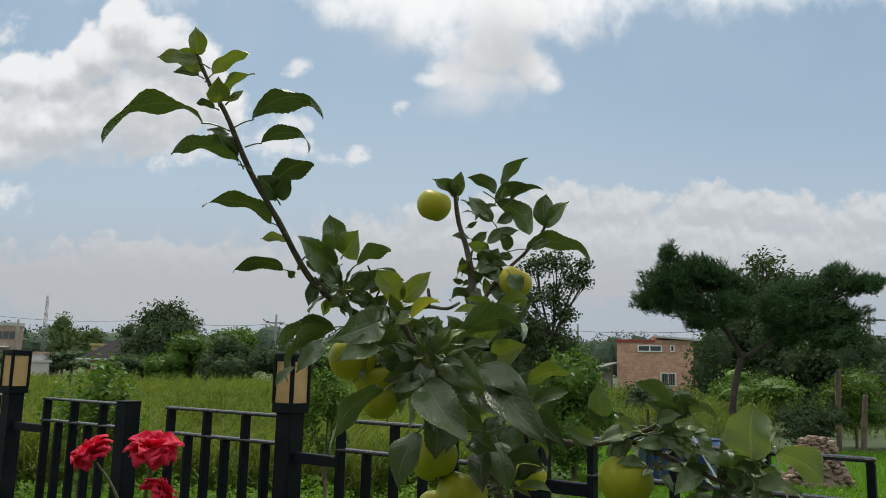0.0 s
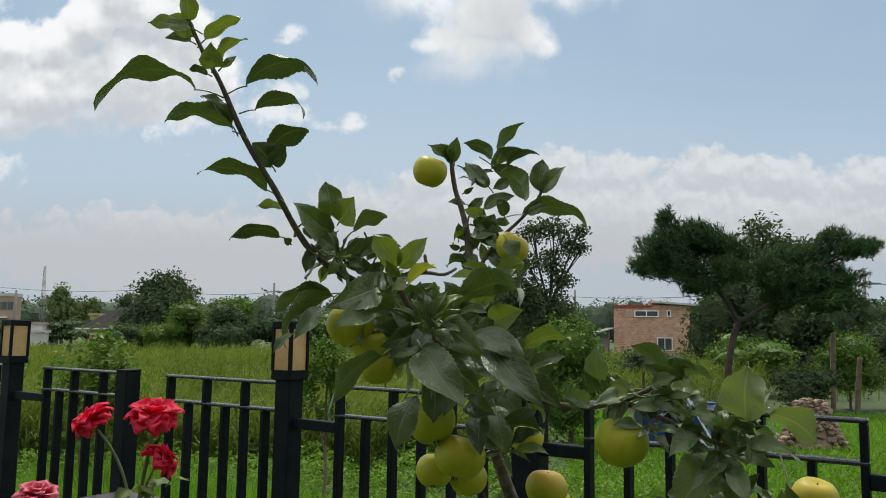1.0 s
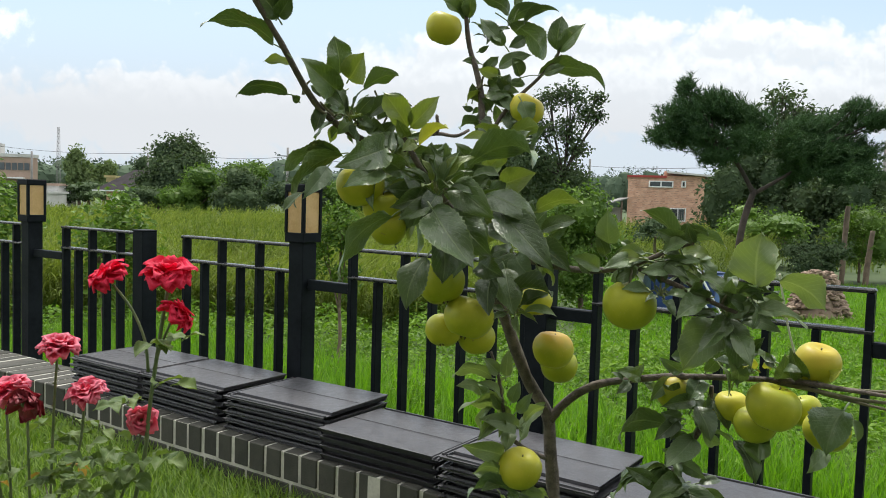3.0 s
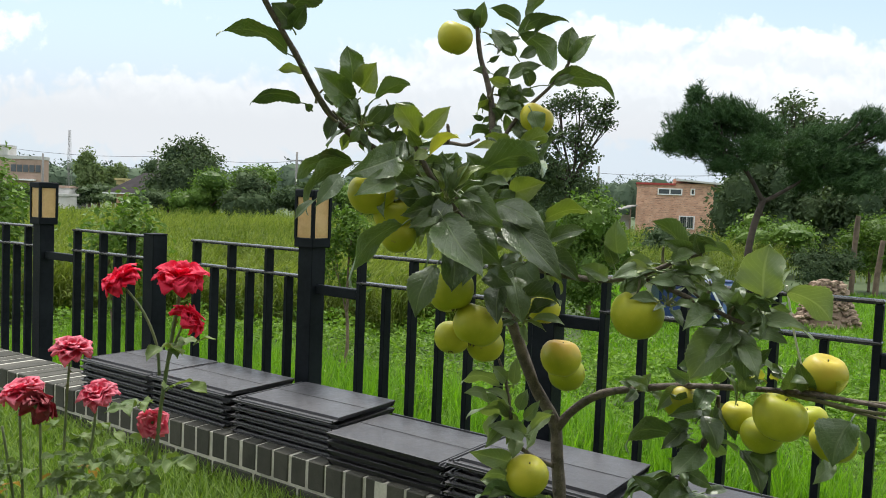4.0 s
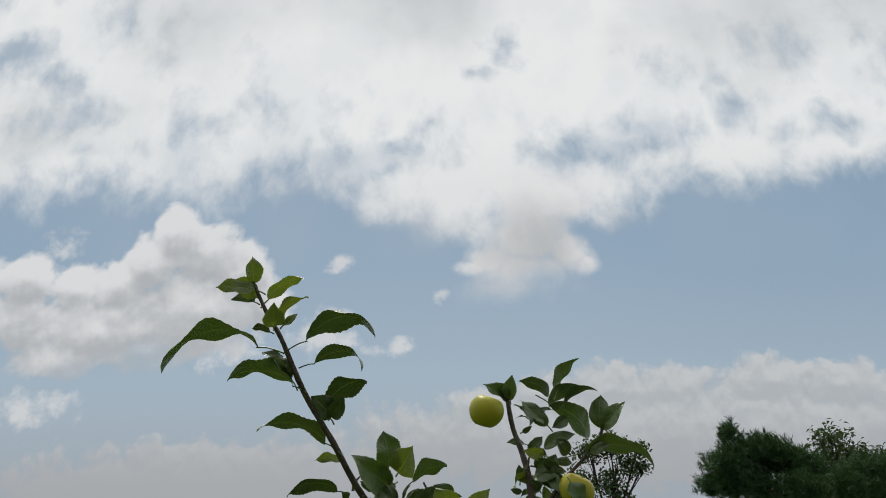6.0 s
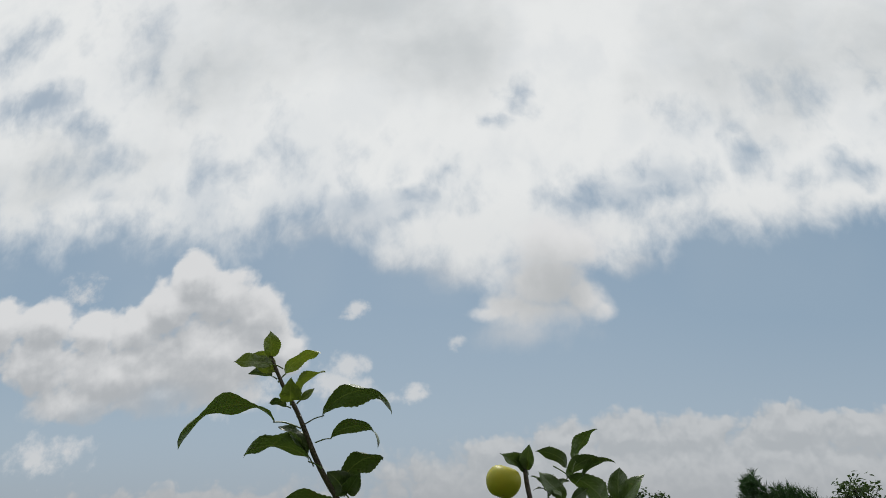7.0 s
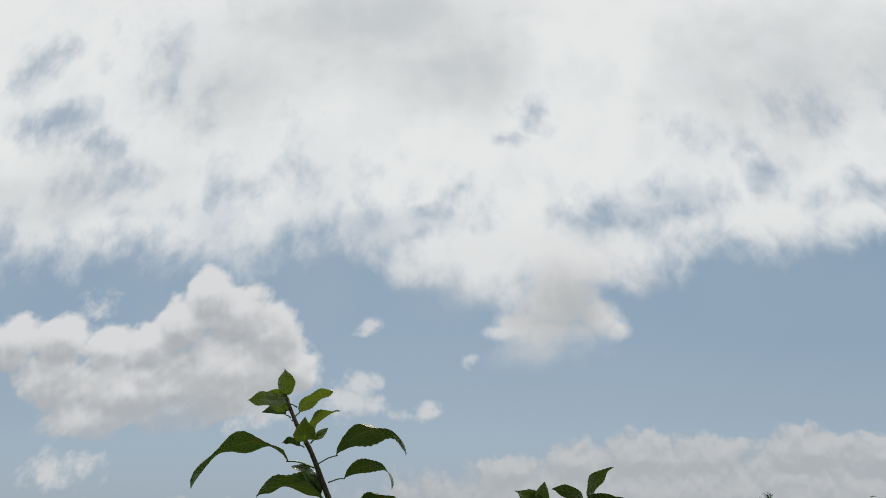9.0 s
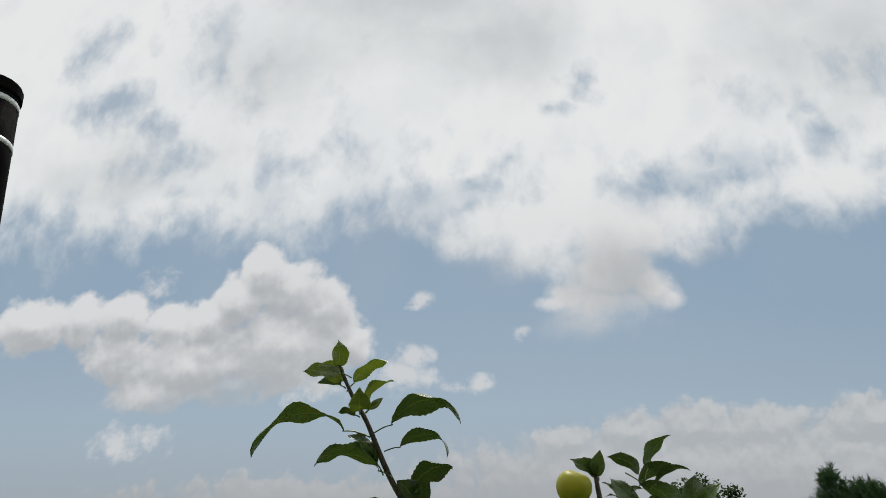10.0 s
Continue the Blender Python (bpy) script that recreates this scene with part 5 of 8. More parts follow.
# low shoots; pale tone 4 puts the light from above into their colour
leaf(tree, (0.068, 1.181, 0.690), (0.008, 1.151, 0.700), 0.028, (-0.234, 0.692, 0.683), 0.23, 4)
leaf(tree, (0.086, 1.191, 0.657), (0.046, 1.171, 0.686), 0.021, (0.629, -0.677, 0.383), 0.15, 4)
leaf(tree, (0.099, 1.201, 0.619), (0.019, 1.161, 0.650), 0.040, (0.011, 0.605, 0.796), 0.23, 4)
leaf(tree, (0.111, 1.211, 0.609), (0.051, 1.171, 0.630), 0.029, (0.580, -0.806, 0.119), 0.15, 4)
leaf(tree, (0.089, 1.181, 0.694), (0.091, 1.171, 0.735), 0.019, (-0.108, -0.968, -0.227), 0.12, 4)
leaf(tree, (0.110, 1.211, 0.633), (0.130, 1.191, 0.667), 0.018, (-0.438, -0.863, -0.250), 0.12, 2)
leaf(tree, (0.123, 1.231, 0.611), (0.156, 1.211, 0.642), 0.021, (0.020, 0.851, 0.525), 0.15, 4)
leaf(tree, (0.091, 1.201, 0.567), (0.026, 1.161, 0.593), 0.031, (0.562, -0.818, 0.126), 0.15, 4)
leaf(tree, (0.079, 1.181, 0.697), (0.055, 1.171, 0.722), 0.019, (0.272, -0.955, -0.117), 0.1, 4)
leaf(tree, (0.112, 1.171, 0.519), (0.034, 1.131, 0.529), 0.037, (-0.307, 0.743, 0.594), 0.23, 2)
leaf(tree, (0.118, 1.191, 0.512), (0.157, 1.161, 0.508), 0.021, (-0.525, -0.729, 0.439), 0.15, 4)
leaf(tree, (0.090, 1.171, 0.549), (0.046, 1.151, 0.556), 0.020, (-0.295, 0.821, 0.489), 0.23, 4)
leaf(tree, (0.098, 1.211, 0.602), (0.093, 1.181, 0.580), 0.024, (0.011, -0.592, 0.806), 0.1, 4)
leaf(tree, (0.087, 1.201, 0.640), (0.066, 1.181, 0.672), 0.018, (0.345, -0.882, -0.321), 0.1, 4)
leaf(tree, (0.101, 1.211, 0.647), (0.111, 1.201, 0.681), 0.020, (-0.242, -0.948, -0.205), 0.1, 2)
leaf(tree, (0.121, 1.261, 0.570), (0.158, 1.251, 0.639), 0.031, (-0.868, -0.268, 0.418), 0.1, 4)
leaf(tree, (0.345, 1.131, 0.541), (0.245, 1.071, 0.575), 0.051, (-0.179, 0.693, 0.699), 0.23, 2)
leaf(tree, (0.346, 1.131, 0.529), (0.231, 1.071, 0.551), 0.055, (-0.193, 0.648, 0.737), 0.23, 2)
leaf(tree, (0.341, 1.161, 0.541), (0.393, 1.091, 0.535), 0.034, (-0.491, -0.424, 0.761), 0.12, 2)
leaf(tree, (0.342, 1.151, 0.538), (0.245, 1.091, 0.578), 0.051, (-0.046, 0.609, 0.791), 0.23, 2)
leaf(tree, (0.346, 1.151, 0.547), (0.321, 1.111, 0.511), 0.038, (-0.060, -0.647, 0.760), 0.1, 0)
leaf(tree, (0.351, 1.141, 0.555), (0.282, 1.091, 0.541), 0.034, (0.256, -0.562, 0.787), 0.12, 0)
leaf(tree, (0.344, 1.151, 0.581), (0.369, 1.111, 0.574), 0.022, (-0.715, -0.524, 0.463), 0.1, 2)
leaf(tree, (0.356, 1.141, 0.610), (0.327, 1.131, 0.636), 0.020, (0.187, -0.969, -0.160), 0.1, 0)
leaf(tree, (0.353, 1.141, 0.593), (0.312, 1.131, 0.607), 0.019, (0.282, -0.950, 0.133), 0.1, 2)
# leaves that fill the spurs
leaf(tree, (-0.012, 1.122, 0.988), (-0.024, 1.148, 1.026), 0.038, (-0.160, -0.836, 0.525), 0.08, 2)
leaf(tree, (0.009, 1.106, 0.943), (0.049, 1.078, 0.891), 0.038, (0.021, -0.875, 0.484), 0.18, 0)
leaf(tree, (0.012, 1.200, 0.970), (0.056, 1.197, 0.973), 0.025, (-0.076, -0.924, 0.374), 0.08, 0)
leaf(tree, (-0.016, 1.180, 0.960), (0.032, 1.177, 0.919), 0.027, (0.613, 0.367, 0.700), 0.18, 0)
leaf(tree, (-0.026, 1.184, 1.010), (-0.002, 1.208, 1.033), 0.016, (-0.043, -0.661, 0.749), 0.08, 2)
leaf(tree, (-0.026, 1.164, 0.934), (-0.079, 1.128, 0.884), 0.034, (-0.756, 0.485, 0.440), 0.18, 2)
leaf(tree, (0.020, 1.234, 0.981), (0.058, 1.195, 1.003), 0.035, (-0.569, -0.746, -0.346), 0.08, 0)
leaf(tree, (-0.029, 1.122, 0.968), (-0.099, 1.145, 0.935), 0.034, (-0.230, 0.504, 0.832), 0.12, 1)
leaf(tree, (0.015, 1.155, 0.960), (0.048, 1.116, 0.930), 0.023, (0.314, -0.400, 0.861), 0.12, 2)
leaf(tree, (0.030, 1.188, 0.989), (0.072, 1.197, 0.993), 0.017, (0.061, -0.592, 0.804), 0.08, 0)
leaf(tree, (-0.039, 1.119, 0.991), (-0.030, 1.096, 1.030), 0.026, (-0.065, -0.865, -0.498), 0.08, 0)
leaf(tree, (-0.012, 1.222, 0.959), (0.062, 1.249, 0.932), 0.043, (0.352, -0.936, 0.000), 0.18, 2)
leaf(tree, (-0.027, 1.260, 0.996), (-0.035, 1.264, 1.034), 0.039, (0.346, -0.925, 0.156), 0.18, 0)
leaf(tree, (-0.025, 1.114, 0.943), (-0.001, 1.125, 0.889), 0.024, (0.826, -0.504, 0.252), 0.08, 0)
leaf(tree, (-0.029, 1.177, 0.978), (-0.071, 1.204, 0.983), 0.019, (-0.225, -0.526, 0.820), 0.12, 2)
leaf(tree, (-0.057, 1.136, 0.961), (-0.120, 1.126, 0.950), 0.027, (-0.208, 0.368, 0.906), 0.12, 0)
leaf(tree, (0.023, 1.265, 1.009), (0.080, 1.293, 1.008), 0.030, (0.437, -0.898, -0.049), 0.18, 1)
leaf(tree, (-0.078, 1.192, 0.962), (-0.137, 1.219, 0.965), 0.035, (-0.425, -0.905, 0.021), 0.12, 0)
leaf(tree, (0.046, 1.267, 0.981), (0.110, 1.275, 0.944), 0.036, (0.250, -0.935, 0.251), 0.08, 0)
leaf(tree, (-0.059, 1.207, 0.935), (-0.047, 1.209, 0.862), 0.031, (0.785, 0.603, 0.141), 0.08, 2)
leaf(tree, (-0.087, 1.225, 0.976), (-0.112, 1.204, 0.996), 0.018, (0.450, -0.833, -0.321), 0.18, 0)
leaf(tree, (-0.010, 1.273, 0.972), (0.057, 1.294, 0.968), 0.028, (0.220, -0.540, 0.812), 0.08, 0)
leaf(tree, (-0.052, 1.182, 0.940), (-0.088, 1.177, 0.916), 0.017, (-0.225, -0.826, 0.517), 0.08, 2)
leaf(tree, (-0.036, 1.267, 0.964), (-0.075, 1.283, 0.928), 0.023, (-0.568, 0.323, 0.757), 0.12, 2)
leaf(tree, (-0.060, 1.113, 0.999), (-0.101, 1.143, 1.025), 0.024, (0.683, 0.661, 0.311), 0.12, 1)
leaf(tree, (-0.034, 1.203, 0.969), (-0.076, 1.186, 0.976), 0.020, (-0.016, 0.394, 0.919), 0.08, 2)
leaf(tree, (-0.003, 1.220, 0.938), (-0.025, 1.234, 0.884), 0.025, (-0.719, 0.542, 0.435), 0.18, 2)
leaf(tree, (0.029, 1.217, 0.945), (0.071, 1.200, 0.894), 0.035, (0.172, -0.893, 0.416), 0.12, 1)
leaf(tree, (-0.006, 1.165, 0.942), (-0.011, 1.190, 0.893), 0.022, (-0.550, -0.766, -0.333), 0.18, 0)
leaf(tree, (-0.005, 1.190, 0.955), (-0.013, 1.216, 0.902), 0.025, (-0.898, 0.334, 0.287), 0.18, 2)
leaf(tree, (-0.031, 1.154, 0.985), (-0.066, 1.144, 0.992), 0.024, (0.308, -0.917, 0.254), 0.18, 2)
leaf(tree, (-0.050, 1.180, 0.957), (-0.094, 1.165, 0.949), 0.020, (-0.322, 0.536, 0.781), 0.12, 2)
leaf(tree, (0.005, 1.236, 0.985), (0.066, 1.264, 0.975), 0.026, (0.371, -0.511, 0.776), 0.12, 0)
leaf(tree, (-0.076, 1.115, 0.950), (-0.118, 1.138, 0.938), 0.021, (-0.451, -0.881, -0.142), 0.18, 0)
leaf(tree, (-0.025, 1.123, 0.919), (0.004, 1.147, 0.874), 0.025, (0.669, 0.371, 0.644), 0.08, 0)
leaf(tree, (-0.051, 1.264, 0.968), (-0.097, 1.278, 0.945), 0.026, (-0.328, -0.941, 0.082), 0.08, 0)
leaf(tree, (-0.047, 1.215, 0.934), (-0.064, 1.189, 0.892), 0.020, (-0.299, -0.750, 0.590), 0.18, 1)
leaf(tree, (0.047, 1.177, 0.960), (0.105, 1.144, 0.939), 0.027, (0.040, -0.473, 0.880), 0.18, 0)
leaf(tree, (-0.043, 1.136, 0.947), (-0.062, 1.132, 0.909), 0.023, (-0.326, -0.912, 0.250), 0.18, 2)
leaf(tree, (0.028, 1.131, 0.963), (0.089, 1.146, 0.934), 0.029, (0.255, 0.516, 0.818), 0.12, 0)
leaf(tree, (-0.151, 1.160, 1.066), (-0.126, 1.152, 1.065), 0.011, (0.130, 0.288, 0.949), 0.12, 1)
leaf(tree, (-0.152, 1.187, 1.069), (-0.118, 1.180, 1.072), 0.015, (0.041, 0.516, 0.856), 0.08, 0)
leaf(tree, (-0.145, 1.199, 1.059), (-0.107, 1.177, 1.039), 0.020, (0.577, 0.305, 0.758), 0.12, 2)
leaf(tree, (-0.163, 1.199, 1.075), (-0.149, 1.177, 1.086), 0.012, (0.001, 0.413, 0.911), 0.08, 2)
leaf(tree, (-0.168, 1.200, 1.066), (-0.187, 1.202, 1.032), 0.015, (-0.369, -0.918, 0.144), 0.08, 1)
leaf(tree, (-0.161, 1.168, 1.058), (-0.179, 1.168, 1.038), 0.011, (-0.679, 0.404, 0.613), 0.12, 0)
leaf(tree, (-0.174, 1.153, 1.062), (-0.206, 1.182, 1.037), 0.019, (-0.752, -0.562, 0.343), 0.12, 2)
leaf(tree, (-0.183, 1.196, 1.072), (-0.196, 1.163, 1.082), 0.016, (-0.233, 0.359, 0.904), 0.08, 2)
leaf(tree, (-0.148, 1.189, 1.060), (-0.153, 1.213, 1.034), 0.015, (-0.846, 0.303, 0.439), 0.08, 0)
leaf(tree, (-0.139, 1.159, 1.067), (-0.113, 1.150, 1.052), 0.014, (-0.258, -0.959, 0.119), 0.12, 2)
leaf(tree, (-0.164, 1.200, 1.074), (-0.198, 1.220, 1.082), 0.020, (-0.501, -0.865, 0.028), 0.18, 0)
leaf(tree, (-0.158, 1.186, 1.070), (-0.133, 1.173, 1.083), 0.013, (-0.304, 0.324, 0.896), 0.08, 2)
leaf(tree, (-0.146, 1.166, 1.059), (-0.117, 1.168, 1.052), 0.013, (0.209, 0.320, 0.924), 0.18, 0)
leaf(tree, (-0.158, 1.157, 1.054), (-0.134, 1.119, 1.019), 0.024, (0.878, 0.468, 0.100), 0.12, 0)
leaf(tree, (-0.148, 1.177, 1.061), (-0.114, 1.194, 1.055), 0.020, (0.442, -0.897, -0.007), 0.12, 1)
leaf(tree, (-0.176, 1.170, 1.073), (-0.195, 1.198, 1.091), 0.018, (-0.469, -0.672, 0.573), 0.08, 0)
leaf(tree, (0.084, 1.398, 1.140), (0.101, 1.420, 1.119), 0.014, (0.535, 0.322, 0.781), 0.18, 0)
leaf(tree, (0.094, 1.419, 1.164), (0.123, 1.428, 1.162), 0.016, (0.278, -0.944, -0.181), 0.18, 0)
leaf(tree, (0.076, 1.384, 1.139), (0.100, 1.354, 1.103), 0.021, (-0.428, -0.813, 0.395), 0.08, 2)
leaf(tree, (0.071, 1.391, 1.171), (0.037, 1.376, 1.178), 0.021, (0.342, -0.908, -0.242), 0.18, 1)
leaf(tree, (0.104, 1.402, 1.132), (0.132, 1.431, 1.135), 0.016, (0.428, -0.484, 0.764), 0.08, 0)
leaf(tree, (0.058, 1.417, 1.135), (0.028, 1.407, 1.131), 0.016, (0.315, -0.948, -0.037), 0.12, 1)
leaf(tree, (0.071, 1.420, 1.125), (0.055, 1.443, 1.098), 0.016, (-0.697, 0.280, 0.660), 0.18, 2)
leaf(tree, (0.048, 1.410, 1.138), (0.019, 1.374, 1.115), 0.022, (-0.728, 0.177, 0.662), 0.18, 1)
leaf(tree, (0.075, 1.414, 1.171), (0.063, 1.385, 1.187), 0.015, (0.498, 0.264, 0.826), 0.08, 0)
leaf(tree, (0.048, 1.418, 1.110), (0.046, 1.405, 1.064), 0.025, (-0.022, -0.957, 0.288), 0.08, 0)
leaf(tree, (0.078, 1.396, 1.141), (0.102, 1.420, 1.123), 0.015, (0.391, -0.777, -0.493), 0.12, 0)
leaf(tree, (0.057, 1.408, 1.114), (0.027, 1.409, 1.101), 0.014, (-0.331, 0.473, 0.817), 0.18, 2)
leaf(tree, (0.065, 1.415, 1.178), (0.054, 1.441, 1.194), 0.013, (-0.120, -0.555, 0.823), 0.12, 0)
leaf(tree, (0.071, 1.410, 1.122), (0.077, 1.438, 1.090), 0.018, (0.043, -0.754, -0.656), 0.12, 2)
leaf(tree, (0.054, 1.392, 1.101), (0.058, 1.365, 1.066), 0.019, (-0.136, -0.791, 0.596), 0.18, 2)
leaf(tree, (0.097, 1.392, 1.117), (0.102, 1.367, 1.079), 0.019, (0.974, 0.227, -0.014), 0.08, 2)
leaf(tree, (0.097, 1.372, 1.100), (0.121, 1.345, 1.089), 0.015, (-0.705, -0.698, 0.127), 0.12, 0)
leaf(tree, (0.079, 1.405, 1.143), (0.106, 1.402, 1.115), 0.021, (0.082, -0.975, 0.208), 0.12, 2)
leaf(tree, (0.284, 0.985, 0.882), (0.309, 0.985, 0.876), 0.011, (0.233, 0.373, 0.898), 0.12, 0)
leaf(tree, (0.273, 1.008, 0.889), (0.288, 1.005, 0.896), 0.007, (-0.425, -0.537, 0.729), 0.08, 0)
leaf(tree, (0.293, 1.010, 0.883), (0.307, 0.993, 0.869), 0.015, (-0.296, -0.740, 0.604), 0.08, 1)
leaf(tree, (0.237, 1.026, 0.897), (0.223, 1.045, 0.907), 0.011, (-0.642, -0.685, 0.345), 0.08, 0)
leaf(tree, (0.283, 0.997, 0.888), (0.307, 0.978, 0.886), 0.012, (-0.483, -0.673, 0.561), 0.18, 2)
leaf(tree, (0.243, 0.991, 0.886), (0.216, 1.018, 0.885), 0.015, (-0.638, -0.639, 0.429), 0.12, 2)
leaf(tree, (0.239, 1.005, 0.888), (0.216, 0.988, 0.874), 0.012, (-0.073, -0.566, 0.821), 0.12, 2)
leaf(tree, (0.263, 0.988, 0.888), (0.301, 0.988, 0.877), 0.017, (0.224, 0.552, 0.803), 0.18, 0)
leaf(tree, (0.320, 1.049, 0.882), (0.339, 1.035, 0.877), 0.010, (-0.067, -0.448, 0.892), 0.08, 1)
leaf(tree, (0.321, 1.042, 0.882), (0.329, 1.006, 0.890), 0.015, (-0.831, -0.050, 0.554), 0.08, 2)
leaf(tree, (0.316, 1.044, 0.887), (0.340, 1.022, 0.861), 0.017, (0.323, -0.570, 0.755), 0.08, 2)
leaf(tree, (0.296, 1.028, 0.892), (0.328, 1.015, 0.894), 0.022, (-0.353, -0.766, 0.538), 0.18, 1)
leaf(tree, (0.271, 0.993, 0.885), (0.315, 1.018, 0.881), 0.022, (0.488, -0.873, 0.020), 0.12, 2)
leaf(tree, (0.232, 1.012, 0.877), (0.216, 1.033, 0.838), 0.020, (-0.635, 0.535, 0.558), 0.18, 2)
leaf(tree, (0.248, 1.030, 0.887), (0.221, 1.030, 0.882), 0.011, (-0.110, -0.812, 0.574), 0.08, 0)
leaf(tree, (0.263, 1.045, 0.874), (0.248, 1.007, 0.847), 0.021, (-0.879, 0.450, -0.157), 0.12, 1)
leaf(tree, (0.243, 1.025, 0.886), (0.208, 0.992, 0.875), 0.021, (-0.674, 0.530, 0.515), 0.08, 0)
leaf(tree, (0.283, 1.004, 0.873), (0.327, 1.030, 0.856), 0.022, (0.441, -0.874, -0.205), 0.12, 2)
leaf(tree, (0.239, 1.013, 0.875), (0.208, 1.031, 0.855), 0.022, (-0.584, -0.798, 0.150), 0.18, 0)
leaf(tree, (0.291, 1.025, 0.888), (0.335, 1.036, 0.879), 0.019, (0.024, 0.551, 0.834), 0.12, 0)
leaf(tree, (0.233, 0.985, 0.889), (0.201, 1.001, 0.887), 0.022, (-0.427, -0.796, 0.429), 0.08, 1)
leaf(tree, (0.264, 0.991, 0.899), (0.292, 0.983, 0.910), 0.020, (-0.420, -0.786, 0.454), 0.12, 0)
leaf(tree, (0.227, 1.000, 0.889), (0.189, 0.969, 0.877), 0.020, (0.517, -0.764, 0.387), 0.12, 0)
leaf(tree, (0.280, 1.032, 0.887), (0.302, 1.022, 0.873), 0.011, (0.266, -0.554, 0.788), 0.12, 1)
leaf(tree, (0.387, 0.992, 0.840), (0.409, 0.972, 0.844), 0.013, (0.372, 0.550, 0.748), 0.18, 2)
leaf(tree, (0.365, 0.961, 0.843), (0.356, 0.936, 0.812), 0.016, (0.630, -0.674, 0.384), 0.18, 0)
leaf(tree, (0.351, 0.997, 0.861), (0.343, 0.989, 0.879), 0.019, (-0.133, -0.883, -0.449), 0.12, 0)
leaf(tree, (0.358, 0.972, 0.854), (0.370, 0.941, 0.857), 0.014, (0.383, 0.232, 0.894), 0.18, 0)
leaf(tree, (0.316, 0.981, 0.841), (0.287, 0.969, 0.820), 0.016, (-0.563, 0.735, 0.377), 0.08, 1)
leaf(tree, (0.309, 0.974, 0.851), (0.278, 0.936, 0.857), 0.021, (-0.420, 0.463, 0.781), 0.08, 0)
leaf(tree, (0.352, 0.966, 0.853), (0.360, 0.938, 0.862), 0.013, (0.133, 0.351, 0.927), 0.18, 0)
leaf(tree, (0.373, 0.971, 0.850), (0.384, 0.933, 0.856), 0.017, (0.537, 0.268, 0.800), 0.08, 0)
leaf(tree, (0.311, 0.968, 0.839), (0.266, 0.929, 0.826), 0.024, (0.134, -0.461, 0.877), 0.08, 0)
leaf(tree, (0.354, 0.987, 0.845), (0.384, 0.997, 0.835), 0.014, (0.214, 0.335, 0.917), 0.18, 0)
leaf(tree, (0.349, 0.988, 0.830), (0.351, 1.014, 0.804), 0.014, (-0.445, -0.605, -0.660), 0.08, 2)
leaf(tree, (0.341, 0.961, 0.854), (0.346, 0.979, 0.872), 0.013, (-0.269, -0.653, 0.708), 0.12, 2)
leaf(tree, (0.320, 0.981, 0.842), (0.308, 1.008, 0.839), 0.012, (0.376, 0.266, 0.888), 0.18, 2)
leaf(tree, (0.364, 0.962, 0.850), (0.394, 0.981, 0.860), 0.015, (-0.047, -0.392, 0.919), 0.18, 2)
leaf(tree, (0.338, 0.968, 0.851), (0.331, 0.942, 0.870), 0.015, (-0.266, -0.505, -0.821), 0.12, 2)
leaf(tree, (0.319, 0.984, 0.842), (0.292, 0.967, 0.842), 0.012, (0.216, -0.350, 0.911), 0.18, 0)
leaf(tree, (0.116, 1.153, 0.885), (0.172, 1.159, 0.882), 0.022, (0.120, -0.856, 0.502), 0.12, 0)
leaf(tree, (0.094, 1.242, 0.898), (0.030, 1.259, 0.885), 0.028, (-0.002, 0.602, 0.799), 0.18, 1)
leaf(tree, (0.137, 1.253, 0.864), (0.177, 1.230, 0.862), 0.020, (0.268, 0.392, 0.880), 0.18, 1)
leaf(tree, (0.113, 1.201, 0.909), (0.140, 1.179, 0.941), 0.037, (-0.393, -0.875, -0.282), 0.18, 2)
leaf(tree, (0.131, 1.159, 0.912), (0.180, 1.150, 0.930), 0.023, (-0.315, -0.864, 0.392), 0.18, 0)
leaf(tree, (0.099, 1.228, 0.900), (0.061, 1.243, 0.912), 0.027, (-0.188, -0.886, 0.424), 0.08, 2)
leaf(tree, (0.115, 1.216, 0.930), (0.122, 1.202, 0.956), 0.026, (-0.232, -0.877, -0.421), 0.08, 2)
leaf(tree, (0.097, 1.242, 0.883), (0.092, 1.203, 0.830), 0.026, (-0.862, -0.365, 0.351), 0.08, 1)
leaf(tree, (0.098, 1.182, 0.874), (0.048, 1.211, 0.831), 0.028, (-0.663, -0.689, 0.293), 0.18, 0)
leaf(tree, (0.095, 1.192, 0.901), (0.059, 1.169, 0.913), 0.024, (0.485, -0.864, -0.138), 0.18, 2)
leaf(tree, (0.126, 1.223, 0.867), (0.158, 1.206, 0.830), 0.022, (0.761, 0.491, 0.425), 0.18, 1)
leaf(tree, (0.085, 1.213, 0.906), (0.045, 1.231, 0.928), 0.019, (0.097, -0.674, 0.732), 0.12, 1)
leaf(tree, (0.099, 1.256, 0.878), (0.056, 1.228, 0.865), 0.021, (0.220, -0.666, 0.713), 0.18, 0)
leaf(tree, (0.082, 1.228, 0.918), (0.066, 1.194, 0.951), 0.035, (0.242, -0.736, -0.632), 0.12, 2)
leaf(tree, (0.110, 1.206, 0.889), (0.137, 1.204, 0.839), 0.022, (0.709, -0.576, 0.407), 0.18, 1)
leaf(tree, (0.102, 1.204, 0.933), (0.099, 1.175, 0.969), 0.018, (0.244, -0.760, -0.603), 0.12, 0)
leaf(tree, (0.108, 1.171, 0.887), (0.167, 1.185, 0.864), 0.035, (0.300, -0.928, 0.220), 0.08, 0)
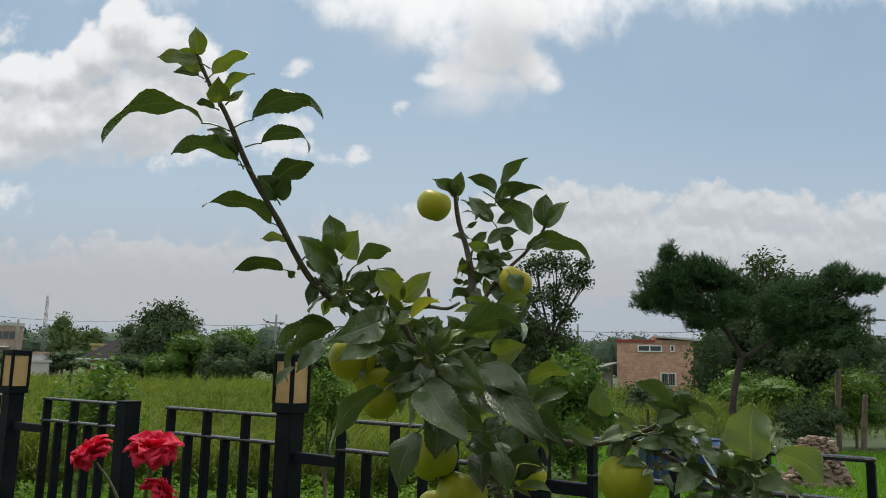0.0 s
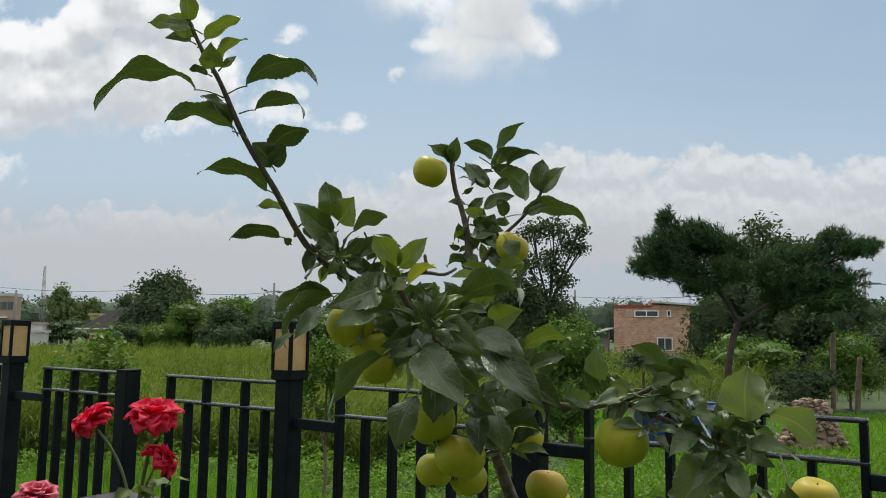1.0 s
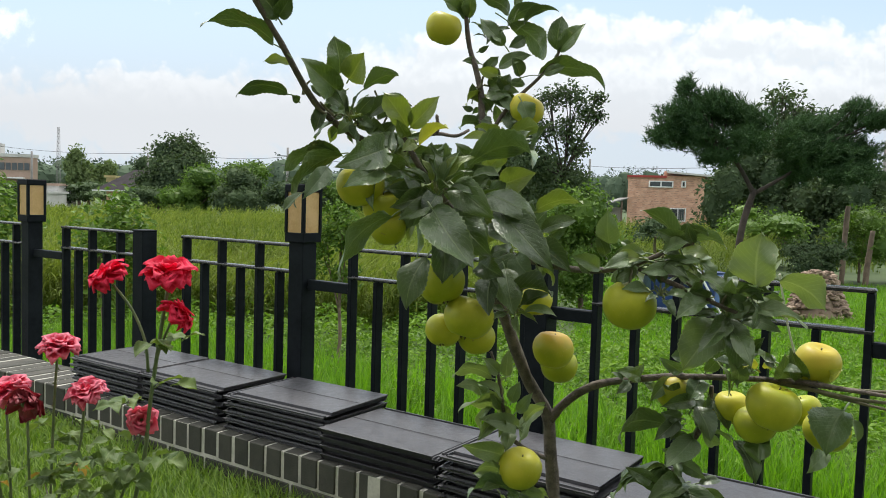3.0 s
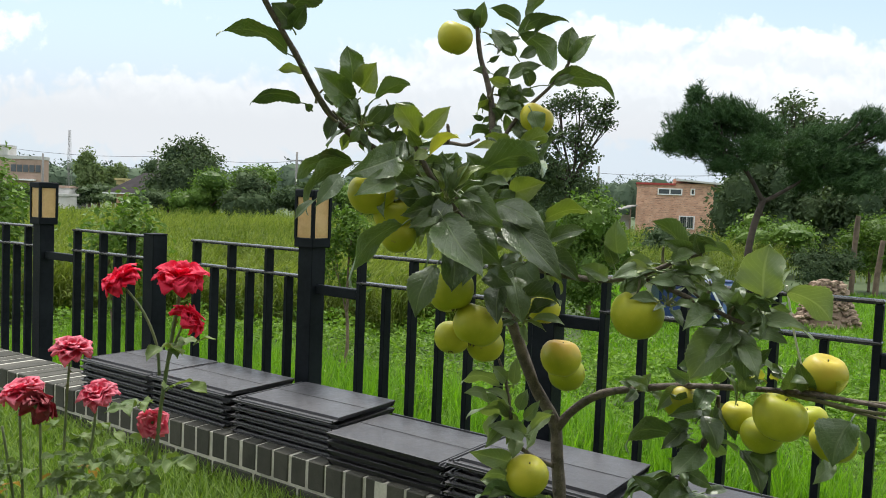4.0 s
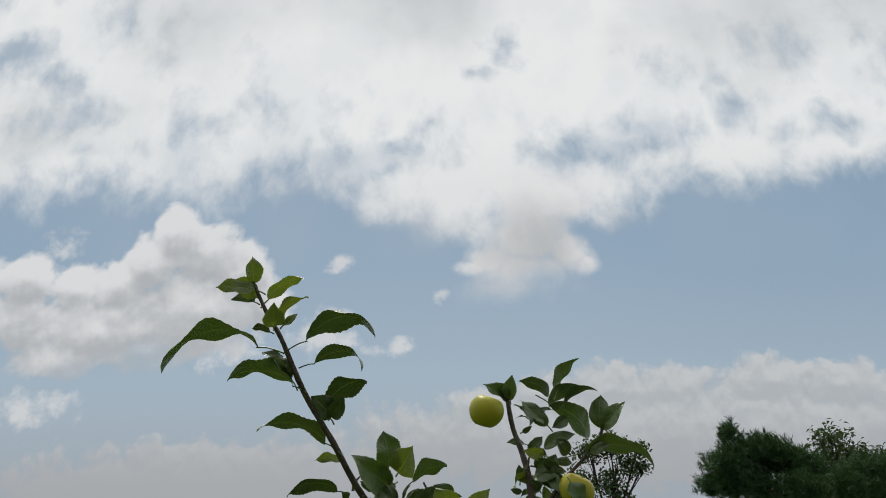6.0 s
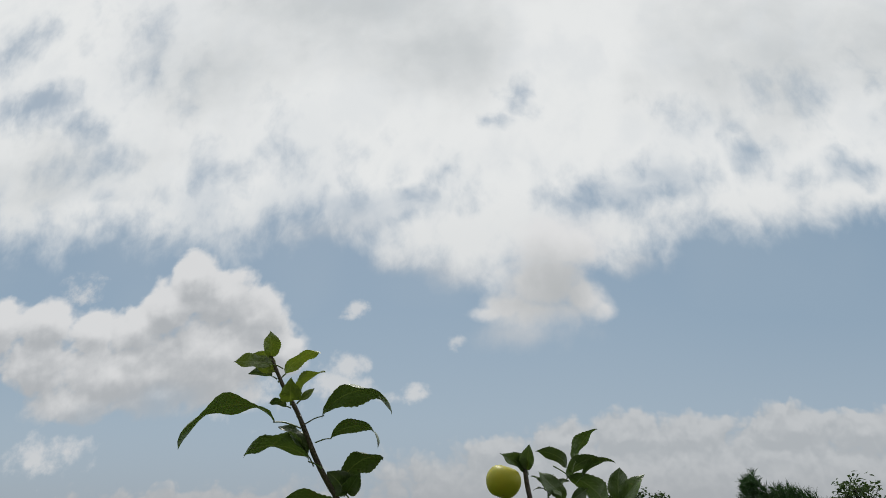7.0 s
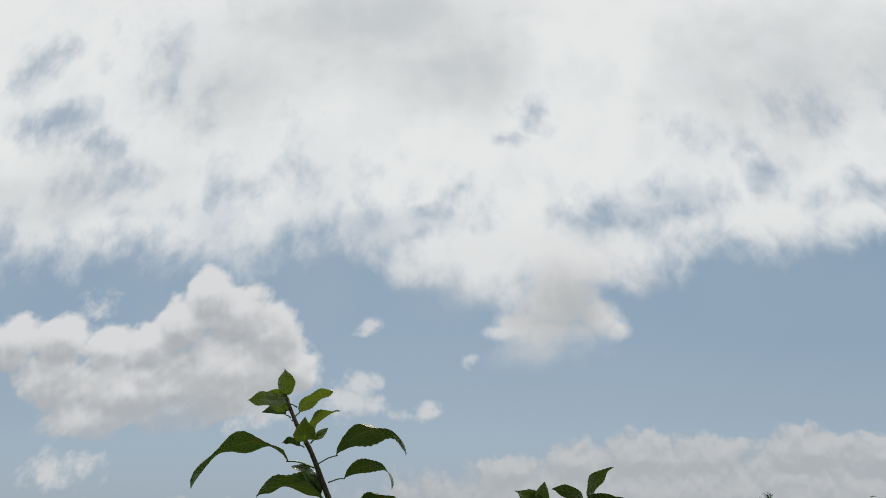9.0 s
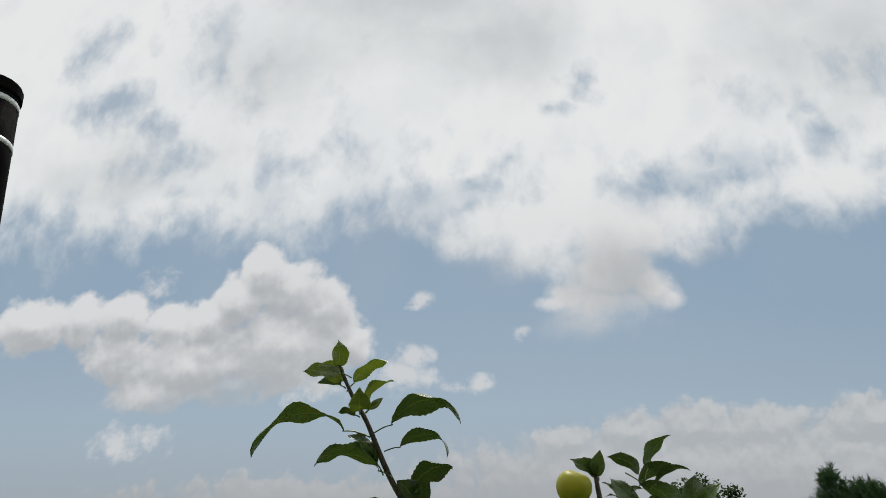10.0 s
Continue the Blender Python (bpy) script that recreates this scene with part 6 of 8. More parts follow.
leaf(tree, (0.119, 1.229, 0.880), (0.142, 1.236, 0.822), 0.026, (0.779, 0.497, 0.383), 0.12, 0)
leaf(tree, (-0.092, 1.121, 0.998), (-0.130, 1.098, 0.981), 0.020, (-0.526, 0.260, 0.810), 0.08, 2)
leaf(tree, (-0.101, 1.117, 0.978), (-0.107, 1.086, 0.936), 0.021, (-0.714, -0.512, 0.477), 0.12, 0)
leaf(tree, (-0.091, 1.141, 0.999), (-0.117, 1.144, 0.961), 0.026, (-0.294, -0.948, 0.124), 0.18, 0)
leaf(tree, (-0.063, 1.165, 0.973), (-0.070, 1.131, 0.930), 0.021, (-0.362, -0.700, 0.615), 0.12, 0)
leaf(tree, (-0.099, 1.160, 1.023), (-0.088, 1.164, 1.049), 0.015, (-0.690, 0.697, 0.195), 0.12, 0)
leaf(tree, (-0.078, 1.156, 1.018), (-0.072, 1.181, 1.040), 0.021, (0.294, -0.682, 0.670), 0.18, 2)
leaf(tree, (-0.085, 1.108, 1.021), (-0.087, 1.137, 1.046), 0.016, (-0.218, 0.625, -0.749), 0.08, 0)
leaf(tree, (-0.089, 1.188, 1.004), (-0.125, 1.160, 0.995), 0.021, (0.594, -0.800, 0.085), 0.18, 2)
leaf(tree, (-0.084, 1.143, 1.001), (-0.116, 1.107, 0.979), 0.023, (0.622, -0.720, 0.308), 0.08, 1)
leaf(tree, (-0.086, 1.182, 1.010), (-0.114, 1.164, 1.019), 0.020, (0.509, -0.841, -0.182), 0.08, 0)
leaf(tree, (-0.046, 1.146, 1.003), (-0.018, 1.114, 1.011), 0.018, (0.022, 0.263, 0.965), 0.08, 0)
leaf(tree, (-0.071, 1.147, 1.006), (-0.031, 1.131, 1.026), 0.030, (-0.352, -0.934, -0.066), 0.08, 2)
leaf(tree, (-0.047, 1.191, 1.022), (0.000, 1.200, 1.021), 0.019, (0.163, -0.906, 0.391), 0.12, 0)
leaf(tree, (-0.065, 1.168, 0.997), (-0.021, 1.161, 0.970), 0.021, (0.188, -0.817, 0.545), 0.12, 2)
leaf(tree, (-0.062, 1.118, 1.012), (-0.016, 1.086, 1.012), 0.025, (-0.567, -0.822, -0.057), 0.12, 0)
leaf(tree, (-0.076, 1.131, 1.025), (-0.054, 1.155, 1.052), 0.030, (0.435, -0.816, 0.380), 0.12, 2)
leaf(tree, (0.388, 1.056, 0.772), (0.401, 1.041, 0.787), 0.010, (-0.862, -0.298, 0.410), 0.18, 0)
leaf(tree, (0.367, 1.035, 0.773), (0.395, 1.022, 0.786), 0.023, (-0.545, -0.661, 0.515), 0.12, 4)
leaf(tree, (0.352, 1.039, 0.775), (0.355, 1.064, 0.790), 0.019, (-0.369, -0.461, 0.807), 0.08, 0)
leaf(tree, (0.384, 0.999, 0.782), (0.385, 0.971, 0.798), 0.013, (-0.764, -0.352, -0.541), 0.18, 0)
leaf(tree, (0.364, 1.013, 0.764), (0.391, 1.020, 0.750), 0.012, (0.435, -0.799, 0.414), 0.08, 2)
leaf(tree, (0.364, 1.059, 0.763), (0.378, 1.081, 0.734), 0.016, (0.890, 0.034, 0.456), 0.12, 2)
leaf(tree, (0.360, 1.006, 0.767), (0.382, 1.023, 0.744), 0.015, (0.547, 0.338, 0.766), 0.18, 2)
leaf(tree, (0.352, 1.000, 0.781), (0.393, 1.001, 0.773), 0.021, (0.102, -0.905, 0.414), 0.12, 0)
leaf(tree, (0.331, 0.991, 0.794), (0.337, 1.012, 0.813), 0.022, (-0.227, -0.619, 0.752), 0.18, 2)
leaf(tree, (0.355, 1.049, 0.768), (0.310, 1.019, 0.769), 0.023, (-0.412, 0.638, 0.651), 0.08, 0)
leaf(tree, (0.327, 1.022, 0.782), (0.296, 1.018, 0.776), 0.013, (-0.207, 0.571, 0.794), 0.12, 0)
leaf(tree, (0.367, 1.070, 0.743), (0.371, 1.042, 0.707), 0.018, (0.561, -0.621, 0.547), 0.12, 4)
leaf(tree, (0.337, 1.045, 0.777), (0.296, 1.008, 0.774), 0.023, (-0.500, 0.491, 0.713), 0.12, 4)
leaf(tree, (0.321, 1.049, 0.756), (0.299, 1.061, 0.755), 0.016, (-0.399, -0.731, 0.554), 0.08, 2)
leaf(tree, (0.359, 1.012, 0.767), (0.381, 1.030, 0.723), 0.021, (0.378, -0.904, -0.200), 0.08, 2)
leaf(tree, (0.390, 1.047, 0.770), (0.428, 1.053, 0.749), 0.017, (0.472, -0.536, 0.700), 0.08, 2)
leaf(tree, (0.367, 1.148, 0.653), (0.382, 1.119, 0.679), 0.017, (0.227, 0.709, 0.667), 0.12, 2)
leaf(tree, (0.378, 1.157, 0.631), (0.405, 1.183, 0.595), 0.020, (0.185, -0.853, -0.488), 0.12, 2)
leaf(tree, (0.376, 1.168, 0.653), (0.408, 1.145, 0.649), 0.021, (-0.398, -0.638, 0.659), 0.08, 0)
leaf(tree, (0.349, 1.128, 0.675), (0.356, 1.122, 0.698), 0.010, (-0.415, 0.842, 0.345), 0.08, 2)
leaf(tree, (0.331, 1.133, 0.677), (0.308, 1.096, 0.705), 0.022, (0.027, 0.593, 0.805), 0.18, 0)
leaf(tree, (0.382, 1.138, 0.631), (0.414, 1.137, 0.619), 0.014, (0.286, 0.654, 0.700), 0.18, 2)
leaf(tree, (0.342, 1.143, 0.649), (0.311, 1.137, 0.658), 0.020, (0.233, -0.965, 0.121), 0.08, 2)
leaf(tree, (0.361, 1.142, 0.649), (0.377, 1.122, 0.625), 0.020, (-0.040, -0.764, 0.644), 0.12, 2)
leaf(tree, (0.385, 1.125, 0.669), (0.417, 1.118, 0.653), 0.019, (0.074, -0.831, 0.552), 0.12, 2)
leaf(tree, (0.337, 1.143, 0.650), (0.298, 1.118, 0.624), 0.023, (0.120, -0.804, 0.582), 0.08, 0)
leaf(tree, (0.368, 1.111, 0.673), (0.387, 1.120, 0.690), 0.019, (-0.051, -0.862, 0.505), 0.18, 2)
leaf(tree, (0.358, 1.128, 0.656), (0.387, 1.120, 0.671), 0.013, (-0.508, -0.347, 0.788), 0.08, 0)
leaf(tree, (0.344, 1.145, 0.638), (0.323, 1.131, 0.619), 0.012, (-0.409, -0.471, 0.782), 0.18, 0)
leaf(tree, (0.367, 1.138, 0.670), (0.361, 1.162, 0.686), 0.024, (-0.495, -0.575, 0.651), 0.12, 2)
leaf(tree, (0.355, 1.126, 0.634), (0.346, 1.154, 0.592), 0.020, (-0.554, -0.740, -0.380), 0.08, 2)
leaf(tree, (0.352, 1.131, 0.666), (0.368, 1.145, 0.684), 0.020, (-0.027, -0.777, 0.629), 0.18, 2)
leaf(tree, (0.083, 1.197, 0.646), (0.084, 1.175, 0.606), 0.019, (0.952, 0.275, -0.134), 0.18, 4)
leaf(tree, (0.071, 1.189, 0.655), (0.038, 1.194, 0.670), 0.015, (0.321, 0.853, 0.412), 0.18, 2)
leaf(tree, (0.051, 1.187, 0.663), (0.018, 1.149, 0.686), 0.022, (0.771, -0.346, 0.534), 0.18, 4)
leaf(tree, (0.060, 1.199, 0.663), (0.038, 1.207, 0.676), 0.010, (0.232, -0.604, 0.762), 0.12, 4)
leaf(tree, (0.078, 1.203, 0.670), (0.098, 1.192, 0.692), 0.013, (-0.350, 0.674, 0.651), 0.12, 4)
leaf(tree, (0.082, 1.224, 0.626), (0.086, 1.213, 0.591), 0.014, (0.442, -0.835, 0.328), 0.12, 2)
leaf(tree, (0.071, 1.205, 0.640), (0.052, 1.213, 0.598), 0.018, (-0.867, -0.378, 0.326), 0.12, 4)
leaf(tree, (0.077, 1.191, 0.626), (0.050, 1.158, 0.602), 0.020, (0.302, -0.704, 0.643), 0.08, 4)
leaf(tree, (0.325, 1.159, 0.513), (0.271, 1.145, 0.483), 0.033, (-0.164, -0.751, 0.640), 0.12, 0)
leaf(tree, (0.353, 1.137, 0.534), (0.369, 1.150, 0.486), 0.022, (-0.114, -0.953, -0.281), 0.12, 2)
leaf(tree, (0.308, 1.110, 0.546), (0.288, 1.132, 0.499), 0.022, (-0.536, -0.831, -0.149), 0.12, 2)
leaf(tree, (0.342, 1.153, 0.545), (0.341, 1.156, 0.577), 0.012, (0.057, -0.993, 0.102), 0.08, 0)
leaf(tree, (0.331, 1.167, 0.539), (0.304, 1.183, 0.540), 0.013, (0.451, 0.752, 0.481), 0.18, 0)
leaf(tree, (0.338, 1.126, 0.567), (0.339, 1.148, 0.581), 0.013, (-0.318, -0.501, 0.805), 0.12, 2)
leaf(tree, (0.360, 1.150, 0.535), (0.410, 1.129, 0.534), 0.023, (0.281, 0.599, 0.750), 0.08, 2)
leaf(tree, (0.373, 1.148, 0.553), (0.409, 1.156, 0.556), 0.015, (0.129, -0.767, 0.629), 0.08, 0)
leaf(tree, (0.291, 1.104, 0.568), (0.250, 1.082, 0.595), 0.021, (0.429, -0.901, -0.060), 0.12, 0)
leaf(tree, (0.336, 1.141, 0.537), (0.362, 1.156, 0.481), 0.027, (-0.019, -0.964, -0.265), 0.12, 0)
leaf(tree, (0.473, 1.034, 0.740), (0.472, 1.002, 0.731), 0.013, (0.244, -0.251, 0.937), 0.18, 2)
leaf(tree, (0.427, 1.059, 0.744), (0.422, 1.043, 0.759), 0.012, (-0.368, -0.550, -0.749), 0.18, 3)
leaf(tree, (0.430, 1.011, 0.751), (0.436, 0.981, 0.756), 0.012, (-0.843, -0.083, 0.532), 0.18, 0)
leaf(tree, (0.439, 1.025, 0.750), (0.467, 1.032, 0.744), 0.012, (0.316, -0.762, 0.565), 0.08, 0)
leaf(tree, (0.437, 1.028, 0.755), (0.462, 1.047, 0.757), 0.013, (-0.555, 0.714, 0.427), 0.08, 0)
leaf(tree, (0.399, 1.024, 0.749), (0.373, 0.993, 0.758), 0.017, (-0.147, 0.393, 0.908), 0.08, 3)
leaf(tree, (0.438, 1.042, 0.742), (0.452, 1.047, 0.721), 0.011, (0.825, 0.101, 0.555), 0.12, 0)
leaf(tree, (0.397, 1.035, 0.741), (0.372, 1.019, 0.723), 0.015, (-0.622, 0.761, 0.186), 0.08, 2)
leaf(tree, (0.450, 1.057, 0.732), (0.465, 1.045, 0.718), 0.009, (-0.021, -0.771, 0.636), 0.18, 3)
leaf(tree, (0.419, 1.020, 0.753), (0.407, 1.023, 0.758), 0.011, (0.016, -0.847, 0.531), 0.08, 0)
leaf(tree, (0.417, 1.012, 0.761), (0.412, 1.034, 0.763), 0.011, (-0.891, -0.226, 0.393), 0.08, 0)
leaf(tree, (0.422, 1.025, 0.755), (0.420, 1.049, 0.763), 0.010, (-0.182, -0.340, 0.923), 0.08, 0)
leaf(tree, (0.443, 1.040, 0.739), (0.438, 1.031, 0.714), 0.011, (-0.715, 0.693, -0.097), 0.18, 0)
leaf(tree, (0.397, 1.038, 0.745), (0.380, 1.041, 0.752), 0.007, (0.177, -0.663, 0.727), 0.08, 2)
leaf(tree, (0.128, 1.189, 0.524), (0.157, 1.190, 0.490), 0.023, (0.282, -0.937, 0.206), 0.08, 4)
leaf(tree, (0.102, 1.214, 0.507), (0.119, 1.212, 0.468), 0.021, (0.301, -0.937, 0.178), 0.12, 2)
leaf(tree, (0.094, 1.180, 0.549), (0.094, 1.177, 0.572), 0.009, (0.227, -0.966, -0.122), 0.08, 4)
leaf(tree, (0.132, 1.223, 0.502), (0.169, 1.244, 0.486), 0.019, (0.006, 0.598, 0.802), 0.12, 4)
leaf(tree, (0.102, 1.215, 0.519), (0.076, 1.230, 0.531), 0.014, (0.548, 0.820, 0.167), 0.18, 2)
leaf(tree, (0.078, 1.178, 0.543), (0.044, 1.180, 0.544), 0.021, (-0.052, -0.796, 0.603), 0.08, 4)
leaf(tree, (0.119, 1.210, 0.537), (0.140, 1.173, 0.570), 0.021, (-0.702, -0.649, -0.292), 0.08, 4)
leaf(tree, (0.090, 1.206, 0.503), (0.100, 1.182, 0.473), 0.017, (0.940, 0.336, 0.059), 0.18, 4)
leaf(tree, (0.106, 1.217, 0.518), (0.095, 1.200, 0.541), 0.018, (0.359, -0.830, -0.427), 0.08, 4)
leaf(tree, (0.083, 1.205, 0.534), (0.058, 1.220, 0.541), 0.018, (-0.391, -0.810, 0.438), 0.08, 4)
leaf(tree, (0.104, 1.215, 0.521), (0.071, 1.198, 0.536), 0.016, (0.510, -0.851, 0.125), 0.12, 2)
leaf(tree, (0.090, 1.188, 0.528), (0.058, 1.154, 0.530), 0.019, (0.401, -0.326, 0.856), 0.08, 4)
leaf(tree, (0.299, 1.196, 0.687), (0.316, 1.188, 0.675), 0.012, (0.002, -0.816, 0.578), 0.08, 2)
leaf(tree, (0.275, 1.194, 0.689), (0.251, 1.164, 0.677), 0.016, (0.385, -0.589, 0.710), 0.12, 0)
leaf(tree, (0.283, 1.206, 0.688), (0.297, 1.221, 0.695), 0.009, (-0.698, 0.701, -0.146), 0.18, 0)
leaf(tree, (0.301, 1.195, 0.689), (0.318, 1.202, 0.673), 0.010, (0.472, 0.514, 0.716), 0.18, 2)
leaf(tree, (0.266, 1.199, 0.695), (0.267, 1.190, 0.712), 0.010, (-0.302, -0.852, -0.429), 0.18, 0)
leaf(tree, (0.266, 1.195, 0.691), (0.248, 1.189, 0.704), 0.009, (0.553, -0.690, 0.466), 0.18, 0)
limb(tree, 0.0022, 0.0013, [(-0.024, 1.101, 0.938), (-0.018, 1.101, 0.944), (-0.004, 1.091, 0.951)])
limb(tree, 0.0022, 0.0013, [(-0.175, 1.161, 1.060), (-0.175, 1.161, 1.066), (-0.167, 1.151, 1.071)])
limb(tree, 0.0022, 0.0013, [(0.073, 1.401, 1.147), (0.065, 1.401, 1.151), (0.049, 1.391, 1.154)])
limb(tree, 0.0022, 0.0013, [(0.059, 1.401, 1.133), (0.065, 1.401, 1.137), (0.081, 1.391, 1.139)])
limb(tree, 0.0022, 0.0013, [(-0.171, 1.141, 1.068), (-0.182, 1.141, 1.077), (-0.189, 1.131, 1.085)])
limb(tree, 0.0022, 0.0013, [(0.058, 1.401, 1.120), (0.071, 1.401, 1.136), (0.086, 1.391, 1.151)])
limb(tree, 0.0022, 0.0013, [(0.335, 0.981, 0.834), (0.337, 0.981, 0.842), (0.341, 0.971, 0.851)])
limb(tree, 0.0022, 0.0013, [(-0.215, 1.141, 1.096), (-0.214, 1.141, 1.106), (-0.204, 1.131, 1.114)])
limb(tree, 0.0022, 0.0013, [(-0.179, 1.161, 1.065), (-0.180, 1.161, 1.075), (-0.174, 1.151, 1.083)])
limb(tree, 0.0022, 0.0013, [(-0.182, 1.141, 1.069), (-0.195, 1.141, 1.079), (-0.200, 1.131, 1.088)])
limb(tree, 0.0022, 0.0013, [(0.255, 1.001, 0.882), (0.263, 1.001, 0.887), (0.264, 0.991, 0.893)])
limb(tree, 0.0022, 0.0013, [(0.313, 0.981, 0.851), (0.307, 0.981, 0.854), (0.296, 0.971, 0.858)])
limb(tree, 0.0022, 0.0013, [(0.096, 1.401, 1.122), (0.091, 1.401, 1.130), (0.093, 1.391, 1.136)])
limb(tree, 0.0022, 0.0013, [(0.298, 0.981, 0.854), (0.296, 0.981, 0.857), (0.288, 0.971, 0.862)])
limb(tree, 0.0022, 0.0013, [(-0.100, 1.181, 1.050), (-0.103, 1.181, 1.062), (-0.098, 1.171, 1.072)])
limb(tree, 0.0022, 0.0013, [(-0.139, 1.161, 1.056), (-0.138, 1.161, 1.061), (-0.132, 1.151, 1.065)])
limb(tree, 0.0022, 0.0013, [(0.040, 1.401, 1.148), (0.045, 1.401, 1.159), (0.046, 1.391, 1.168)])
limb(tree, 0.0022, 0.0013, [(0.009, 1.101, 0.957), (0.016, 1.101, 0.967), (0.020, 1.091, 0.976)])
limb(tree, 0.0022, 0.0013, [(0.256, 1.001, 0.895), (0.255, 1.001, 0.905), (0.253, 0.991, 0.916)])
limb(tree, 0.0022, 0.0013, [(-0.146, 1.181, 1.065), (-0.151, 1.181, 1.076), (-0.149, 1.171, 1.086)])
limb(tree, 0.0022, 0.0013, [(0.306, 0.981, 0.859), (0.311, 0.981, 0.868), (0.306, 0.971, 0.877)])
limb(tree, 0.0022, 0.0013, [(0.303, 0.981, 0.842), (0.301, 0.981, 0.847), (0.289, 0.971, 0.854)])
limb(tree, 0.0022, 0.0013, [(0.047, 1.401, 1.129), (0.045, 1.401, 1.140), (0.036, 1.391, 1.151)])
limb(tree, 0.0022, 0.0013, [(-0.105, 1.181, 1.081), (-0.111, 1.181, 1.095), (-0.117, 1.171, 1.108)])
limb(tree, 0.0022, 0.0013, [(-0.152, 1.161, 1.063), (-0.160, 1.161, 1.071), (-0.175, 1.151, 1.077)])
limb(tree, 0.0022, 0.0013, [(0.070, 1.401, 1.130), (0.081, 1.401, 1.146), (0.080, 1.391, 1.160)])


def rosette(at, n, size, tones, seed, spread=0.9, lift=0.55):
    """Narrow, folded leaves on long stalks that fan out of one spur towards the light."""
    rg = random.Random(seed)
    at = Vector(at)
    for k in range(n):
        g = 2 * math.pi * (k + rg.uniform(-0.3, 0.3)) / n
        d = Vector((math.cos(g) * spread, -0.35 + 0.35 * math.sin(g), lift + 0.55 * math.sin(g) + rg.uniform(-0.25, 0.25))).normalized()
        L = size * rg.uniform(0.65, 1.15)
        base = at + d * L * rg.uniform(0.25, 0.45)
        nrm = Vector((rg.uniform(-0.5, 0.5), -0.55, 0.75)) - d * 0.35
        leaf(tree, base, base + d * L + Vector((0, 0, -0.12 * L)), L * rg.uniform(0.30, 0.44), nrm, rg.choice((0.08, 0.12, 0.18)), rg.choice(tones))
        part("leaf_stalk", tube(bmesh.new(), [at, at.lerp(base, 0.6) + Vector((0, 0, 0.004)), base], (0.0013, 0.0009), 5), STALK, tree, "thin pale leaf stalk")


rosette((-0.020, 1.040, 0.962), 11, 0.050, (0, 0, 1, 0), 301)
rosette((-0.147, 1.130, 1.060), 7, 0.040, (0, 2, 1, 0), 302, 0.7, 0.85)
rosette((0.073, 1.150, 1.020), 8, 0.046, (0, 1, 0, 2), 303)
rosette((0.092, 1.120, 0.800), 8, 0.044, (0, 4, 0, 1), 304, 0.9, 0.2)
rosette((0.345, 0.990, 0.815), 9, 0.046, (0, 2, 0, 4), 305, 1.0, 0.2)
rosette((0.265, 1.000, 0.842), 8, 0.036, (0, 2, 0), 306, 1.0, 0.4)
rosette((0.052, 1.390, 1.235), 7, 0.032, (0, 1, 0), 307, 0.8, 0.4)
# apples
apple(tree, (-0.025, 1.431, 1.257), 0.032, 0.05)
apple(tree, (0.121, 1.361, 1.110), 0.030, 0.15)
apple(tree, (-0.128, 1.121, 0.970), 0.034, 0)
apple(tree, (-0.098, 1.131, 0.941), 0.028, 0)
apple(tree, (-0.089, 1.131, 0.910), 0.026, 0)
apple(tree, (-0.010, 1.101, 0.839), 0.033, 0)
apple(tree, (0.029, 1.101, 0.792), 0.035, 0.05)
apple(tree, (-0.006, 1.151, 0.765), 0.027, 0)
apple(tree, (0.043, 1.171, 0.752), 0.028, 0)
apple(tree, (0.136, 1.251, 0.800), 0.027, 0)
apple(tree, (0.164, 1.231, 0.727), 0.032, 0.55)
apple(tree, (0.182, 1.281, 0.691), 0.030, 0.1)
apple(tree, (0.229, 1.011, 0.827), 0.034, 0)
apple(tree, (0.115, 1.181, 0.554), 0.033, 0.03)
apple(tree, (0.332, 1.151, 0.685), 0.027, 0.35)
apple(tree, (0.400, 1.111, 0.676), 0.025, 0.1)
apple(tree, (0.413, 1.001, 0.706), 0.034, 0.03)
apple(tree, (0.416, 1.061, 0.667), 0.028, 0.03)
apple(tree, (0.502, 1.111, 0.675), 0.024, 0)
apple(tree, (0.507, 1.051, 0.664), 0.030, 0)
apple(tree, (0.479, 1.031, 0.757), 0.029, 0.3)
thong = thing("training_string", (0.409, 0.991, 0.856), "thin white string tied to an apple branch", "string")
part("string", tube(bmesh.new(), [(0.405, 0.985, 0.875), (0.424, 1.0, 0.815), (0.443, 1.012, 0.765)], (0.0014, 0.0014), 5), STRING, thong)

# ---- roses ----
def petal_mesh(seed):
    """A cupped petal with a rolled, wavy rim; unit height, hinge at the origin, leaning up z and out y."""
    rg = random.Random(seed)
    bm = bmesh.new()
    nu, nv = 6, 6
    grid = []
    ph = rg.uniform(0, 6)
    for i in range(nv + 1):
        t = i / nv
        row = []
        for j in range(nu + 1):
            s = j / nu * 2 - 1
            wd = 0.62 * math.sin(math.pi * min(1, 0.12 + 0.62 * t)) ** 0.8 * (1 - 0.3 * max(0, t - 0.8) / 0.2)
            x = s * wd * (1 - 0.72 * (max(0, t - 0.55) / 0.45) ** 1.6)
            cup = 0.38 * x * x * 2.2
            roll = 0.42 * max(0, t - 0.55) ** 2 * 4
            y = 0.20 * math.sin(t * 2.2) - cup + roll + 0.06 * math.sin(s * 5 + ph + t * 4) * t
            z = t * (1 - 0.12 * s * s) - 0.35 * max(0, t - 0.6) ** 2 * 3
            row.append(bm.verts.new((x, y, z)))
        grid.append(row)
    for r0, r1 in zip(grid, grid[1:]):
        for j in range(nu):
            bm.faces.new((r0[j], r0[j + 1], r1[j + 1], r1[j]))
    return mesh_of(bm, "petal")


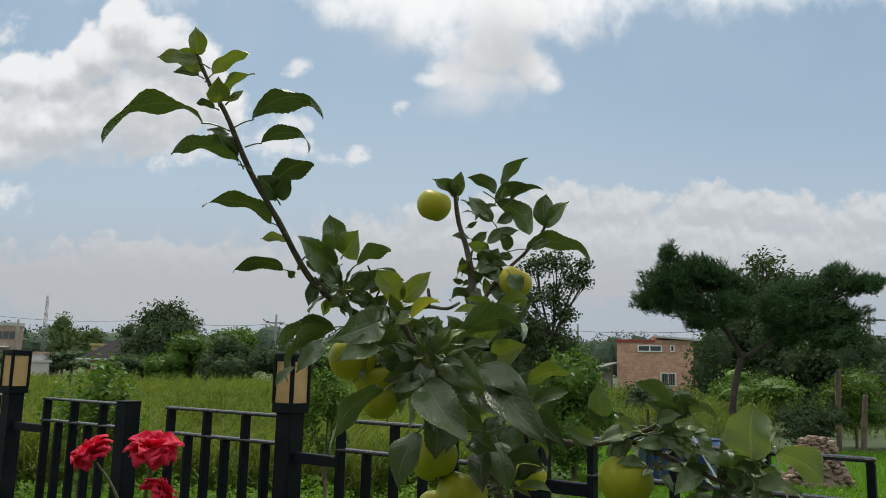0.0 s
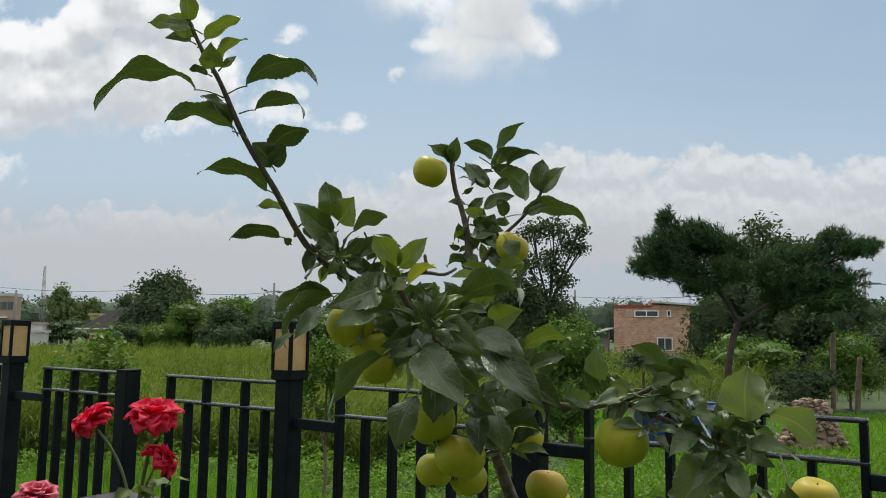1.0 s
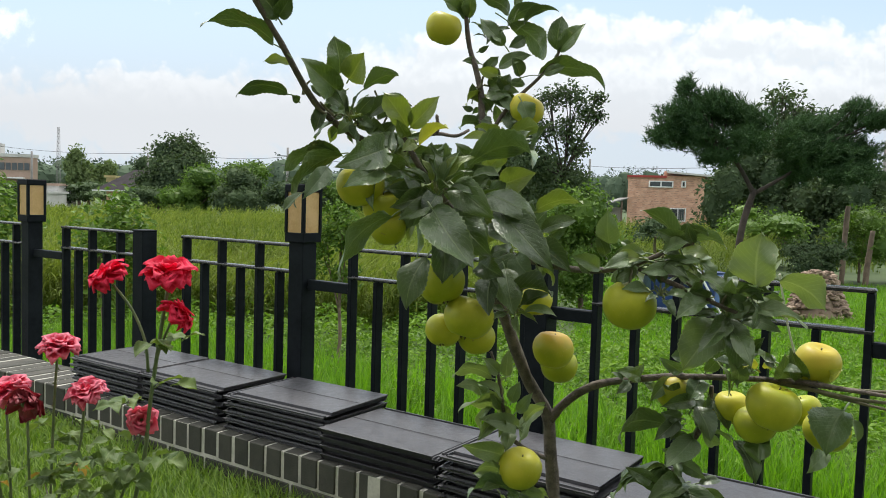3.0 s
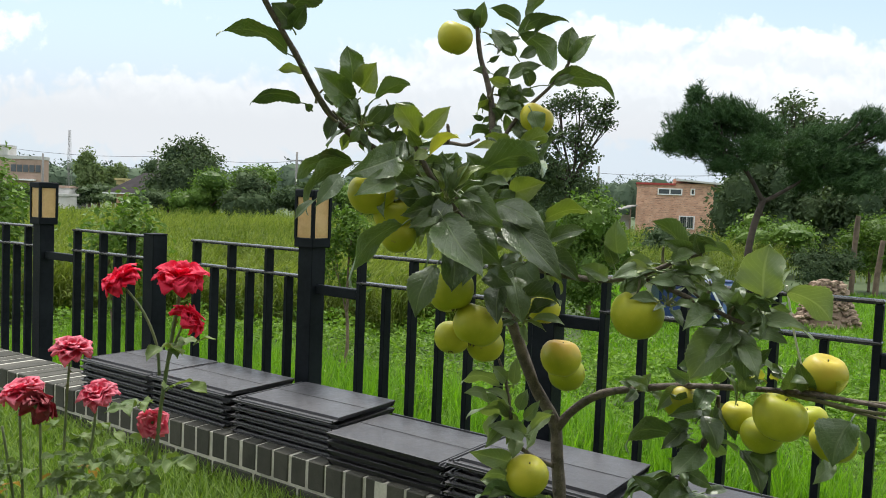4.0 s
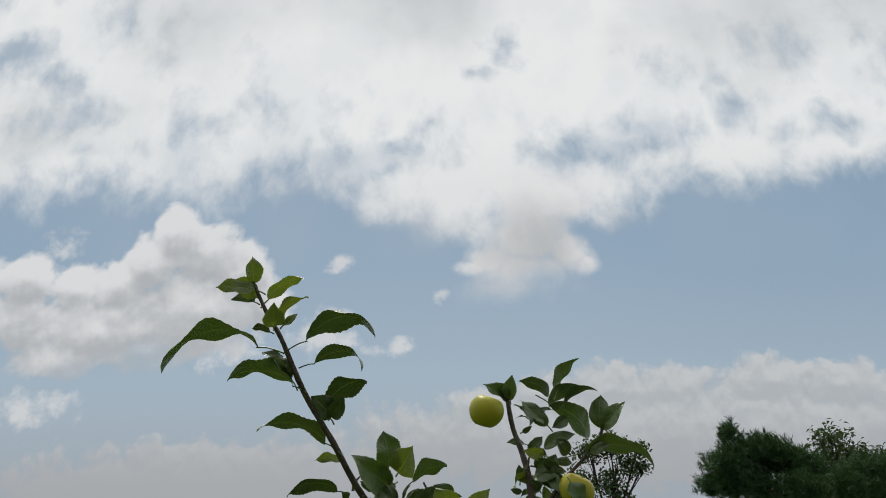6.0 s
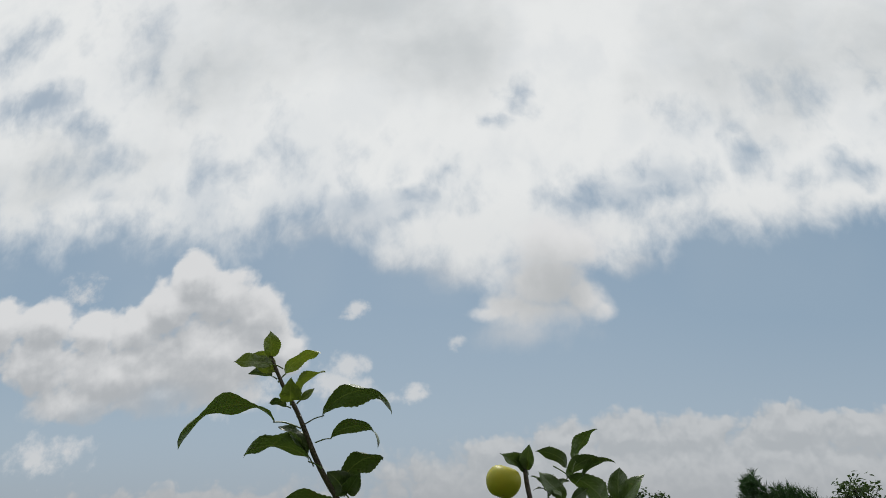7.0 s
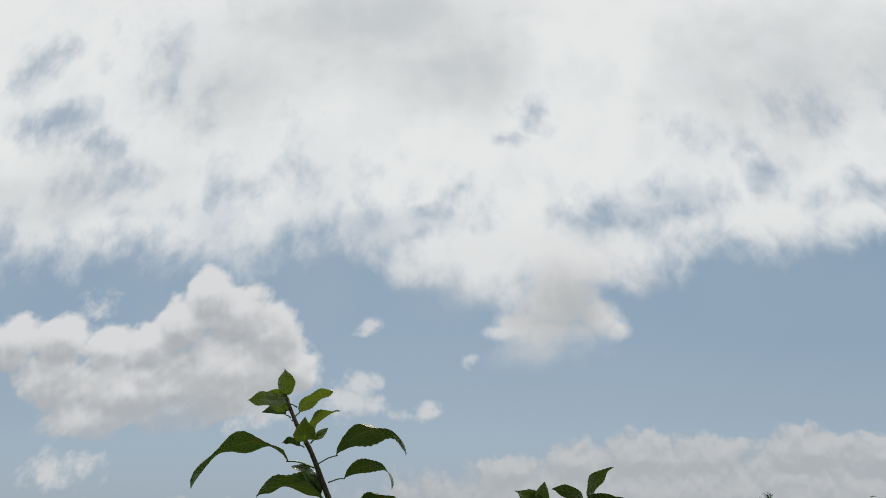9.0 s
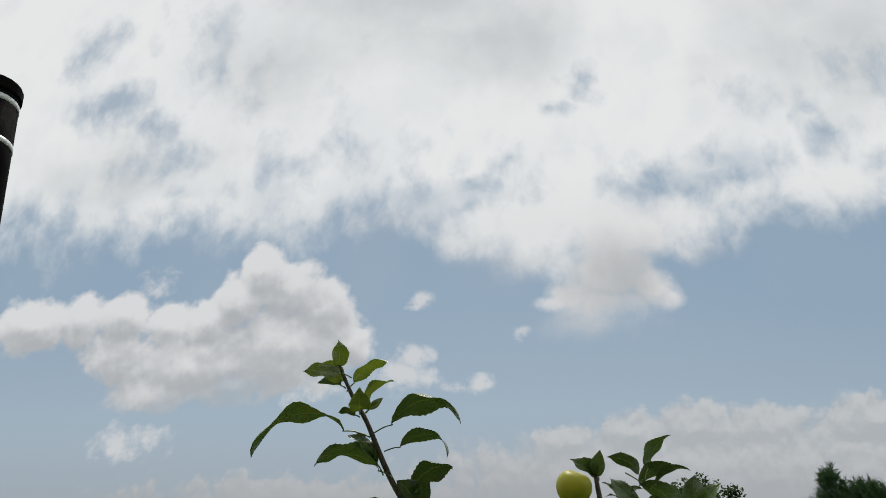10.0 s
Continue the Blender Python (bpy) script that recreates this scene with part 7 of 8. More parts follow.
PETALS = {}
for mat_ in (RED_PETAL, PINK_PETAL, DARK_PETAL):
    PETALS[mat_.name] = [petal_mesh(k) for k in range(4)]
    for me in PETALS[mat_.name]:
        me.materials.append(mat_)
rr = random.Random(23)


def flower(parent, at, width, face, mat_, label):
    """A double rose: tight petals in the heart, wide ones outside, facing along face."""
    size = width * 0.66
    q = Vector(face).to_track_quat("Z", "Y").to_matrix().to_4x4()
    m0 = Matrix.Translation(at) @ q
    hip = bmesh.new()
    bmesh.ops.create_uvsphere(hip, u_segments=8, v_segments=6, radius=size * 0.10)
    for k in range(5):
        g = k * 2 * math.pi / 5
        c, s = math.cos(g), math.sin(g)
        vs = [hip.verts.new(p) for p in ((0.07 * size * c - 0.04 * size * s, 0.07 * size * s + 0.04 * size * c, 0.02 * size), (0.07 * size * c + 0.04 * size * s, 0.07 * size * s - 0.04 * size * c, 0.02 * size), (0.36 * size * c, 0.36 * size * s, -0.10 * size))]
        hip.faces.new(vs)
    fl = part("flower", hip, ROSE_STEM, parent, label, m0 @ Matrix.Translation((0, 0, -0.20 * size)), True)
    layers = ((5, 0.05, 6, 0.44), (7, 0.09, 24, 0.52), (8, 0.12, 44, 0.60), (9, 0.14, 64, 0.66), (9, 0.15, 84, 0.66), (6, 0.13, 106, 0.60))
    for n, off, tilt, ht in layers:
        for k in range(n):
            g = 360 * k / n + rr.uniform(-24, 24) + tilt * 3
            m = m0 @ pose(0, 0, -0.16 * size, 0, 0, g) @ pose(0, off * size, 0, -(tilt + rr.uniform(-17, 17)), 0, rr.uniform(-24, 24)) @ Matrix.Diagonal((size * ht * rr.uniform(0.65, 1.05), size * ht, size * ht * rr.uniform(0.75, 1.25), 1))
            part("petal", PETALS[mat_.name][rr.randrange(4)], mat_, fl, m=m, smooth=True)


def cane(parent, pts, r=0.0030):
    bm = bmesh.new()
    tube(bm, pts, (r, r * 0.75), 7, 0.06, rr)
    for k in range(int(len(pts) * 3)):
        i = rr.randrange(len(pts) - 1)
        p = Vector(pts[i]).lerp(Vector(pts[i + 1]), rr.random())
        d = Vector((rr.uniform(-1, 1), rr.uniform(-1, 1), -0.2)).normalized()
        a = [bm.verts.new(p + d * r * 0.6 + Vector((0, 0, dz))) for dz in (0.0022, -0.0022)]
        bm.faces.new((a[0], a[1], bm.verts.new(p + d * (r + 0.0045) + Vector((0, 0, -0.0015)))))
    return part("stem", bm, ROSE_STEM, parent, smooth=True)


rose_leaf_count = 500


def rose_leaf(parent, at, along, length=0.045, dry=False, leaflets=5):
    """A compound leaf: leaflets in pairs on a rib, one at its end."""
    global rose_leaf_count
    along = Vector(along).normalized()
    side = along.cross(Vector((0, 0, 1))).normalized()
    up = side.cross(along)
    at = Vector(at)
    spots = [(1.5, 0.0)] + [(0.55 + 0.6 * (k // 2), 1 if k % 2 else -1) for k in range(leaflets - 1)]
    for d, sgn in spots:
        rose_leaf_count += 1
        b = at + along * length * d * 0.9
        dirn = (along * (1.0 if sgn == 0 else 0.45) + side * sgn * 0.9 + up * rr.uniform(-0.45, 0.2)).normalized()
        z = (up + Vector((rr.uniform(-0.5, 0.5), rr.uniform(-0.9, 0.1), 0.2)) - dirn * 0).normalized()
        z = (z - dirn * z.dot(dirn)).normalized()
        m = Matrix((dirn.cross(z), dirn, z)).transposed().to_4x4()
        m.translation = b
        L = length * rr.uniform(0.75, 1.1)
        part("leaf", blade_mesh(L, L * 0.62, 0.06, rose_leaf_count, 0.07), ROSE_DRY if dry else ROSE_LEAF, parent, "yellow-brown withered leaf" if dry else "", m=m, smooth=True)


red = thing("rose_bush", (-0.55, 1.375, 0.0), "tall rose stem with red double blooms on the lawn", "rose bush", "roses")
cane(red, [(-0.553, 1.375, -0.01), (-0.55, 1.373, 0.20), (-0.547, 1.371, 0.379), (-0.527, 1.371, 0.485), (-0.513, 1.361, 0.591), (-0.493, 1.351, 0.713), (-0.479, 1.345, 0.79)], 0.0042)
cane(red, [(-0.518, 1.362, 0.64), (-0.524, 1.361, 0.695), (-0.549, 1.366, 0.748), (-0.583, 1.371, 0.788)], 0.0028)
cane(red, [(-0.506, 1.356, 0.645), (-0.490, 1.345, 0.69), (-0.472, 1.338, 0.73)], 0.0025)
flower(red, (-0.601, 1.371, 0.811), 0.070, (-0.55, -0.35, 0.75), RED_PETAL, "full-blown red rose")
flower(red, (-0.476, 1.341, 0.826), 0.088, (0.1, -0.45, 0.9), RED_PETAL, "full-blown red rose")
flower(red, (-0.452, 1.335, 0.753), 0.070, (0.55, 0.35, 0.6), RED_PETAL, "red rose turned away")
for a, d, n in (((-0.524, 1.36, 0.69), (0.6, -0.6, 0.1), 3), ((-0.50, 1.35, 0.70), (0.9, -0.2, 0.1), 3), ((-0.512, 1.36, 0.60), (-0.8, -0.5, -0.2), 5), ((-0.512, 1.36, 0.62), (0.9, -0.4, 0.1), 3),
                ((-0.528, 1.37, 0.485), (0.9, -0.4, 0.1), 5), ((-0.528, 1.37, 0.47), (-0.8, -0.5, -0.1), 5), ((-0.545, 1.37, 0.39), (0.9, -0.3, -0.1), 5)):
    rose_leaf(red, a, d, 0.042, leaflets=n)

pink = thing("rose_bush", (-0.72, 1.38, 0.0), "rose bush with faded pink blooms and withering lower leaves", "rose bush", "roses")
for pts in ([(-0.72, 1.39, -0.01), (-0.716, 1.40, 0.2), (-0.715, 1.411, 0.355), (-0.708, 1.411, 0.548), (-0.702, 1.411, 0.645)],
            [(-0.73, 1.38, -0.01), (-0.75, 1.375, 0.2), (-0.761, 1.371, 0.369), (-0.771, 1.371, 0.566)],
            [(-0.71, 1.37, -0.01), (-0.715, 1.36, 0.2), (-0.718, 1.351, 0.381), (-0.723, 1.351, 0.558)],
            [(-0.71, 1.39, -0.01), (-0.705, 1.40, 0.22), (-0.699, 1.411, 0.39), (-0.663, 1.411, 0.477), (-0.652, 1.411, 0.565)],
            [(-0.74, 1.37, -0.01), (-0.765, 1.37, 0.2), (-0.776, 1.371, 0.37), (-0.802, 1.371, 0.534)],
            [(-0.69, 1.38, -0.01), (-0.63, 1.375, 0.25), (-0.565, 1.372, 0.42), (-0.533, 1.371, 0.53)]):
    cane(pink, pts, 0.0030)
flower(pink, (-0.697, 1.411, 0.677), 0.072, (0.1, -0.35, 0.95), PINK_PETAL, "faded pink rose")
flower(pink, (-0.652, 1.411, 0.594), 0.070, (-0.1, -0.5, 0.85), PINK_PETAL, "faded pink rose")
flower(pink, (-0.770, 1.371, 0.606), 0.074, (-0.2, -0.3, 0.95), PINK_PETAL, "faded pink rose")
flower(pink, (-0.721, 1.345, 0.587), 0.070, (0.1, 0.6, 0.4), DARK_PETAL, "darkened crimson rose turned away")
flower(pink, (-0.533, 1.371, 0.553), 0.060, (0.2, -0.7, 0.3), PINK_PETAL, "drooping pink rose")
for k in range(46):
    z = rr.uniform(0.22, 0.53)
    a = rr.uniform(0, 2 * math.pi)
    c = Vector((-0.715, 1.39, z)) + Vector((math.cos(a) * rr.uniform(0.02, 0.13), math.sin(a) * rr.uniform(0.02, 0.10), 0))
    rose_leaf(pink, c, (math.cos(a), math.sin(a), rr.uniform(-0.5, 0.3)), rr.uniform(0.026, 0.038), dry=(z < 0.42 and rr.random() < 0.55), leaflets=rr.choice((3, 3, 5)))
for a, d in (((-0.60, 1.37, 0.50), (0.9, -0.3, -0.1)), ((-0.60, 1.37, 0.48), (-0.5, -0.6, 0.1)), ((-0.57, 1.37, 0.45), (0.8, -0.5, 0.0)), ((-0.63, 1.38, 0.42), (0.7, -0.5, 0.1))):
    rose_leaf(pink, a, d, 0.036)

# dry leaves and bare twigs low in the bush
for k in range(16):
    a = rr.uniform(0, 2 * math.pi)
    c = Vector((-0.70 + math.cos(a) * rr.uniform(0.02, 0.13), 1.38 + math.sin(a) * 0.08, rr.uniform(0.24, 0.46)))
    rose_leaf(pink, c, (math.cos(a), math.sin(a), rr.uniform(-1.2, -0.2)), rr.uniform(0.022, 0.034), dry=rr.random() < 0.75, leaflets=3)
for k in range(10):
    a = rr.uniform(0, 2 * math.pi)
    c = Vector((-0.71, 1.38, rr.uniform(0.10, 0.30)))
    e_ = c + Vector((math.cos(a) * 0.12, math.sin(a) * 0.08, rr.uniform(0.06, 0.16)))
    part("twig", tube(bmesh.new(), [c, c.lerp(e_, 0.5) + Vector((0.01, 0, 0.012)), e_], (0.0018, 0.0011), 5), BARK, pink, "bare brown twig")

# ---- banded pole beside the terrace ----
pole = thing("banded_pole", (-1.56, 1.50, 0.0), "slim black round pole with two white bands and a domed cap", "pole")
PM = Matrix.Translation((-1.496, 1.47, 2.252)) @ pose(0, 0, 0, 0, -6.6, 0)
bm = bmesh.new()
tube(bm, [(0, 0, -2.30), (0, 0, -1.2), (0, 0, 0.012)], (0.072, 0.072), 24)
part("shaft", bm, BLACK_POLE, pole, m=PM, smooth=True)
bm = bmesh.new()
tube(bm, [(0, 0, 0.008), (0, 0, 0.02), (0, 0, 0.035)], (0.077, 0.077), 24)
bmesh.ops.create_uvsphere(bm, u_segments=24, v_segments=10, radius=0.078, matrix=Matrix.Translation((0, 0, 0.035)) @ Matrix.Diagonal((1, 1, 0.32, 1)))
part("cap", bm, BLACK_POLE, pole, "domed black cap", PM, True)
for z in (-0.018, -0.142):
    bm = bmesh.new()
    tube(bm, [(0, 0, z - 0.008), (0, 0, z + 0.008)], (0.0735, 0.0735), 24)
    part("band", bm, BAND, pole, "white reflective band", PM, True)

# ---- plants ----
def plant(name, at, heaps, n, size, mat_, label, category, seed, trunk=None, limbs=4, bark=WOOD, group="", up=0.4, shell=0.5, core=0.0):
    """A shrub or tree: tapering trunk, limbs into each heap, and a crown of many small leaves."""
    rng = np.random.default_rng(seed)
    rg = random.Random(seed)
    p = thing(name, at, label, category, group)
    if trunk:
        r, fork = trunk
        bm = bmesh.new()
        top = Vector((at[0] + rg.uniform(-0.05, 0.05) * fork, at[1], at[2] + fork))
        tube(bm, [at, Vector(at).lerp(top, 0.5) + Vector((rg.uniform(-0.05, 0.05) * fork, 0, 0)), top], (r, r * 0.7), 9, 0.08, rg)
        part("trunk", bm, bark, p, smooth=True)
        lb = bmesh.new()
        for h in rg.sample(heaps, min(limbs, len(heaps))):
            c = Vector(h[:3])
            mid = top.lerp(c, 0.5) + Vector((rg.uniform(-0.2, 0.2) * h[3], rg.uniform(-0.2, 0.2) * h[4], 0.1 * h[5]))
            tube(lb, [top - Vector((0, 0, 0.1 * fork)), mid, c + Vector((0, 0, h[5] * 0.5))], (r * 0.5, r * 0.12), 6, 0.1, rg)
            for q in range(3):
                e = c + Vector((rg.uniform(-0.9, 0.9) * h[3], rg.uniform(-0.9, 0.9) * h[4], rg.uniform(-0.2, 0.9) * h[5]))
                tube(lb, [mid, mid.lerp(e, 0.5) + Vector((0, 0, 0.1 * h[5])), e], (r * 0.22, r * 0.06), 5, 0.1, rg)
        part("branchwork", lb, bark, p, smooth=True, kind="stuff")
    pts = in_heaps(heaps, n, rng, shell)
    part("crown", leaf_cloud("crown", pts, size, rng, up, np.array(heaps)[:, :3].mean(0)), mat_, p)
    if core:
        part("inner_foliage", lumps(heaps, core, seed), mat_, p, "dark inner mass of the crown")
    return p


def lumps(heaps, scale, seed, rough=0.45):
    """Knobbly, overlapping masses inside the heaps, which close the crown."""
    bm = bmesh.new()
    for k, h in enumerate(heaps):
        g = bmesh.ops.create_icosphere(bm, subdivisions=2, radius=1.0)
        for v_ in g["verts"]:
            d = v_.co.normalized()
            r = scale * (1 + rough * noise.noise(d * 2.3 + Vector((k * 3.1, seed, 0))))
            v_.co = Vector((h[0] + d.x * r * h[3], h[1] + d.y * r * h[4], h[2] + d.z * r * h[5]))
    return mesh_of(bm, "inner_foliage")


def rand_heaps(cx, cy, cz, rx, ry, rz, k, seed, small=0.42):
    rg = random.Random(seed)
    out_ = []
    for i in range(k):
        a, b = rg.uniform(0, 2 * math.pi), rg.uniform(-0.75, 1.0)
        c = math.sqrt(max(0, 1 - b * b)) * rg.uniform(0.35, 0.8)
        s = small * rg.uniform(0.7, 1.25)
        out_.append((cx + rx * c * math.cos(a), cy + ry * c * math.sin(a), cz + rz * b * 0.72, rx * s, ry * s, rz * s))
    return out_


G = GROUND
# shrubs just behind the fence
plant("shrub", (-3.55, 8.0, G), rand_heaps(-3.5, 8.0, 0.36, 0.46, 0.46, 0.66, 16, 1), 1500, 0.075, SHRUB, "leafy green shrub in the weeds behind the fence", "shrub", 1, (0.03, 0.7), up=0.8)
plant("shrub", (-1.12, 7.6, G), rand_heaps(-1.12, 7.6, 0.42, 0.32, 0.32, 0.50, 10, 2), 2600, 0.045, SHRUB, "small rounded shrub with a thin stem behind the fence", "shrub", 2, (0.02, 0.8), up=0.5)
plant("shrub", (2.15, 13.0, G), rand_heaps(2.15, 13.0, 0.25, 0.75, 0.7, 0.95, 18, 3), 6500, 0.075, SHRUB, "dense round evergreen shrub in the field", "shrub", 3, (0.05, 0.8), up=0.5, core=0.65)
plant("shrub", (-6.1, 9.6, G), rand_heaps(-6.1, 9.6, 0.55, 0.75, 0.7, 1.15, 14, 4), 3400, 0.085, SHRUB, "tall leafy shrub beyond the fence", "shrub", 4, (0.04, 0.9), up=0.6)
for k, (x, y, z, r, h, n, sz) in enumerate(((8.7, 19, -0.15, 0.75, 0.6, 3400, 0.085), (10.8, 21, 0.35, 1.0, 0.9, 4600, 0.085), (6.4, 24, -0.1, 1.2, 0.8, 3000, 0.10), (4.6, 30, 0.1, 1.6, 1.0, 3400, 0.12), (12.6, 22, 0.4, 1.2, 1.1, 4000, 0.09), (10.2, 26, 0.2, 1.8, 1.1, 3400, 0.11))):
    plant("shrub", (x, y, G), rand_heaps(x, y, z, r, r, h, 12, 20 + k), n, sz, SHRUB if k % 2 else FAR_LEAF, "unkempt green shrub at the edge of the field", "shrub", 20 + k, (0.04, 0.7), up=0.5, core=0.6)

# ---- pine ----
def pine(at, pads, n_tuft, seed):
    rng = np.random.default_rng(seed)
    rg = random.Random(seed)
    p = thing("pine_tree", at, "spreading dark-green pine with a forked bare trunk", "pine tree")
    x, y, z = at
    bm = bmesh.new()
    fork = Vector((x + 0.30, y, z + 2.35))
    tube(bm, [at, (x - 0.02, y, z + 0.9), (x + 0.10, y, z + 1.7), fork], (0.10, 0.075), 10, 0.08, rg)
    part("trunk", bm, PINE_BARK, p, smooth=True)
    bm = bmesh.new()
    tube(bm, [fork - Vector((0, 0, 0.15)), fork + Vector((-0.45, 0, 0.6)), fork + Vector((-1.0, 0.1, 1.3)), fork + Vector((-1.4, 0, 1.9))], (0.065, 0.025), 8, 0.1, rg)
    part("limb", bm, PINE_BARK, p, smooth=True)
    bm = bmesh.new()
    tube(bm, [fork - Vector((0, 0, 0.1)), fork + Vector((0.5, -0.1, 0.22)), fork + Vector((0.95, -0.1, 0.55)), fork + Vector((1.7, 0, 1.3))], (0.055, 0.025), 8, 0.1, rg)
    part("limb", bm, PINE_BARK, p, smooth=True)
    bm = bmesh.new()
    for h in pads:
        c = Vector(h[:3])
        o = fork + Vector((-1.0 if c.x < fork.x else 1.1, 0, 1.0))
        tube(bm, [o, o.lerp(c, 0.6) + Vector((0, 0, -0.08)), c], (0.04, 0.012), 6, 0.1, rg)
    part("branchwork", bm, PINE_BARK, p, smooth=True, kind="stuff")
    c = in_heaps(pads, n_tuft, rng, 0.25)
    d = rng.normal(size=(n_tuft, 3)) * 0.55
    d[:, 2] += 0.75
    mid = np.array(pads)[:, :3].mean(0)
    d += 0.7 * (c - mid) / np.linalg.norm(c - mid, axis=1)[:, None]
    d /= np.linalg.norm(d, axis=1)[:, None]
    k = 13
    C = np.repeat(c, k, 0)
    N_ = len(C)
    nd = np.repeat(d, k, 0) + rng.normal(size=(N_, 3)) * 0.48
    nd /= np.linalg.norm(nd, axis=1)[:, None]
    L = rng.uniform(0.09, 0.20, N_)[:, None]
    C = C + np.repeat(d, k, 0) * rng.uniform(-0.12, 0.06, N_)[:, None]
    a = np.cross(nd, rng.normal(size=(N_, 3)))
    a /= np.linalg.norm(a, axis=1)[:, None]
    V = np.stack([C - a * 0.008, C + a * 0.008, C + nd * L], 1).reshape(-1, 3)
    i = np.arange(N_) * 3
    part("needles", quick_mesh("needles", V, np.stack([i, i + 1, i + 2], 1)), NEEDLE, p)


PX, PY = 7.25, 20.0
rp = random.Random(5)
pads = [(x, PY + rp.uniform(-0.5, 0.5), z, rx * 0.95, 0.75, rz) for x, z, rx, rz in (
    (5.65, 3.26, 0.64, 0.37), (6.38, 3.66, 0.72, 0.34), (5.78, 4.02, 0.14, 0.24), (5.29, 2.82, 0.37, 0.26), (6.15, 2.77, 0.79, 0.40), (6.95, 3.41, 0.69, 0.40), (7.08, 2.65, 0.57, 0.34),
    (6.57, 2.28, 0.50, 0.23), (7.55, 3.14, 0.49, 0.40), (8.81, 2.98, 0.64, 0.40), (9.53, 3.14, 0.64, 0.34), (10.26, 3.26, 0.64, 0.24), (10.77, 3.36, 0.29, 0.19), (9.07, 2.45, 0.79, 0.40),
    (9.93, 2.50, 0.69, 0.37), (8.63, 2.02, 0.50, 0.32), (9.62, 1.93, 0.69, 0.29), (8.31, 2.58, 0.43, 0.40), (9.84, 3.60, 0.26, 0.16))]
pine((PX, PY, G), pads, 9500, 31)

# ---- broad-leaved trees of the middle distance ----
plant("locust_tree", (4.7, 34, G), [(4.5 + a, 34 + b, G + c, r, r, r * 0.8) for a, b, c, r in ((0.3, 0, 6.5, 0.75), (1.1, 0, 5.7, 0.7), (-0.6, 0.3, 6.3, 0.7), (-1.1, 0, 5.0, 0.8), (0.2, 0, 5.0, 0.8), (1.55, 0.2, 6.4, 0.45), (0.7, 0, 4.2, 0.6), (-0.8, 0, 3.6, 1.0), (-1.6, 0.3, 4.3, 0.7), (0.5, 0, 3.0, 0.9), (1.6, 0, 5.6, 0.35), (-1.5, 0, 3.2, 0.9), (-0.3, 0, 2.4, 1.1))],
      9000, 0.155, FAR_LEAF, "tall airy tree with thin open branches", "tree", 41, (0.13, 3.4), 11, PINE_BARK, shell=0.2)
plant("locust_tree", (15.8, 38, G), rand_heaps(15.8, 38, 4.0, 2.6, 2.0, 2.7, 18, 42), 7000, 0.22, FAR_LEAF, "broad green tree behind the pine", "tree", 42, (0.2, 3.0), 8, PINE_BARK, shell=0.3)
for k, (x, y, z, r, h, n) in enumerate(((12.9, 34, 1.5, 2.0, 2.9, 7500), (16.5, 33, 1.1, 2.8, 2.3, 7500), (20.5, 36, 1.0, 2.6, 1.9, 5000), (2.6, 38, 1.6, 2.6, 2.4, 4800), (6.0, 42, 0.8, 2.2, 1.6, 3800), (0.2, 44, 0.7, 2.6, 1.6, 4000))):
    plant("tree", (x, y, G), rand_heaps(x, y, z, r, r * 0.8, h, 14, 60 + k), int(n * 1.5), 0.19, FAR_LEAF, "dark bushy tree at the edge of the field", "tree", 60 + k, (0.14, 1.2), 6, core=0.72)
plant("tree", (-21.6, 60, G), rand_heaps(-21.6, 60, 2.2, 3.3, 2.6, 3.1, 26, 70), 13000, 0.25, FAR_LEAF, "round dark tree beside a house", "tree", 70, (0.25, 2.4), 10, PINE_BARK, shell=0.35, core=0.5)
for k, (x, y, z, r, h, n) in enumerate(((-17.8, 55, 0.9, 2.7, 1.7, 4000), (-14.2, 54, 0.9, 2.5, 1.8, 4000), (-10.6, 54, 0.8, 2.5, 1.5, 3800), (-7.2, 55, 0.9, 2.4, 1.6, 3800), (-3.8, 56, 1.0, 2.5, 1.7, 3800), (-21.5, 57, 0.3, 2.6, 1.3, 3200), (-16.0, 60, 2.0, 2.4, 1.6, 3000))):
    plant("tree", (x, y, G), rand_heaps(x, y, z, r, r * 0.8, h, 14, 80 + k), int(n * 1.7), 0.21, FAR_LEAF if k % 3 else SHRUB, "bushy green tree in a hedge line", "tree", 80 + k, (0.14, 1.0), 6, core=0.75)
for k, (x, y, z, r, h, n, mt) in enumerate(((-45.4, 95, 2.8, 1.9, 3.0, 3400, FAR_GREEN), (-42.4, 95, 2.3, 1.7, 2.6, 2800, FAR_GREEN), (-43.0, 110, 3.6, 2.2, 2.6, 2000, FAR_LEAF), (-36.5, 110, 3.2, 2.2, 2.3, 2000, FAR_LEAF), (-56.5, 120, 2.0, 2.4, 1.8, 1800, FAR_LEAF), (-41, 88, 0.6, 4.0, 1.2, 2600, FAR_LEAF), (-52, 90, 0.4, 4.0, 1.2, 2600, FAR_LEAF))):
    plant("tree", (x, y, G), rand_heaps(x, y, z, r, r, h, 12, 100 + k), int(n * 1.6), 0.32, mt, "hazy green tree among the far village houses", "tree", 100 + k, (0.2, 1.5), 5, core=0.72)

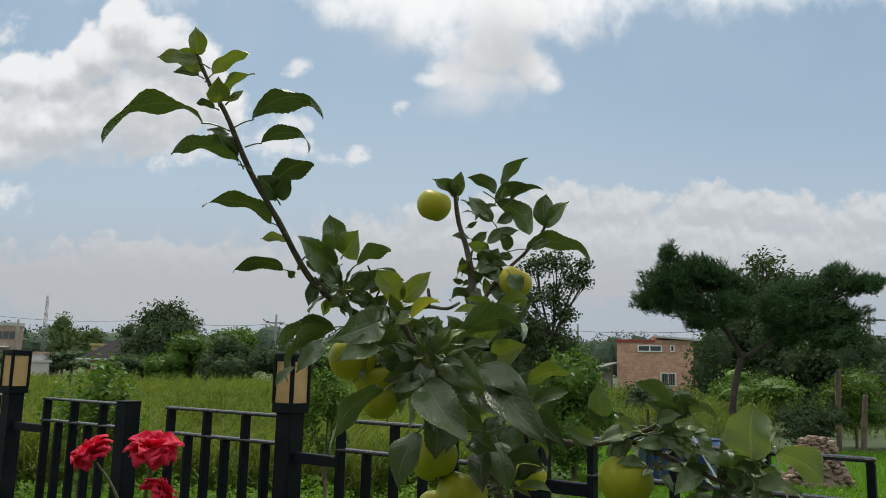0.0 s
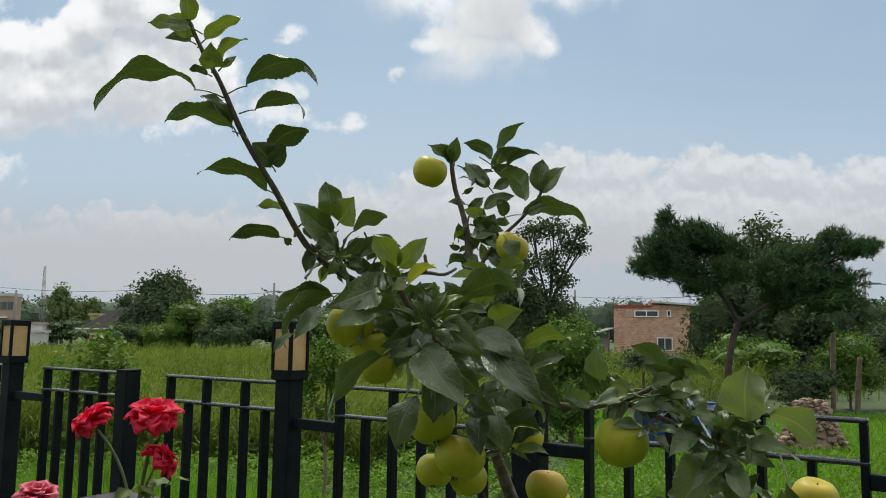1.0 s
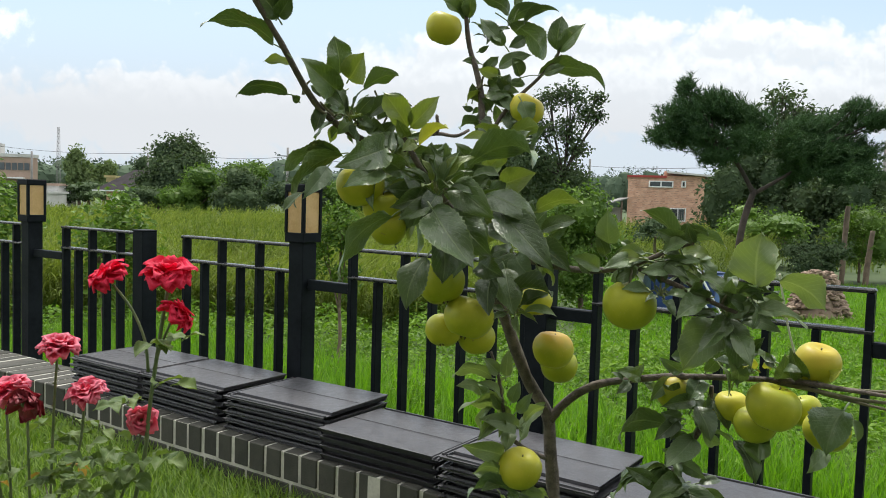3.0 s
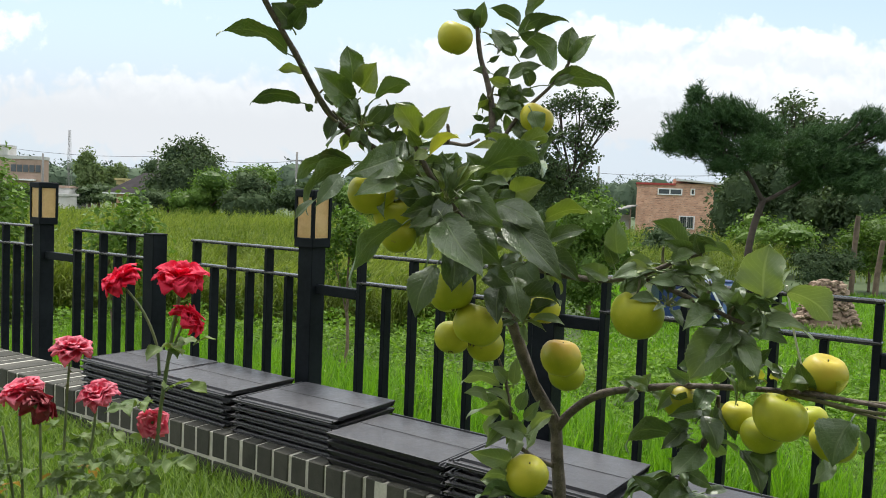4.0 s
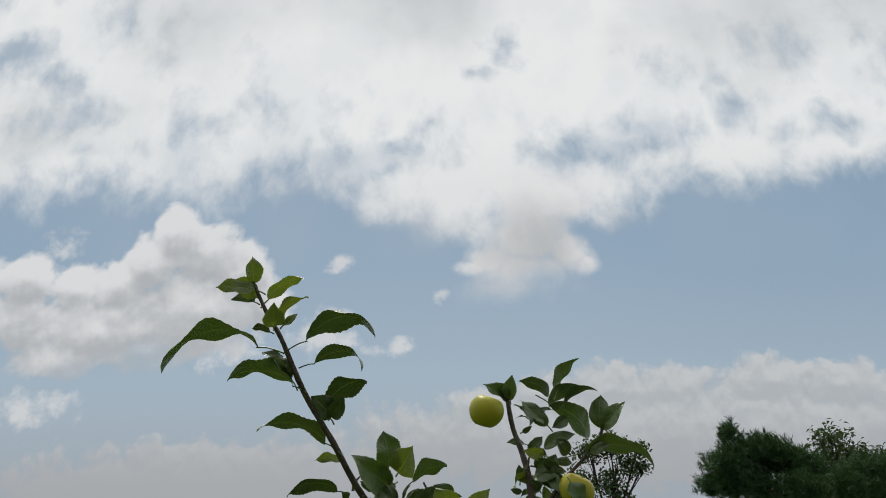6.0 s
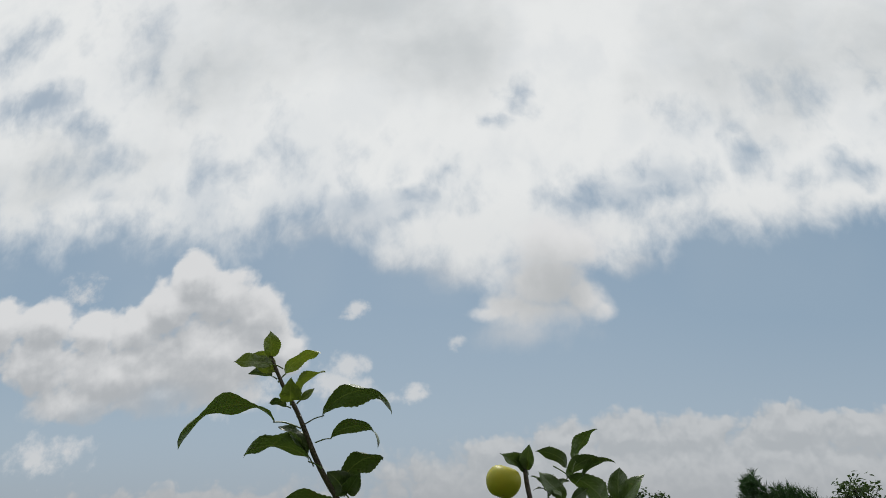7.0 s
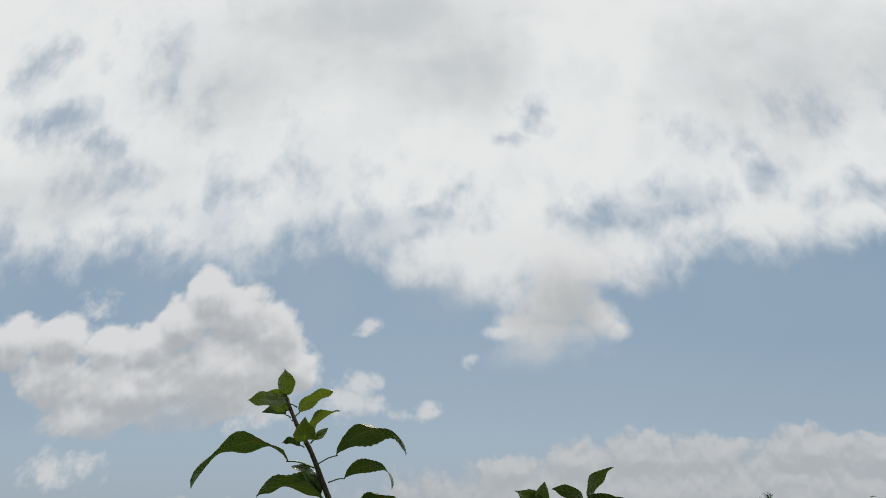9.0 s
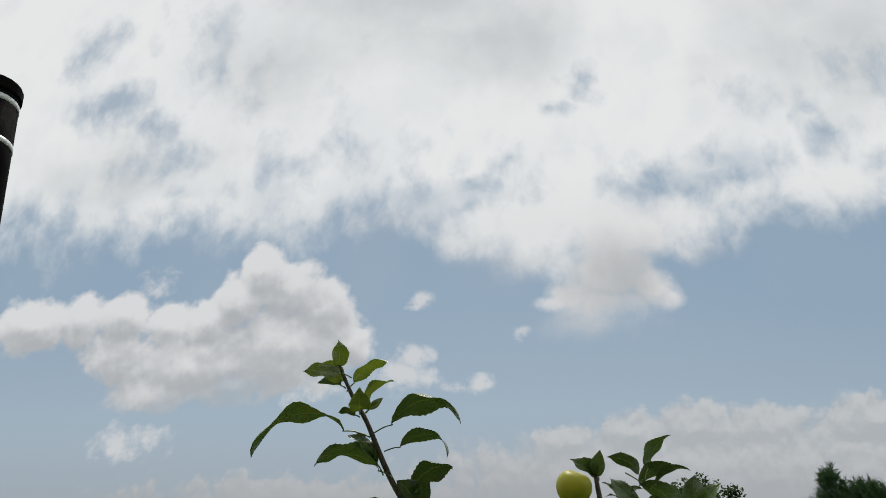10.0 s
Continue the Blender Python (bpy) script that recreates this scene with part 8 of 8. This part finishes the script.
# distant woods along the horizon, their air haze carried by the leaf colour
rng = np.random.default_rng(9)
heaps = []
rw = random.Random(6)
for k in range(300):
    a = -0.85 + 1.75 * k / 299
    D_ = 215 + 30 * math.sin(k * 1.1) + 22 * math.sin(k * 0.23)
    hgt = 8.6 + 0.8 * math.sin(k * 0.31) + 0.7 * math.sin(k * 0.83) + rw.uniform(-0.9, 0.9)
    if a > 0.10:
        D_, hgt = D_ + 110, hgt + 6.0
    heaps.append((D_ * a + rw.uniform(-2, 2), D_, G + hgt * 0.5, rw.uniform(3.5, 6.0), 4.5, hgt * 0.52))
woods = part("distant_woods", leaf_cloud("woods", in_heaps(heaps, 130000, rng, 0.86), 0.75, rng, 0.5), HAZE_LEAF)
tagged(woods, "hazy line of far woods along the horizon", "woods", kind="stuff")
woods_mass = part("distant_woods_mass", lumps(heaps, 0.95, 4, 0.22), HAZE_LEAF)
tagged(woods_mass, "closed masses of the far woods along the horizon", "woods", kind="stuff")

# ---- field plants ----
def along_fence(s, n):
    c, s_ = math.cos(ANG), math.sin(ANG)
    return np.stack([-0.576 + s * c - n * s_, 3.05 + s * s_ + n * c], 1)


rng = np.random.default_rng(12)
# rice in hills, in a strip beyond the fence
hill = along_fence(rng.uniform(-5.5, 8.5, 3000), rng.uniform(0.16, 3.1, 3000))
roots = np.repeat(hill, 15, 0) + rng.normal(size=(3000 * 15, 2)) * 0.04
roots = np.concatenate([roots, np.full((len(roots), 1), GROUND)], 1)
rice = part("rice", blades("rice", roots, 0.60, 0.009, 0.50, rng, 3), RICE)
tagged(rice, "bright green young rice standing in the paddy", "rice", kind="stuff")
# weeds on the bank behind the rice, lower towards the stone pile
n_w = 64000
s_, q_ = rng.uniform(-13, 16, n_w), 2.9 + 10.5 * rng.uniform(0, 1, n_w) ** 1.2
xy = along_fence(s_, q_)
hz = np.array([noise.noise((float(a) * 0.9, float(b) * 0.9, 5.0)) for a, b in xy])
low_ = np.where(xy[:, 0] > 0.10 * xy[:, 1], 0.40, 1.0)
z_ = GROUND + rng.uniform(0.0, 1.0, n_w) ** 0.6 * (0.34 + 0.30 * hz) * low_
weeds = part("weeds", leaf_cloud("weeds", np.concatenate([xy, z_[:, None]], 1), 0.070, rng, 1.0), WEED)
tagged(weeds, "low broad-leaved weeds on the field bank", "weeds", kind="stuff")
# bright low weeds close behind the rice
n_w = 46000
xy = along_fence(rng.uniform(-7.5, 9.0, n_w), rng.uniform(2.3, 6.4, n_w))
hz = np.array([noise.noise((float(a) * 1.6, float(b) * 1.6, 2.0)) for a, b in xy])
z_ = GROUND + 0.04 + rng.uniform(0.0, 1.0, n_w) ** 0.5 * (0.26 + 0.26 * hz)
low_weeds = part("low_weeds", leaf_cloud("low_weeds", np.concatenate([xy, z_[:, None]], 1), 0.058, rng, 1.1), LOW_WEED)
tagged(low_weeds, "fresh green broad-leaved weeds along the paddy", "weeds", kind="stuff")
# rough grass round the stone pile
n_g = 80000
xg, yg = rng.uniform(1.5, 14, n_g), rng.uniform(6, 19, n_g)
ok = xg > 0.16 * yg
meadow = part("meadow_grass", blades("meadow_grass", np.stack([xg, yg, np.full(n_g, GROUND)], 1)[ok], 0.20, 0.014, 0.7, rng, 2), RICE)
tagged(meadow, "short bright green grass round the stone pile", "grass", kind="stuff")
# tall weedy grass of the fallow field: leafy upright stems in drifts
n_c = 3600
yc = 10.5 + 44 * rng.uniform(0, 1, n_c) ** 1.5
xc = yc * rng.uniform(-0.78, 0.62, n_c)
hc = np.array([noise.noise((float(a) * 0.30, float(b) * 0.30, 8.0)) for a, b in zip(xc, yc)]) + rng.uniform(-0.3, 0.3, n_c)
xx = np.repeat(xc, 6) + rng.normal(size=n_c * 6) * 0.16
yy = np.repeat(yc, 6) + rng.normal(size=n_c * 6) * 0.16
hh = np.repeat(hc, 6)
ok = (xx < 0.10 * yy) | ((yy > 19) & (xx < 0.40 * yy)) | ((yy > 24) & (np.repeat(rng.uniform(0, 1, n_c), 6) < 0.6))
roots = np.stack([xx, yy, np.full(len(xx), GROUND)], 1)[ok]
tall = (0.84 + 0.55 * hh[ok]) * rng.uniform(0.75, 1.1, ok.sum())
k_ = 18
st = np.repeat(roots, k_, 0)
hs = np.repeat(tall, k_)
tt = rng.uniform(0.25, 1.0, len(st))
az = rng.uniform(0, 2 * np.pi, len(st))
wide = np.repeat(np.where(roots[:, 1] > 28, 1.7, 1.0), k_)
start = st + np.stack([np.zeros(len(st)), np.zeros(len(st)), hs * tt], 1) + rng.normal(size=(len(st), 3)) * 0.02
reach = 0.17 * (1.15 - 0.7 * tt)
end = start + np.stack([np.cos(az) * reach, np.sin(az) * reach, rng.uniform(-0.02, 0.17, len(st))], 1)
sd = np.stack([-np.sin(az), np.cos(az), rng.uniform(-0.4, 0.4, len(st))], 1) * (0.011 * wide)[:, None]
mid_ = start * 0.45 + end * 0.55 + np.stack([np.zeros(len(st)), np.zeros(len(st)), np.full(len(st), 0.03)], 1)
V = np.stack([start, mid_ - sd, mid_ + sd, end], 1).reshape(-1, 3)
i_ = np.arange(len(st)) * 4
reeds = part("tall_grass", quick_mesh("tall_grass", V, np.concatenate([np.stack([i_, i_ + 1, i_ + 2], 1), np.stack([i_ + 1, i_ + 3, i_ + 2], 1)])), REED)
tagged(reeds, "tall yellow-green weeds and grass filling the fallow field", "grass", kind="stuff")
stalks = part("grass_stalks", blades("grass_stalks", roots + rng.normal(size=(len(roots), 3)) * np.array([0.12, 0.12, 0.0]), 0.75, 0.018, 0.3, rng, 2), REED)
tagged(stalks, "upright blades and stalks among the field weeds", "grass", kind="stuff")
# feathery tufts that lean with the wind over the field
n_t = 2300
yt = 10.5 + 34 * rng.uniform(0, 1, n_t) ** 1.35
xt = yt * rng.uniform(-0.72, 0.40, n_t)
ok = (xt < 0.08 * yt) | (yt > 19)
drift_ = np.array([noise.noise((float(a) * 0.22, float(b) * 0.22, 4.0)) for a, b in zip(xt, yt)])
keep = ok & (drift_ + rng.uniform(-0.25, 0.25, n_t) > -0.12)
xt, yt, drift_ = xt[keep], yt[keep], drift_[keep]
k_ = 30
top_ = np.repeat(0.78 + 0.55 * drift_ + rng.uniform(-0.1, 0.12, len(xt)), k_)
ct = np.stack([np.repeat(xt, k_), np.repeat(yt, k_), np.full(len(top_), GROUND)], 1) + rng.normal(size=(len(top_), 3)) * np.array([0.09, 0.09, 0.0])
up_t = rng.uniform(0.35, 0.8, len(top_)) * top_
lean_ = np.repeat(rng.uniform(0.08, 0.30, len(xt)), k_)
az = rng.uniform(0, 2 * np.pi, len(top_))
start = ct + np.stack([np.zeros(len(top_)), np.zeros(len(top_)), up_t], 1)
end = start + np.stack([lean_ + 0.09 * np.cos(az), 0.09 * np.sin(az), rng.uniform(0.22, 0.42, len(top_))], 1)
mid_ = start * 0.5 + end * 0.5 + np.stack([-0.25 * lean_, np.zeros(len(top_)), np.full(len(top_), 0.03)], 1)
sd = np.stack([np.cos(az + 1.57), np.sin(az + 1.57), np.zeros(len(top_))], 1) * (0.006 + 0.0003 * ct[:, 1])[:, None]
V = np.stack([start, mid_ - sd, mid_ + sd, end], 1).reshape(-1, 3)
i_ = np.arange(len(top_)) * 4
tufts = part("grass_tufts", quick_mesh("grass_tufts", V, np.concatenate([np.stack([i_, i_ + 1, i_ + 2], 1), np.stack([i_ + 1, i_ + 3, i_ + 2], 1)])), TUFT)
tagged(tufts, "pale feathery tufts standing over the fallow field", "grass", kind="stuff")
# lawn before the wall
n_l = 60000
xy = along_fence(np.where(np.arange(n_l) < 46000, rng.uniform(-3.2, 1.6, n_l), rng.uniform(-6.0, 5.0, n_l)), -0.50 - np.where(np.arange(n_l) < 46000, 1.35, 3.4) * rng.uniform(0, 1, n_l) ** 1.2)
lawn_grass = part("lawn_grass", blades("lawn_grass", np.concatenate([xy, np.zeros((n_l, 1))], 1), 0.085, 0.0042, 0.9, rng, 3), GRASS)
tagged(lawn_grass, "uncut green lawn grass along the brick wall", "grass", kind="stuff")

# ---- brick house across the field ----
HM = Matrix.Translation((15.3, 70, 0)) @ Matrix.Rotation(radians(-12.3), 4, "Z") @ Matrix.Translation((-15.3, -70, 0))   # the house faces the garden


def window_at(parent, x0, x1, y, z0, z1, bars=0, mullions=1):
    f = 0.09
    bm = bmesh.new()
    box(bm, x0 - f, x1 + f, y - 0.10, y + 0.02, z1, z1 + f)
    box(bm, x0 - f, x1 + f, y - 0.14, y + 0.02, z0 - f, z0)
    box(bm, x0 - f, x0, y - 0.10, y + 0.02, z0, z1)
    box(bm, x1, x1 + f, y - 0.10, y + 0.02, z0, z1)
    for k in range(mullions):
        c = x0 + (x1 - x0) * (k + 1) / (mullions + 1)
        box(bm, c - 0.05, c + 0.05, y - 0.08, y, z0, z1)
    wdw = part("window", bm, WHITE, parent, "white-framed window", HM)
    for k in range(mullions + 1):
        a, b = x0 + (x1 - x0) * k / (mullions + 1), x0 + (x1 - x0) * (k + 1) / (mullions + 1)
        part("pane", boxed(a + 0.03, b - 0.03, y - 0.045, y - 0.025, z0, z1), GLASS, wdw, "dark reflecting pane", HM)
    for k in range(bars):
        c = x0 + (x1 - x0) * (k + 0.5) / bars
        part("bar", boxed(c - 0.018, c + 0.018, y - 0.19, y - 0.15, z0 - 0.05, z1 + 0.05), POLE, wdw, "grey security bar", HM)


HY = 70.0
house = thing("brick_house", (18.6, HY, G), "two-storey red-brown brick house with a flat sloping roof", "house")
bm = bmesh.new()
box(bm, 15.3, 21.75, HY, HY + 7, G - 0.3, 3.62)
part("wall", bm, HOUSE_BRICK, house, "mottled red-brown brick wall", HM)
rb = random.Random(3)
bm = bmesh.new()
for k in range(900):
    x, z = 15.4 + 6.1 * rb.random(), G + 4.4 * rb.random()
    z = round(z / 0.15) * 0.15
    box(bm, x, x + rb.uniform(0.14, 0.22), HY - 0.012, HY + 0.02, z, z + rb.uniform(0.06, 0.08))
part("flashed_bricks", bm, BRICK_PALE, house, "scattered darker and paler bricks", HM, kind="stuff")
bm = bmesh.new()
box(bm, 18.55, 23.0, HY - 0.5, HY + 7.2, 0, 0.16)
for v_ in bm.verts:
    v_.co.z += 4.02 - 0.07 * (v_.co.x - 18.55)
part("roof", bm, GREY_PANEL, house, "pale flat roof slab with an overhang", HM)
bm = bmesh.new()
box(bm, 18.55, 21.75, HY + 0.002, HY + 6.9, 3.62, 3.80)
part("parapet", bm, HOUSE_BRICK, house, m=HM)
part("roof_edge", boxed(15.2, 18.55, HY - 0.15, HY + 7, 3.62, 3.80), RED_TRIM, house, "red metal roof edge", HM)
part("chimney", boxed(18.35, 18.62, HY + 0.3, HY + 0.7, 3.8, 4.2), HOUSE_BRICK, house, m=HM)
part("side_wall", boxed(21.75, 22.75, HY + 1.2, HY + 7, G - 0.3, 3.5), HOUSE_BRICK, house, "recessed side wall", HM)
part("screen", boxed(21.85, 22.70, HY + 1.05, HY + 1.19, 1.4, 3.2), GREEN_PANEL, house, "green side screen", HM)
part("balcony_slab", boxed(21.75, 22.9, HY + 0.1, HY + 1.2, 0.75, 1.05), WHITE, house, "white balcony slab", HM)
window_at(house, 17.15, 19.05, HY, 2.86, 3.26)
window_at(house, 19.9, 20.1, HY, 2.9, 3.3, mullions=0)
window_at(house, 19.05, 20.2, HY, -0.05, 0.92, bars=7)
shed = thing("lean_to", (14.2, 71, G), "low lean-to roof beside the brick house", "shed")
bm = bmesh.new()
box(bm, 12.6, 15.3, 69.5, 73, 0, 0.10)
for v_ in bm.verts:
    v_.co.z += 0.9 + 0.30 * (v_.co.x - 12.6)
part("roof", bm, POLE, shed, "grey sheet roof")
part("post", boxed(14.7, 14.82, 69.6, 69.72, G, 1.5), WOOD, shed)
part("wall", boxed(12.8, 15.2, 71.5, 73, G, 0.9), GREY_PANEL, shed)

# ---- village on the left ----
dark_house = thing("hip_roof_house", (-29.9, 72, G), "low house with a dark shingled hip roof", "house")
bm = bmesh.new()
e = [bm.verts.new(p) for p in ((-31.7, 69, 1.05), (-23.4, 69, 1.05), (-23.4, 78, 1.05), (-31.7, 78, 1.05), (-29.8, 73.2, 3.0), (-26.4, 73.2, 3.0))]
for f in ((0, 1, 5, 4), (1, 2, 5), (2, 3, 4, 5), (3, 0, 4), (3, 2, 1, 0)):
    bm.faces.new([e[k] for k in f])
part("roof", bm, ROOF_DARK, dark_house, "dark grey hip roof")
part("eaves", boxed(-31.8, -23.3, 68.9, 78.1, 0.94, 1.05), WHITE, dark_house, "white eaves board")
part("wall", boxed(-31, -24.4, 70, 77, G, 0.94), HOUSE_BRICK, dark_house, "brick wall under the eaves")
part("window", boxed(-30.6, -29.6, 69.9, 70.02, -0.3, 0.6), WHITE, dark_house, "white window")

block = thing("brick_block", (-62, 112, G), "far two-storey brick building with a long window band", "building")
part("wall", boxed(-69, -59.5, 110, 112, G, 5.3), DULL_BRICK, block)
part("fascia", boxed(-69.1, -59.4, 109.9, 112.1, 5.3, 5.75), GREY_PANEL, block, "pale roof fascia")
part("upper_block", boxed(-69, -64.2, 109.8, 112, 5.75, 7.2), GREY_PANEL, block, "taller grey stair block")
bm = bmesh.new()
for k in range(5):
    box(bm, -63.8 + k * 0.88, -63.1 + k * 0.88, 109.93, 109.99, 3.5, 4.5)
part("window_band", bm, GLASS, block, "row of dark windows")
part("porch", boxed(-63.9, -60.2, 109.2, 110, 2.3, 2.5), WHITE, block, "white porch edge")
for x0, x1, y, z0, z1, mt, nm, lb in ((-43.5, -41.5, 80, G, 0.75, GREY_PANEL, "shed", "low grey shed in the far village"), (-45.0, -42.4, 84, 1.1, 1.6, DULL_BRICK, "shed", "small grey shed with a brown roof"), (-39.9, -38.9, 90, 2.0, 2.75, YELLOW, "gable_house", "yellow gable of a village house"), (-10.6, -9.2, 150, 2.6, 4.2, HOUSE_BRICK, "apartment_block", "orange-brown far building among trees"), (-16.6, -14.8, 150, 2.4, 4.4, HOUSE_BRICK, "apartment_block", "orange-brown far building among trees")):
    t_ = thing(nm, ((x0 + x1) / 2, y, G), lb, "building")
    part("wall", boxed(x0, x1, y, y + 4, G, z1 - 0.25), GREY_PANEL if mt is DULL_BRICK else mt, t_)
    part("roof", boxed(x0 - 0.15, x1 + 0.15, y - 0.2, y + 4.2, z1 - 0.25, z1), mt if mt is not HOUSE_BRICK else GREY_PANEL, t_)

# ---- poles and wires ----
def utility_pole(x, y, top, r=0.14, arms=True):
    p = thing("utility_pole", (x, y, G), "grey concrete utility pole", "utility pole", "utility poles")
    part("shaft", tube(bmesh.new(), [(x, y, G - 0.2), (x, y, top)], (r, r * 0.65), 8), POLE, p, smooth=True)
    if arms:
        part("crossarm", boxed(x - 0.9, x + 0.9, y - 0.06, y + 0.06, top - 0.88, top - 0.80), POLE, p)
        part("crossarm", boxed(x - 0.6, x + 0.6, y - 0.06, y + 0.06, top - 1.86, top - 1.78), POLE, p)


POLES = ((-45.8, 85, 5.0, False), (-41.0, 105, 6.2, False), (-35.2, 100, 7.2, True), (-17.0, 80, 5.9, True), (10.5, 62, 4.6, False), (24.2, 45, 5.1, True), (14.5, 95, 6.8, True))
for x, y, top, arms in POLES:
    utility_pole(x, y, top, 0.16 if y > 70 else 0.13, arms)


def wire(a, b, sag):
    a, b = Vector(a), Vector(b)
    o = thing("power_line", a, "thin sagging power cable", "cable", "power lines")
    pts = [a.lerp(b, k / 6) - Vector((0, 0, sag * 4 * (k / 6) * (1 - k / 6))) for k in range(7)]
    part("cable", tube(bmesh.new(), pts, (0.022, 0.022), 4), WIRE, o)


wire((-35.2, 100, 6.2), (-17.0, 80, 5.0), 0.5)
wire((-35.8, 100, 6.2), (-62, 105, 6.6), 0.6)
wire((-17.0, 80, 5.0), (10.5, 70, 4.6), 0.6)
wire((14.5, 95, 5.8), (24.2, 45, 4.2), 0.5)
wire((24.2, 45, 4.2), (40, 30, 4.6), 0.3)
wire((24.2, 45, 3.3), (40, 30, 3.6), 0.3)

MX = -65.6
mast = thing("lattice_mast", (MX, 130, G), "slim far lattice mast", "mast")
bm = bmesh.new()
for a, b in ((-0.3, -0.3), (0.3, -0.3), (0.3, 0.3), (-0.3, 0.3)):
    tube(bm, [(MX + a, 130 + b, G), (MX + a * 0.4, 130 + b * 0.4, 11.2)], (0.04, 0.03), 4)
for k in range(14):
    z = G + 0.8 * k
    h = 0.3 - 0.18 * k / 14
    box(bm, MX - h, MX + h, 130 - h, 130.04 - h, z, z + 0.04)
    tube(bm, [(MX - h, 130.02 - h, z), (MX + h, 130.02 - h, z + 0.8)], (0.02, 0.02), 4)
part("lattice", bm, POLE, mast)

# ---- things in the field on the right ----
def stake(x, y, top, lean):
    s = thing("wooden_stake", (x, y, G), "rough bare wooden stake in the field", "stake", "wooden stakes")
    rg = random.Random(int(x * 100))
    part("stake", tube(bmesh.new(), [(x, y, G - 0.05), (x + lean * 0.4, y, (G + top) / 2), (x + lean, y, top)], (0.075, 0.055), 8, 0.15, rg), WOOD, s, smooth=True)


stake(9.85, 20, 1.15, 0.06)
stake(10.45, 20, 0.55, 0.12)
rs = random.Random(17)
pile = thing("stone_pile", (6.1, 13.2, G), "heap of stacked brown rubble stones in the field", "stone pile")
smesh = []
for k in range(6):
    bm = bmesh.new()
    bmesh.ops.create_icosphere(bm, subdivisions=1, radius=1.0)
    for v_ in bm.verts:
        v_.co *= rs.uniform(0.75, 1.15)
    me = mesh_of(bm, "stone")
    me.materials.append(RUBBLE)
    smesh.append(me)
for k in range(230):
    t = rs.random() ** 0.8
    rad = 0.56 * (1 - 0.62 * t)
    g = rs.uniform(math.pi, 2 * math.pi)
    m = Matrix.Translation((6.1 + rad * math.cos(g), 13.2 + 0.7 * rad * math.sin(g), G + 0.04 + 0.80 * t)) @ pose(0, 0, 0, rs.uniform(-15, 15), rs.uniform(-15, 15), rs.uniform(0, 360)) @ Matrix.Diagonal((rs.uniform(0.05, 0.10), rs.uniform(0.045, 0.08), rs.uniform(0.028, 0.05), 1))
    part("stone", smesh[rs.randrange(6)], RUBBLE, pile, m=m)
core = bmesh.new()
tube(core, [(6.1, 13.25, G - 0.02), (6.1, 13.25, G + 0.80)], (0.50, 0.16), 12)
part("core", core, RUBBLE, pile)
low_pile = thing("stone_pile", (5.0, 13.0, G), "low scatter of rubble stones in the field", "stone pile")
for k in range(70):
    t = rs.random()
    m = Matrix.Translation((5.0 + rs.uniform(-0.45, 0.55), 13.0 + rs.uniform(-0.3, 0.2), G + 0.05 + 0.30 * t * t)) @ pose(0, 0, 0, rs.uniform(-15, 15), rs.uniform(-15, 15), rs.uniform(0, 360)) @ Matrix.Diagonal((rs.uniform(0.06, 0.11), rs.uniform(0.05, 0.09), rs.uniform(0.03, 0.06), 1))
    part("stone", smesh[rs.randrange(6)], RUBBLE, low_pile, m=m)

cart = thing("blue_trough", (3.75, 13.0, G), "blue plastic farm trough with pale frame bars", "trough")
bm = bmesh.new()
box(bm, 3.25, 4.20, 12.7, 13.5, G + 0.10, G + 0.74, bevel=0.03)
for v_ in bm.verts:
    if v_.co.z > G + 0.5:
        v_.co.x += 0.12 * (1 if v_.co.x > 3.6 else -0.3)
part("tub", bm, TARP, cart, "dark blue plastic tub")
part("bar", tube(bmesh.new(), [(3.55, 12.66, G + 0.95), (4.25, 12.64, G + 0.05)], (0.025, 0.025), 6), WHITE, cart, "pale diagonal bar")
part("bar", tube(bmesh.new(), [(3.90, 12.64, G + 0.90), (4.35, 12.62, G + 0.10)], (0.02, 0.02), 6), WHITE, cart, "pale diagonal bar")
part("foot", boxed(3.3, 4.15, 12.8, 13.4, G - 0.02, G + 0.12), POLE, cart)
drum = thing("blue_drum", (4.50, 13.7, G), "pale blue plastic drum standing in the field", "drum")
part("body", tube(bmesh.new(), [(4.50, 13.7, G), (4.50, 13.7, G + 0.4), (4.50, 13.7, G + 0.70)], (0.22, 0.22), 16), PALE_BLUE, drum, smooth=True)
part("lid", tube(bmesh.new(), [(4.50, 13.7, G + 0.70), (4.50, 13.7, G + 0.73)], (0.23, 0.23), 16), TARP, drum, "darker blue lid")

# ---- the bricks of the low wall ----
def brick_mesh(lx, ly, lz):
    return mesh_of(boxed(-lx / 2, lx / 2, -ly / 2, ly / 2, -lz / 2, lz / 2, bevel=0.003), "brick")


ON_EDGE, FLAT = brick_mesh(0.064, 0.225, 0.088), brick_mesh(0.190, 0.090, 0.062)
for me in (ON_EDGE, FLAT):
    me.materials.append(BRICK)
rk = random.Random(29)
for k in range(116):
    s = -3.85 + 0.0755 * k
    m = FM @ Matrix.Translation((s + rk.uniform(-0.002, 0.002), -0.385 + rk.uniform(-0.004, 0.003), 0.122 + rk.uniform(-0.002, 0.002))) @ Matrix.Rotation(radians(rk.uniform(-1, 1)), 4, "Z")
    part("brick", ON_EDGE, BRICK, garden_wall, m=m)
for row in range(2):
    for k in range(44):
        s = -3.85 + 0.200 * k + 0.1 * row
        m = FM @ Matrix.Translation((s, -0.452 + rk.uniform(-0.003, 0.003), 0.038 - 0.072 * row))
        part("brick", FLAT, BRICK, garden_wall, m=m)
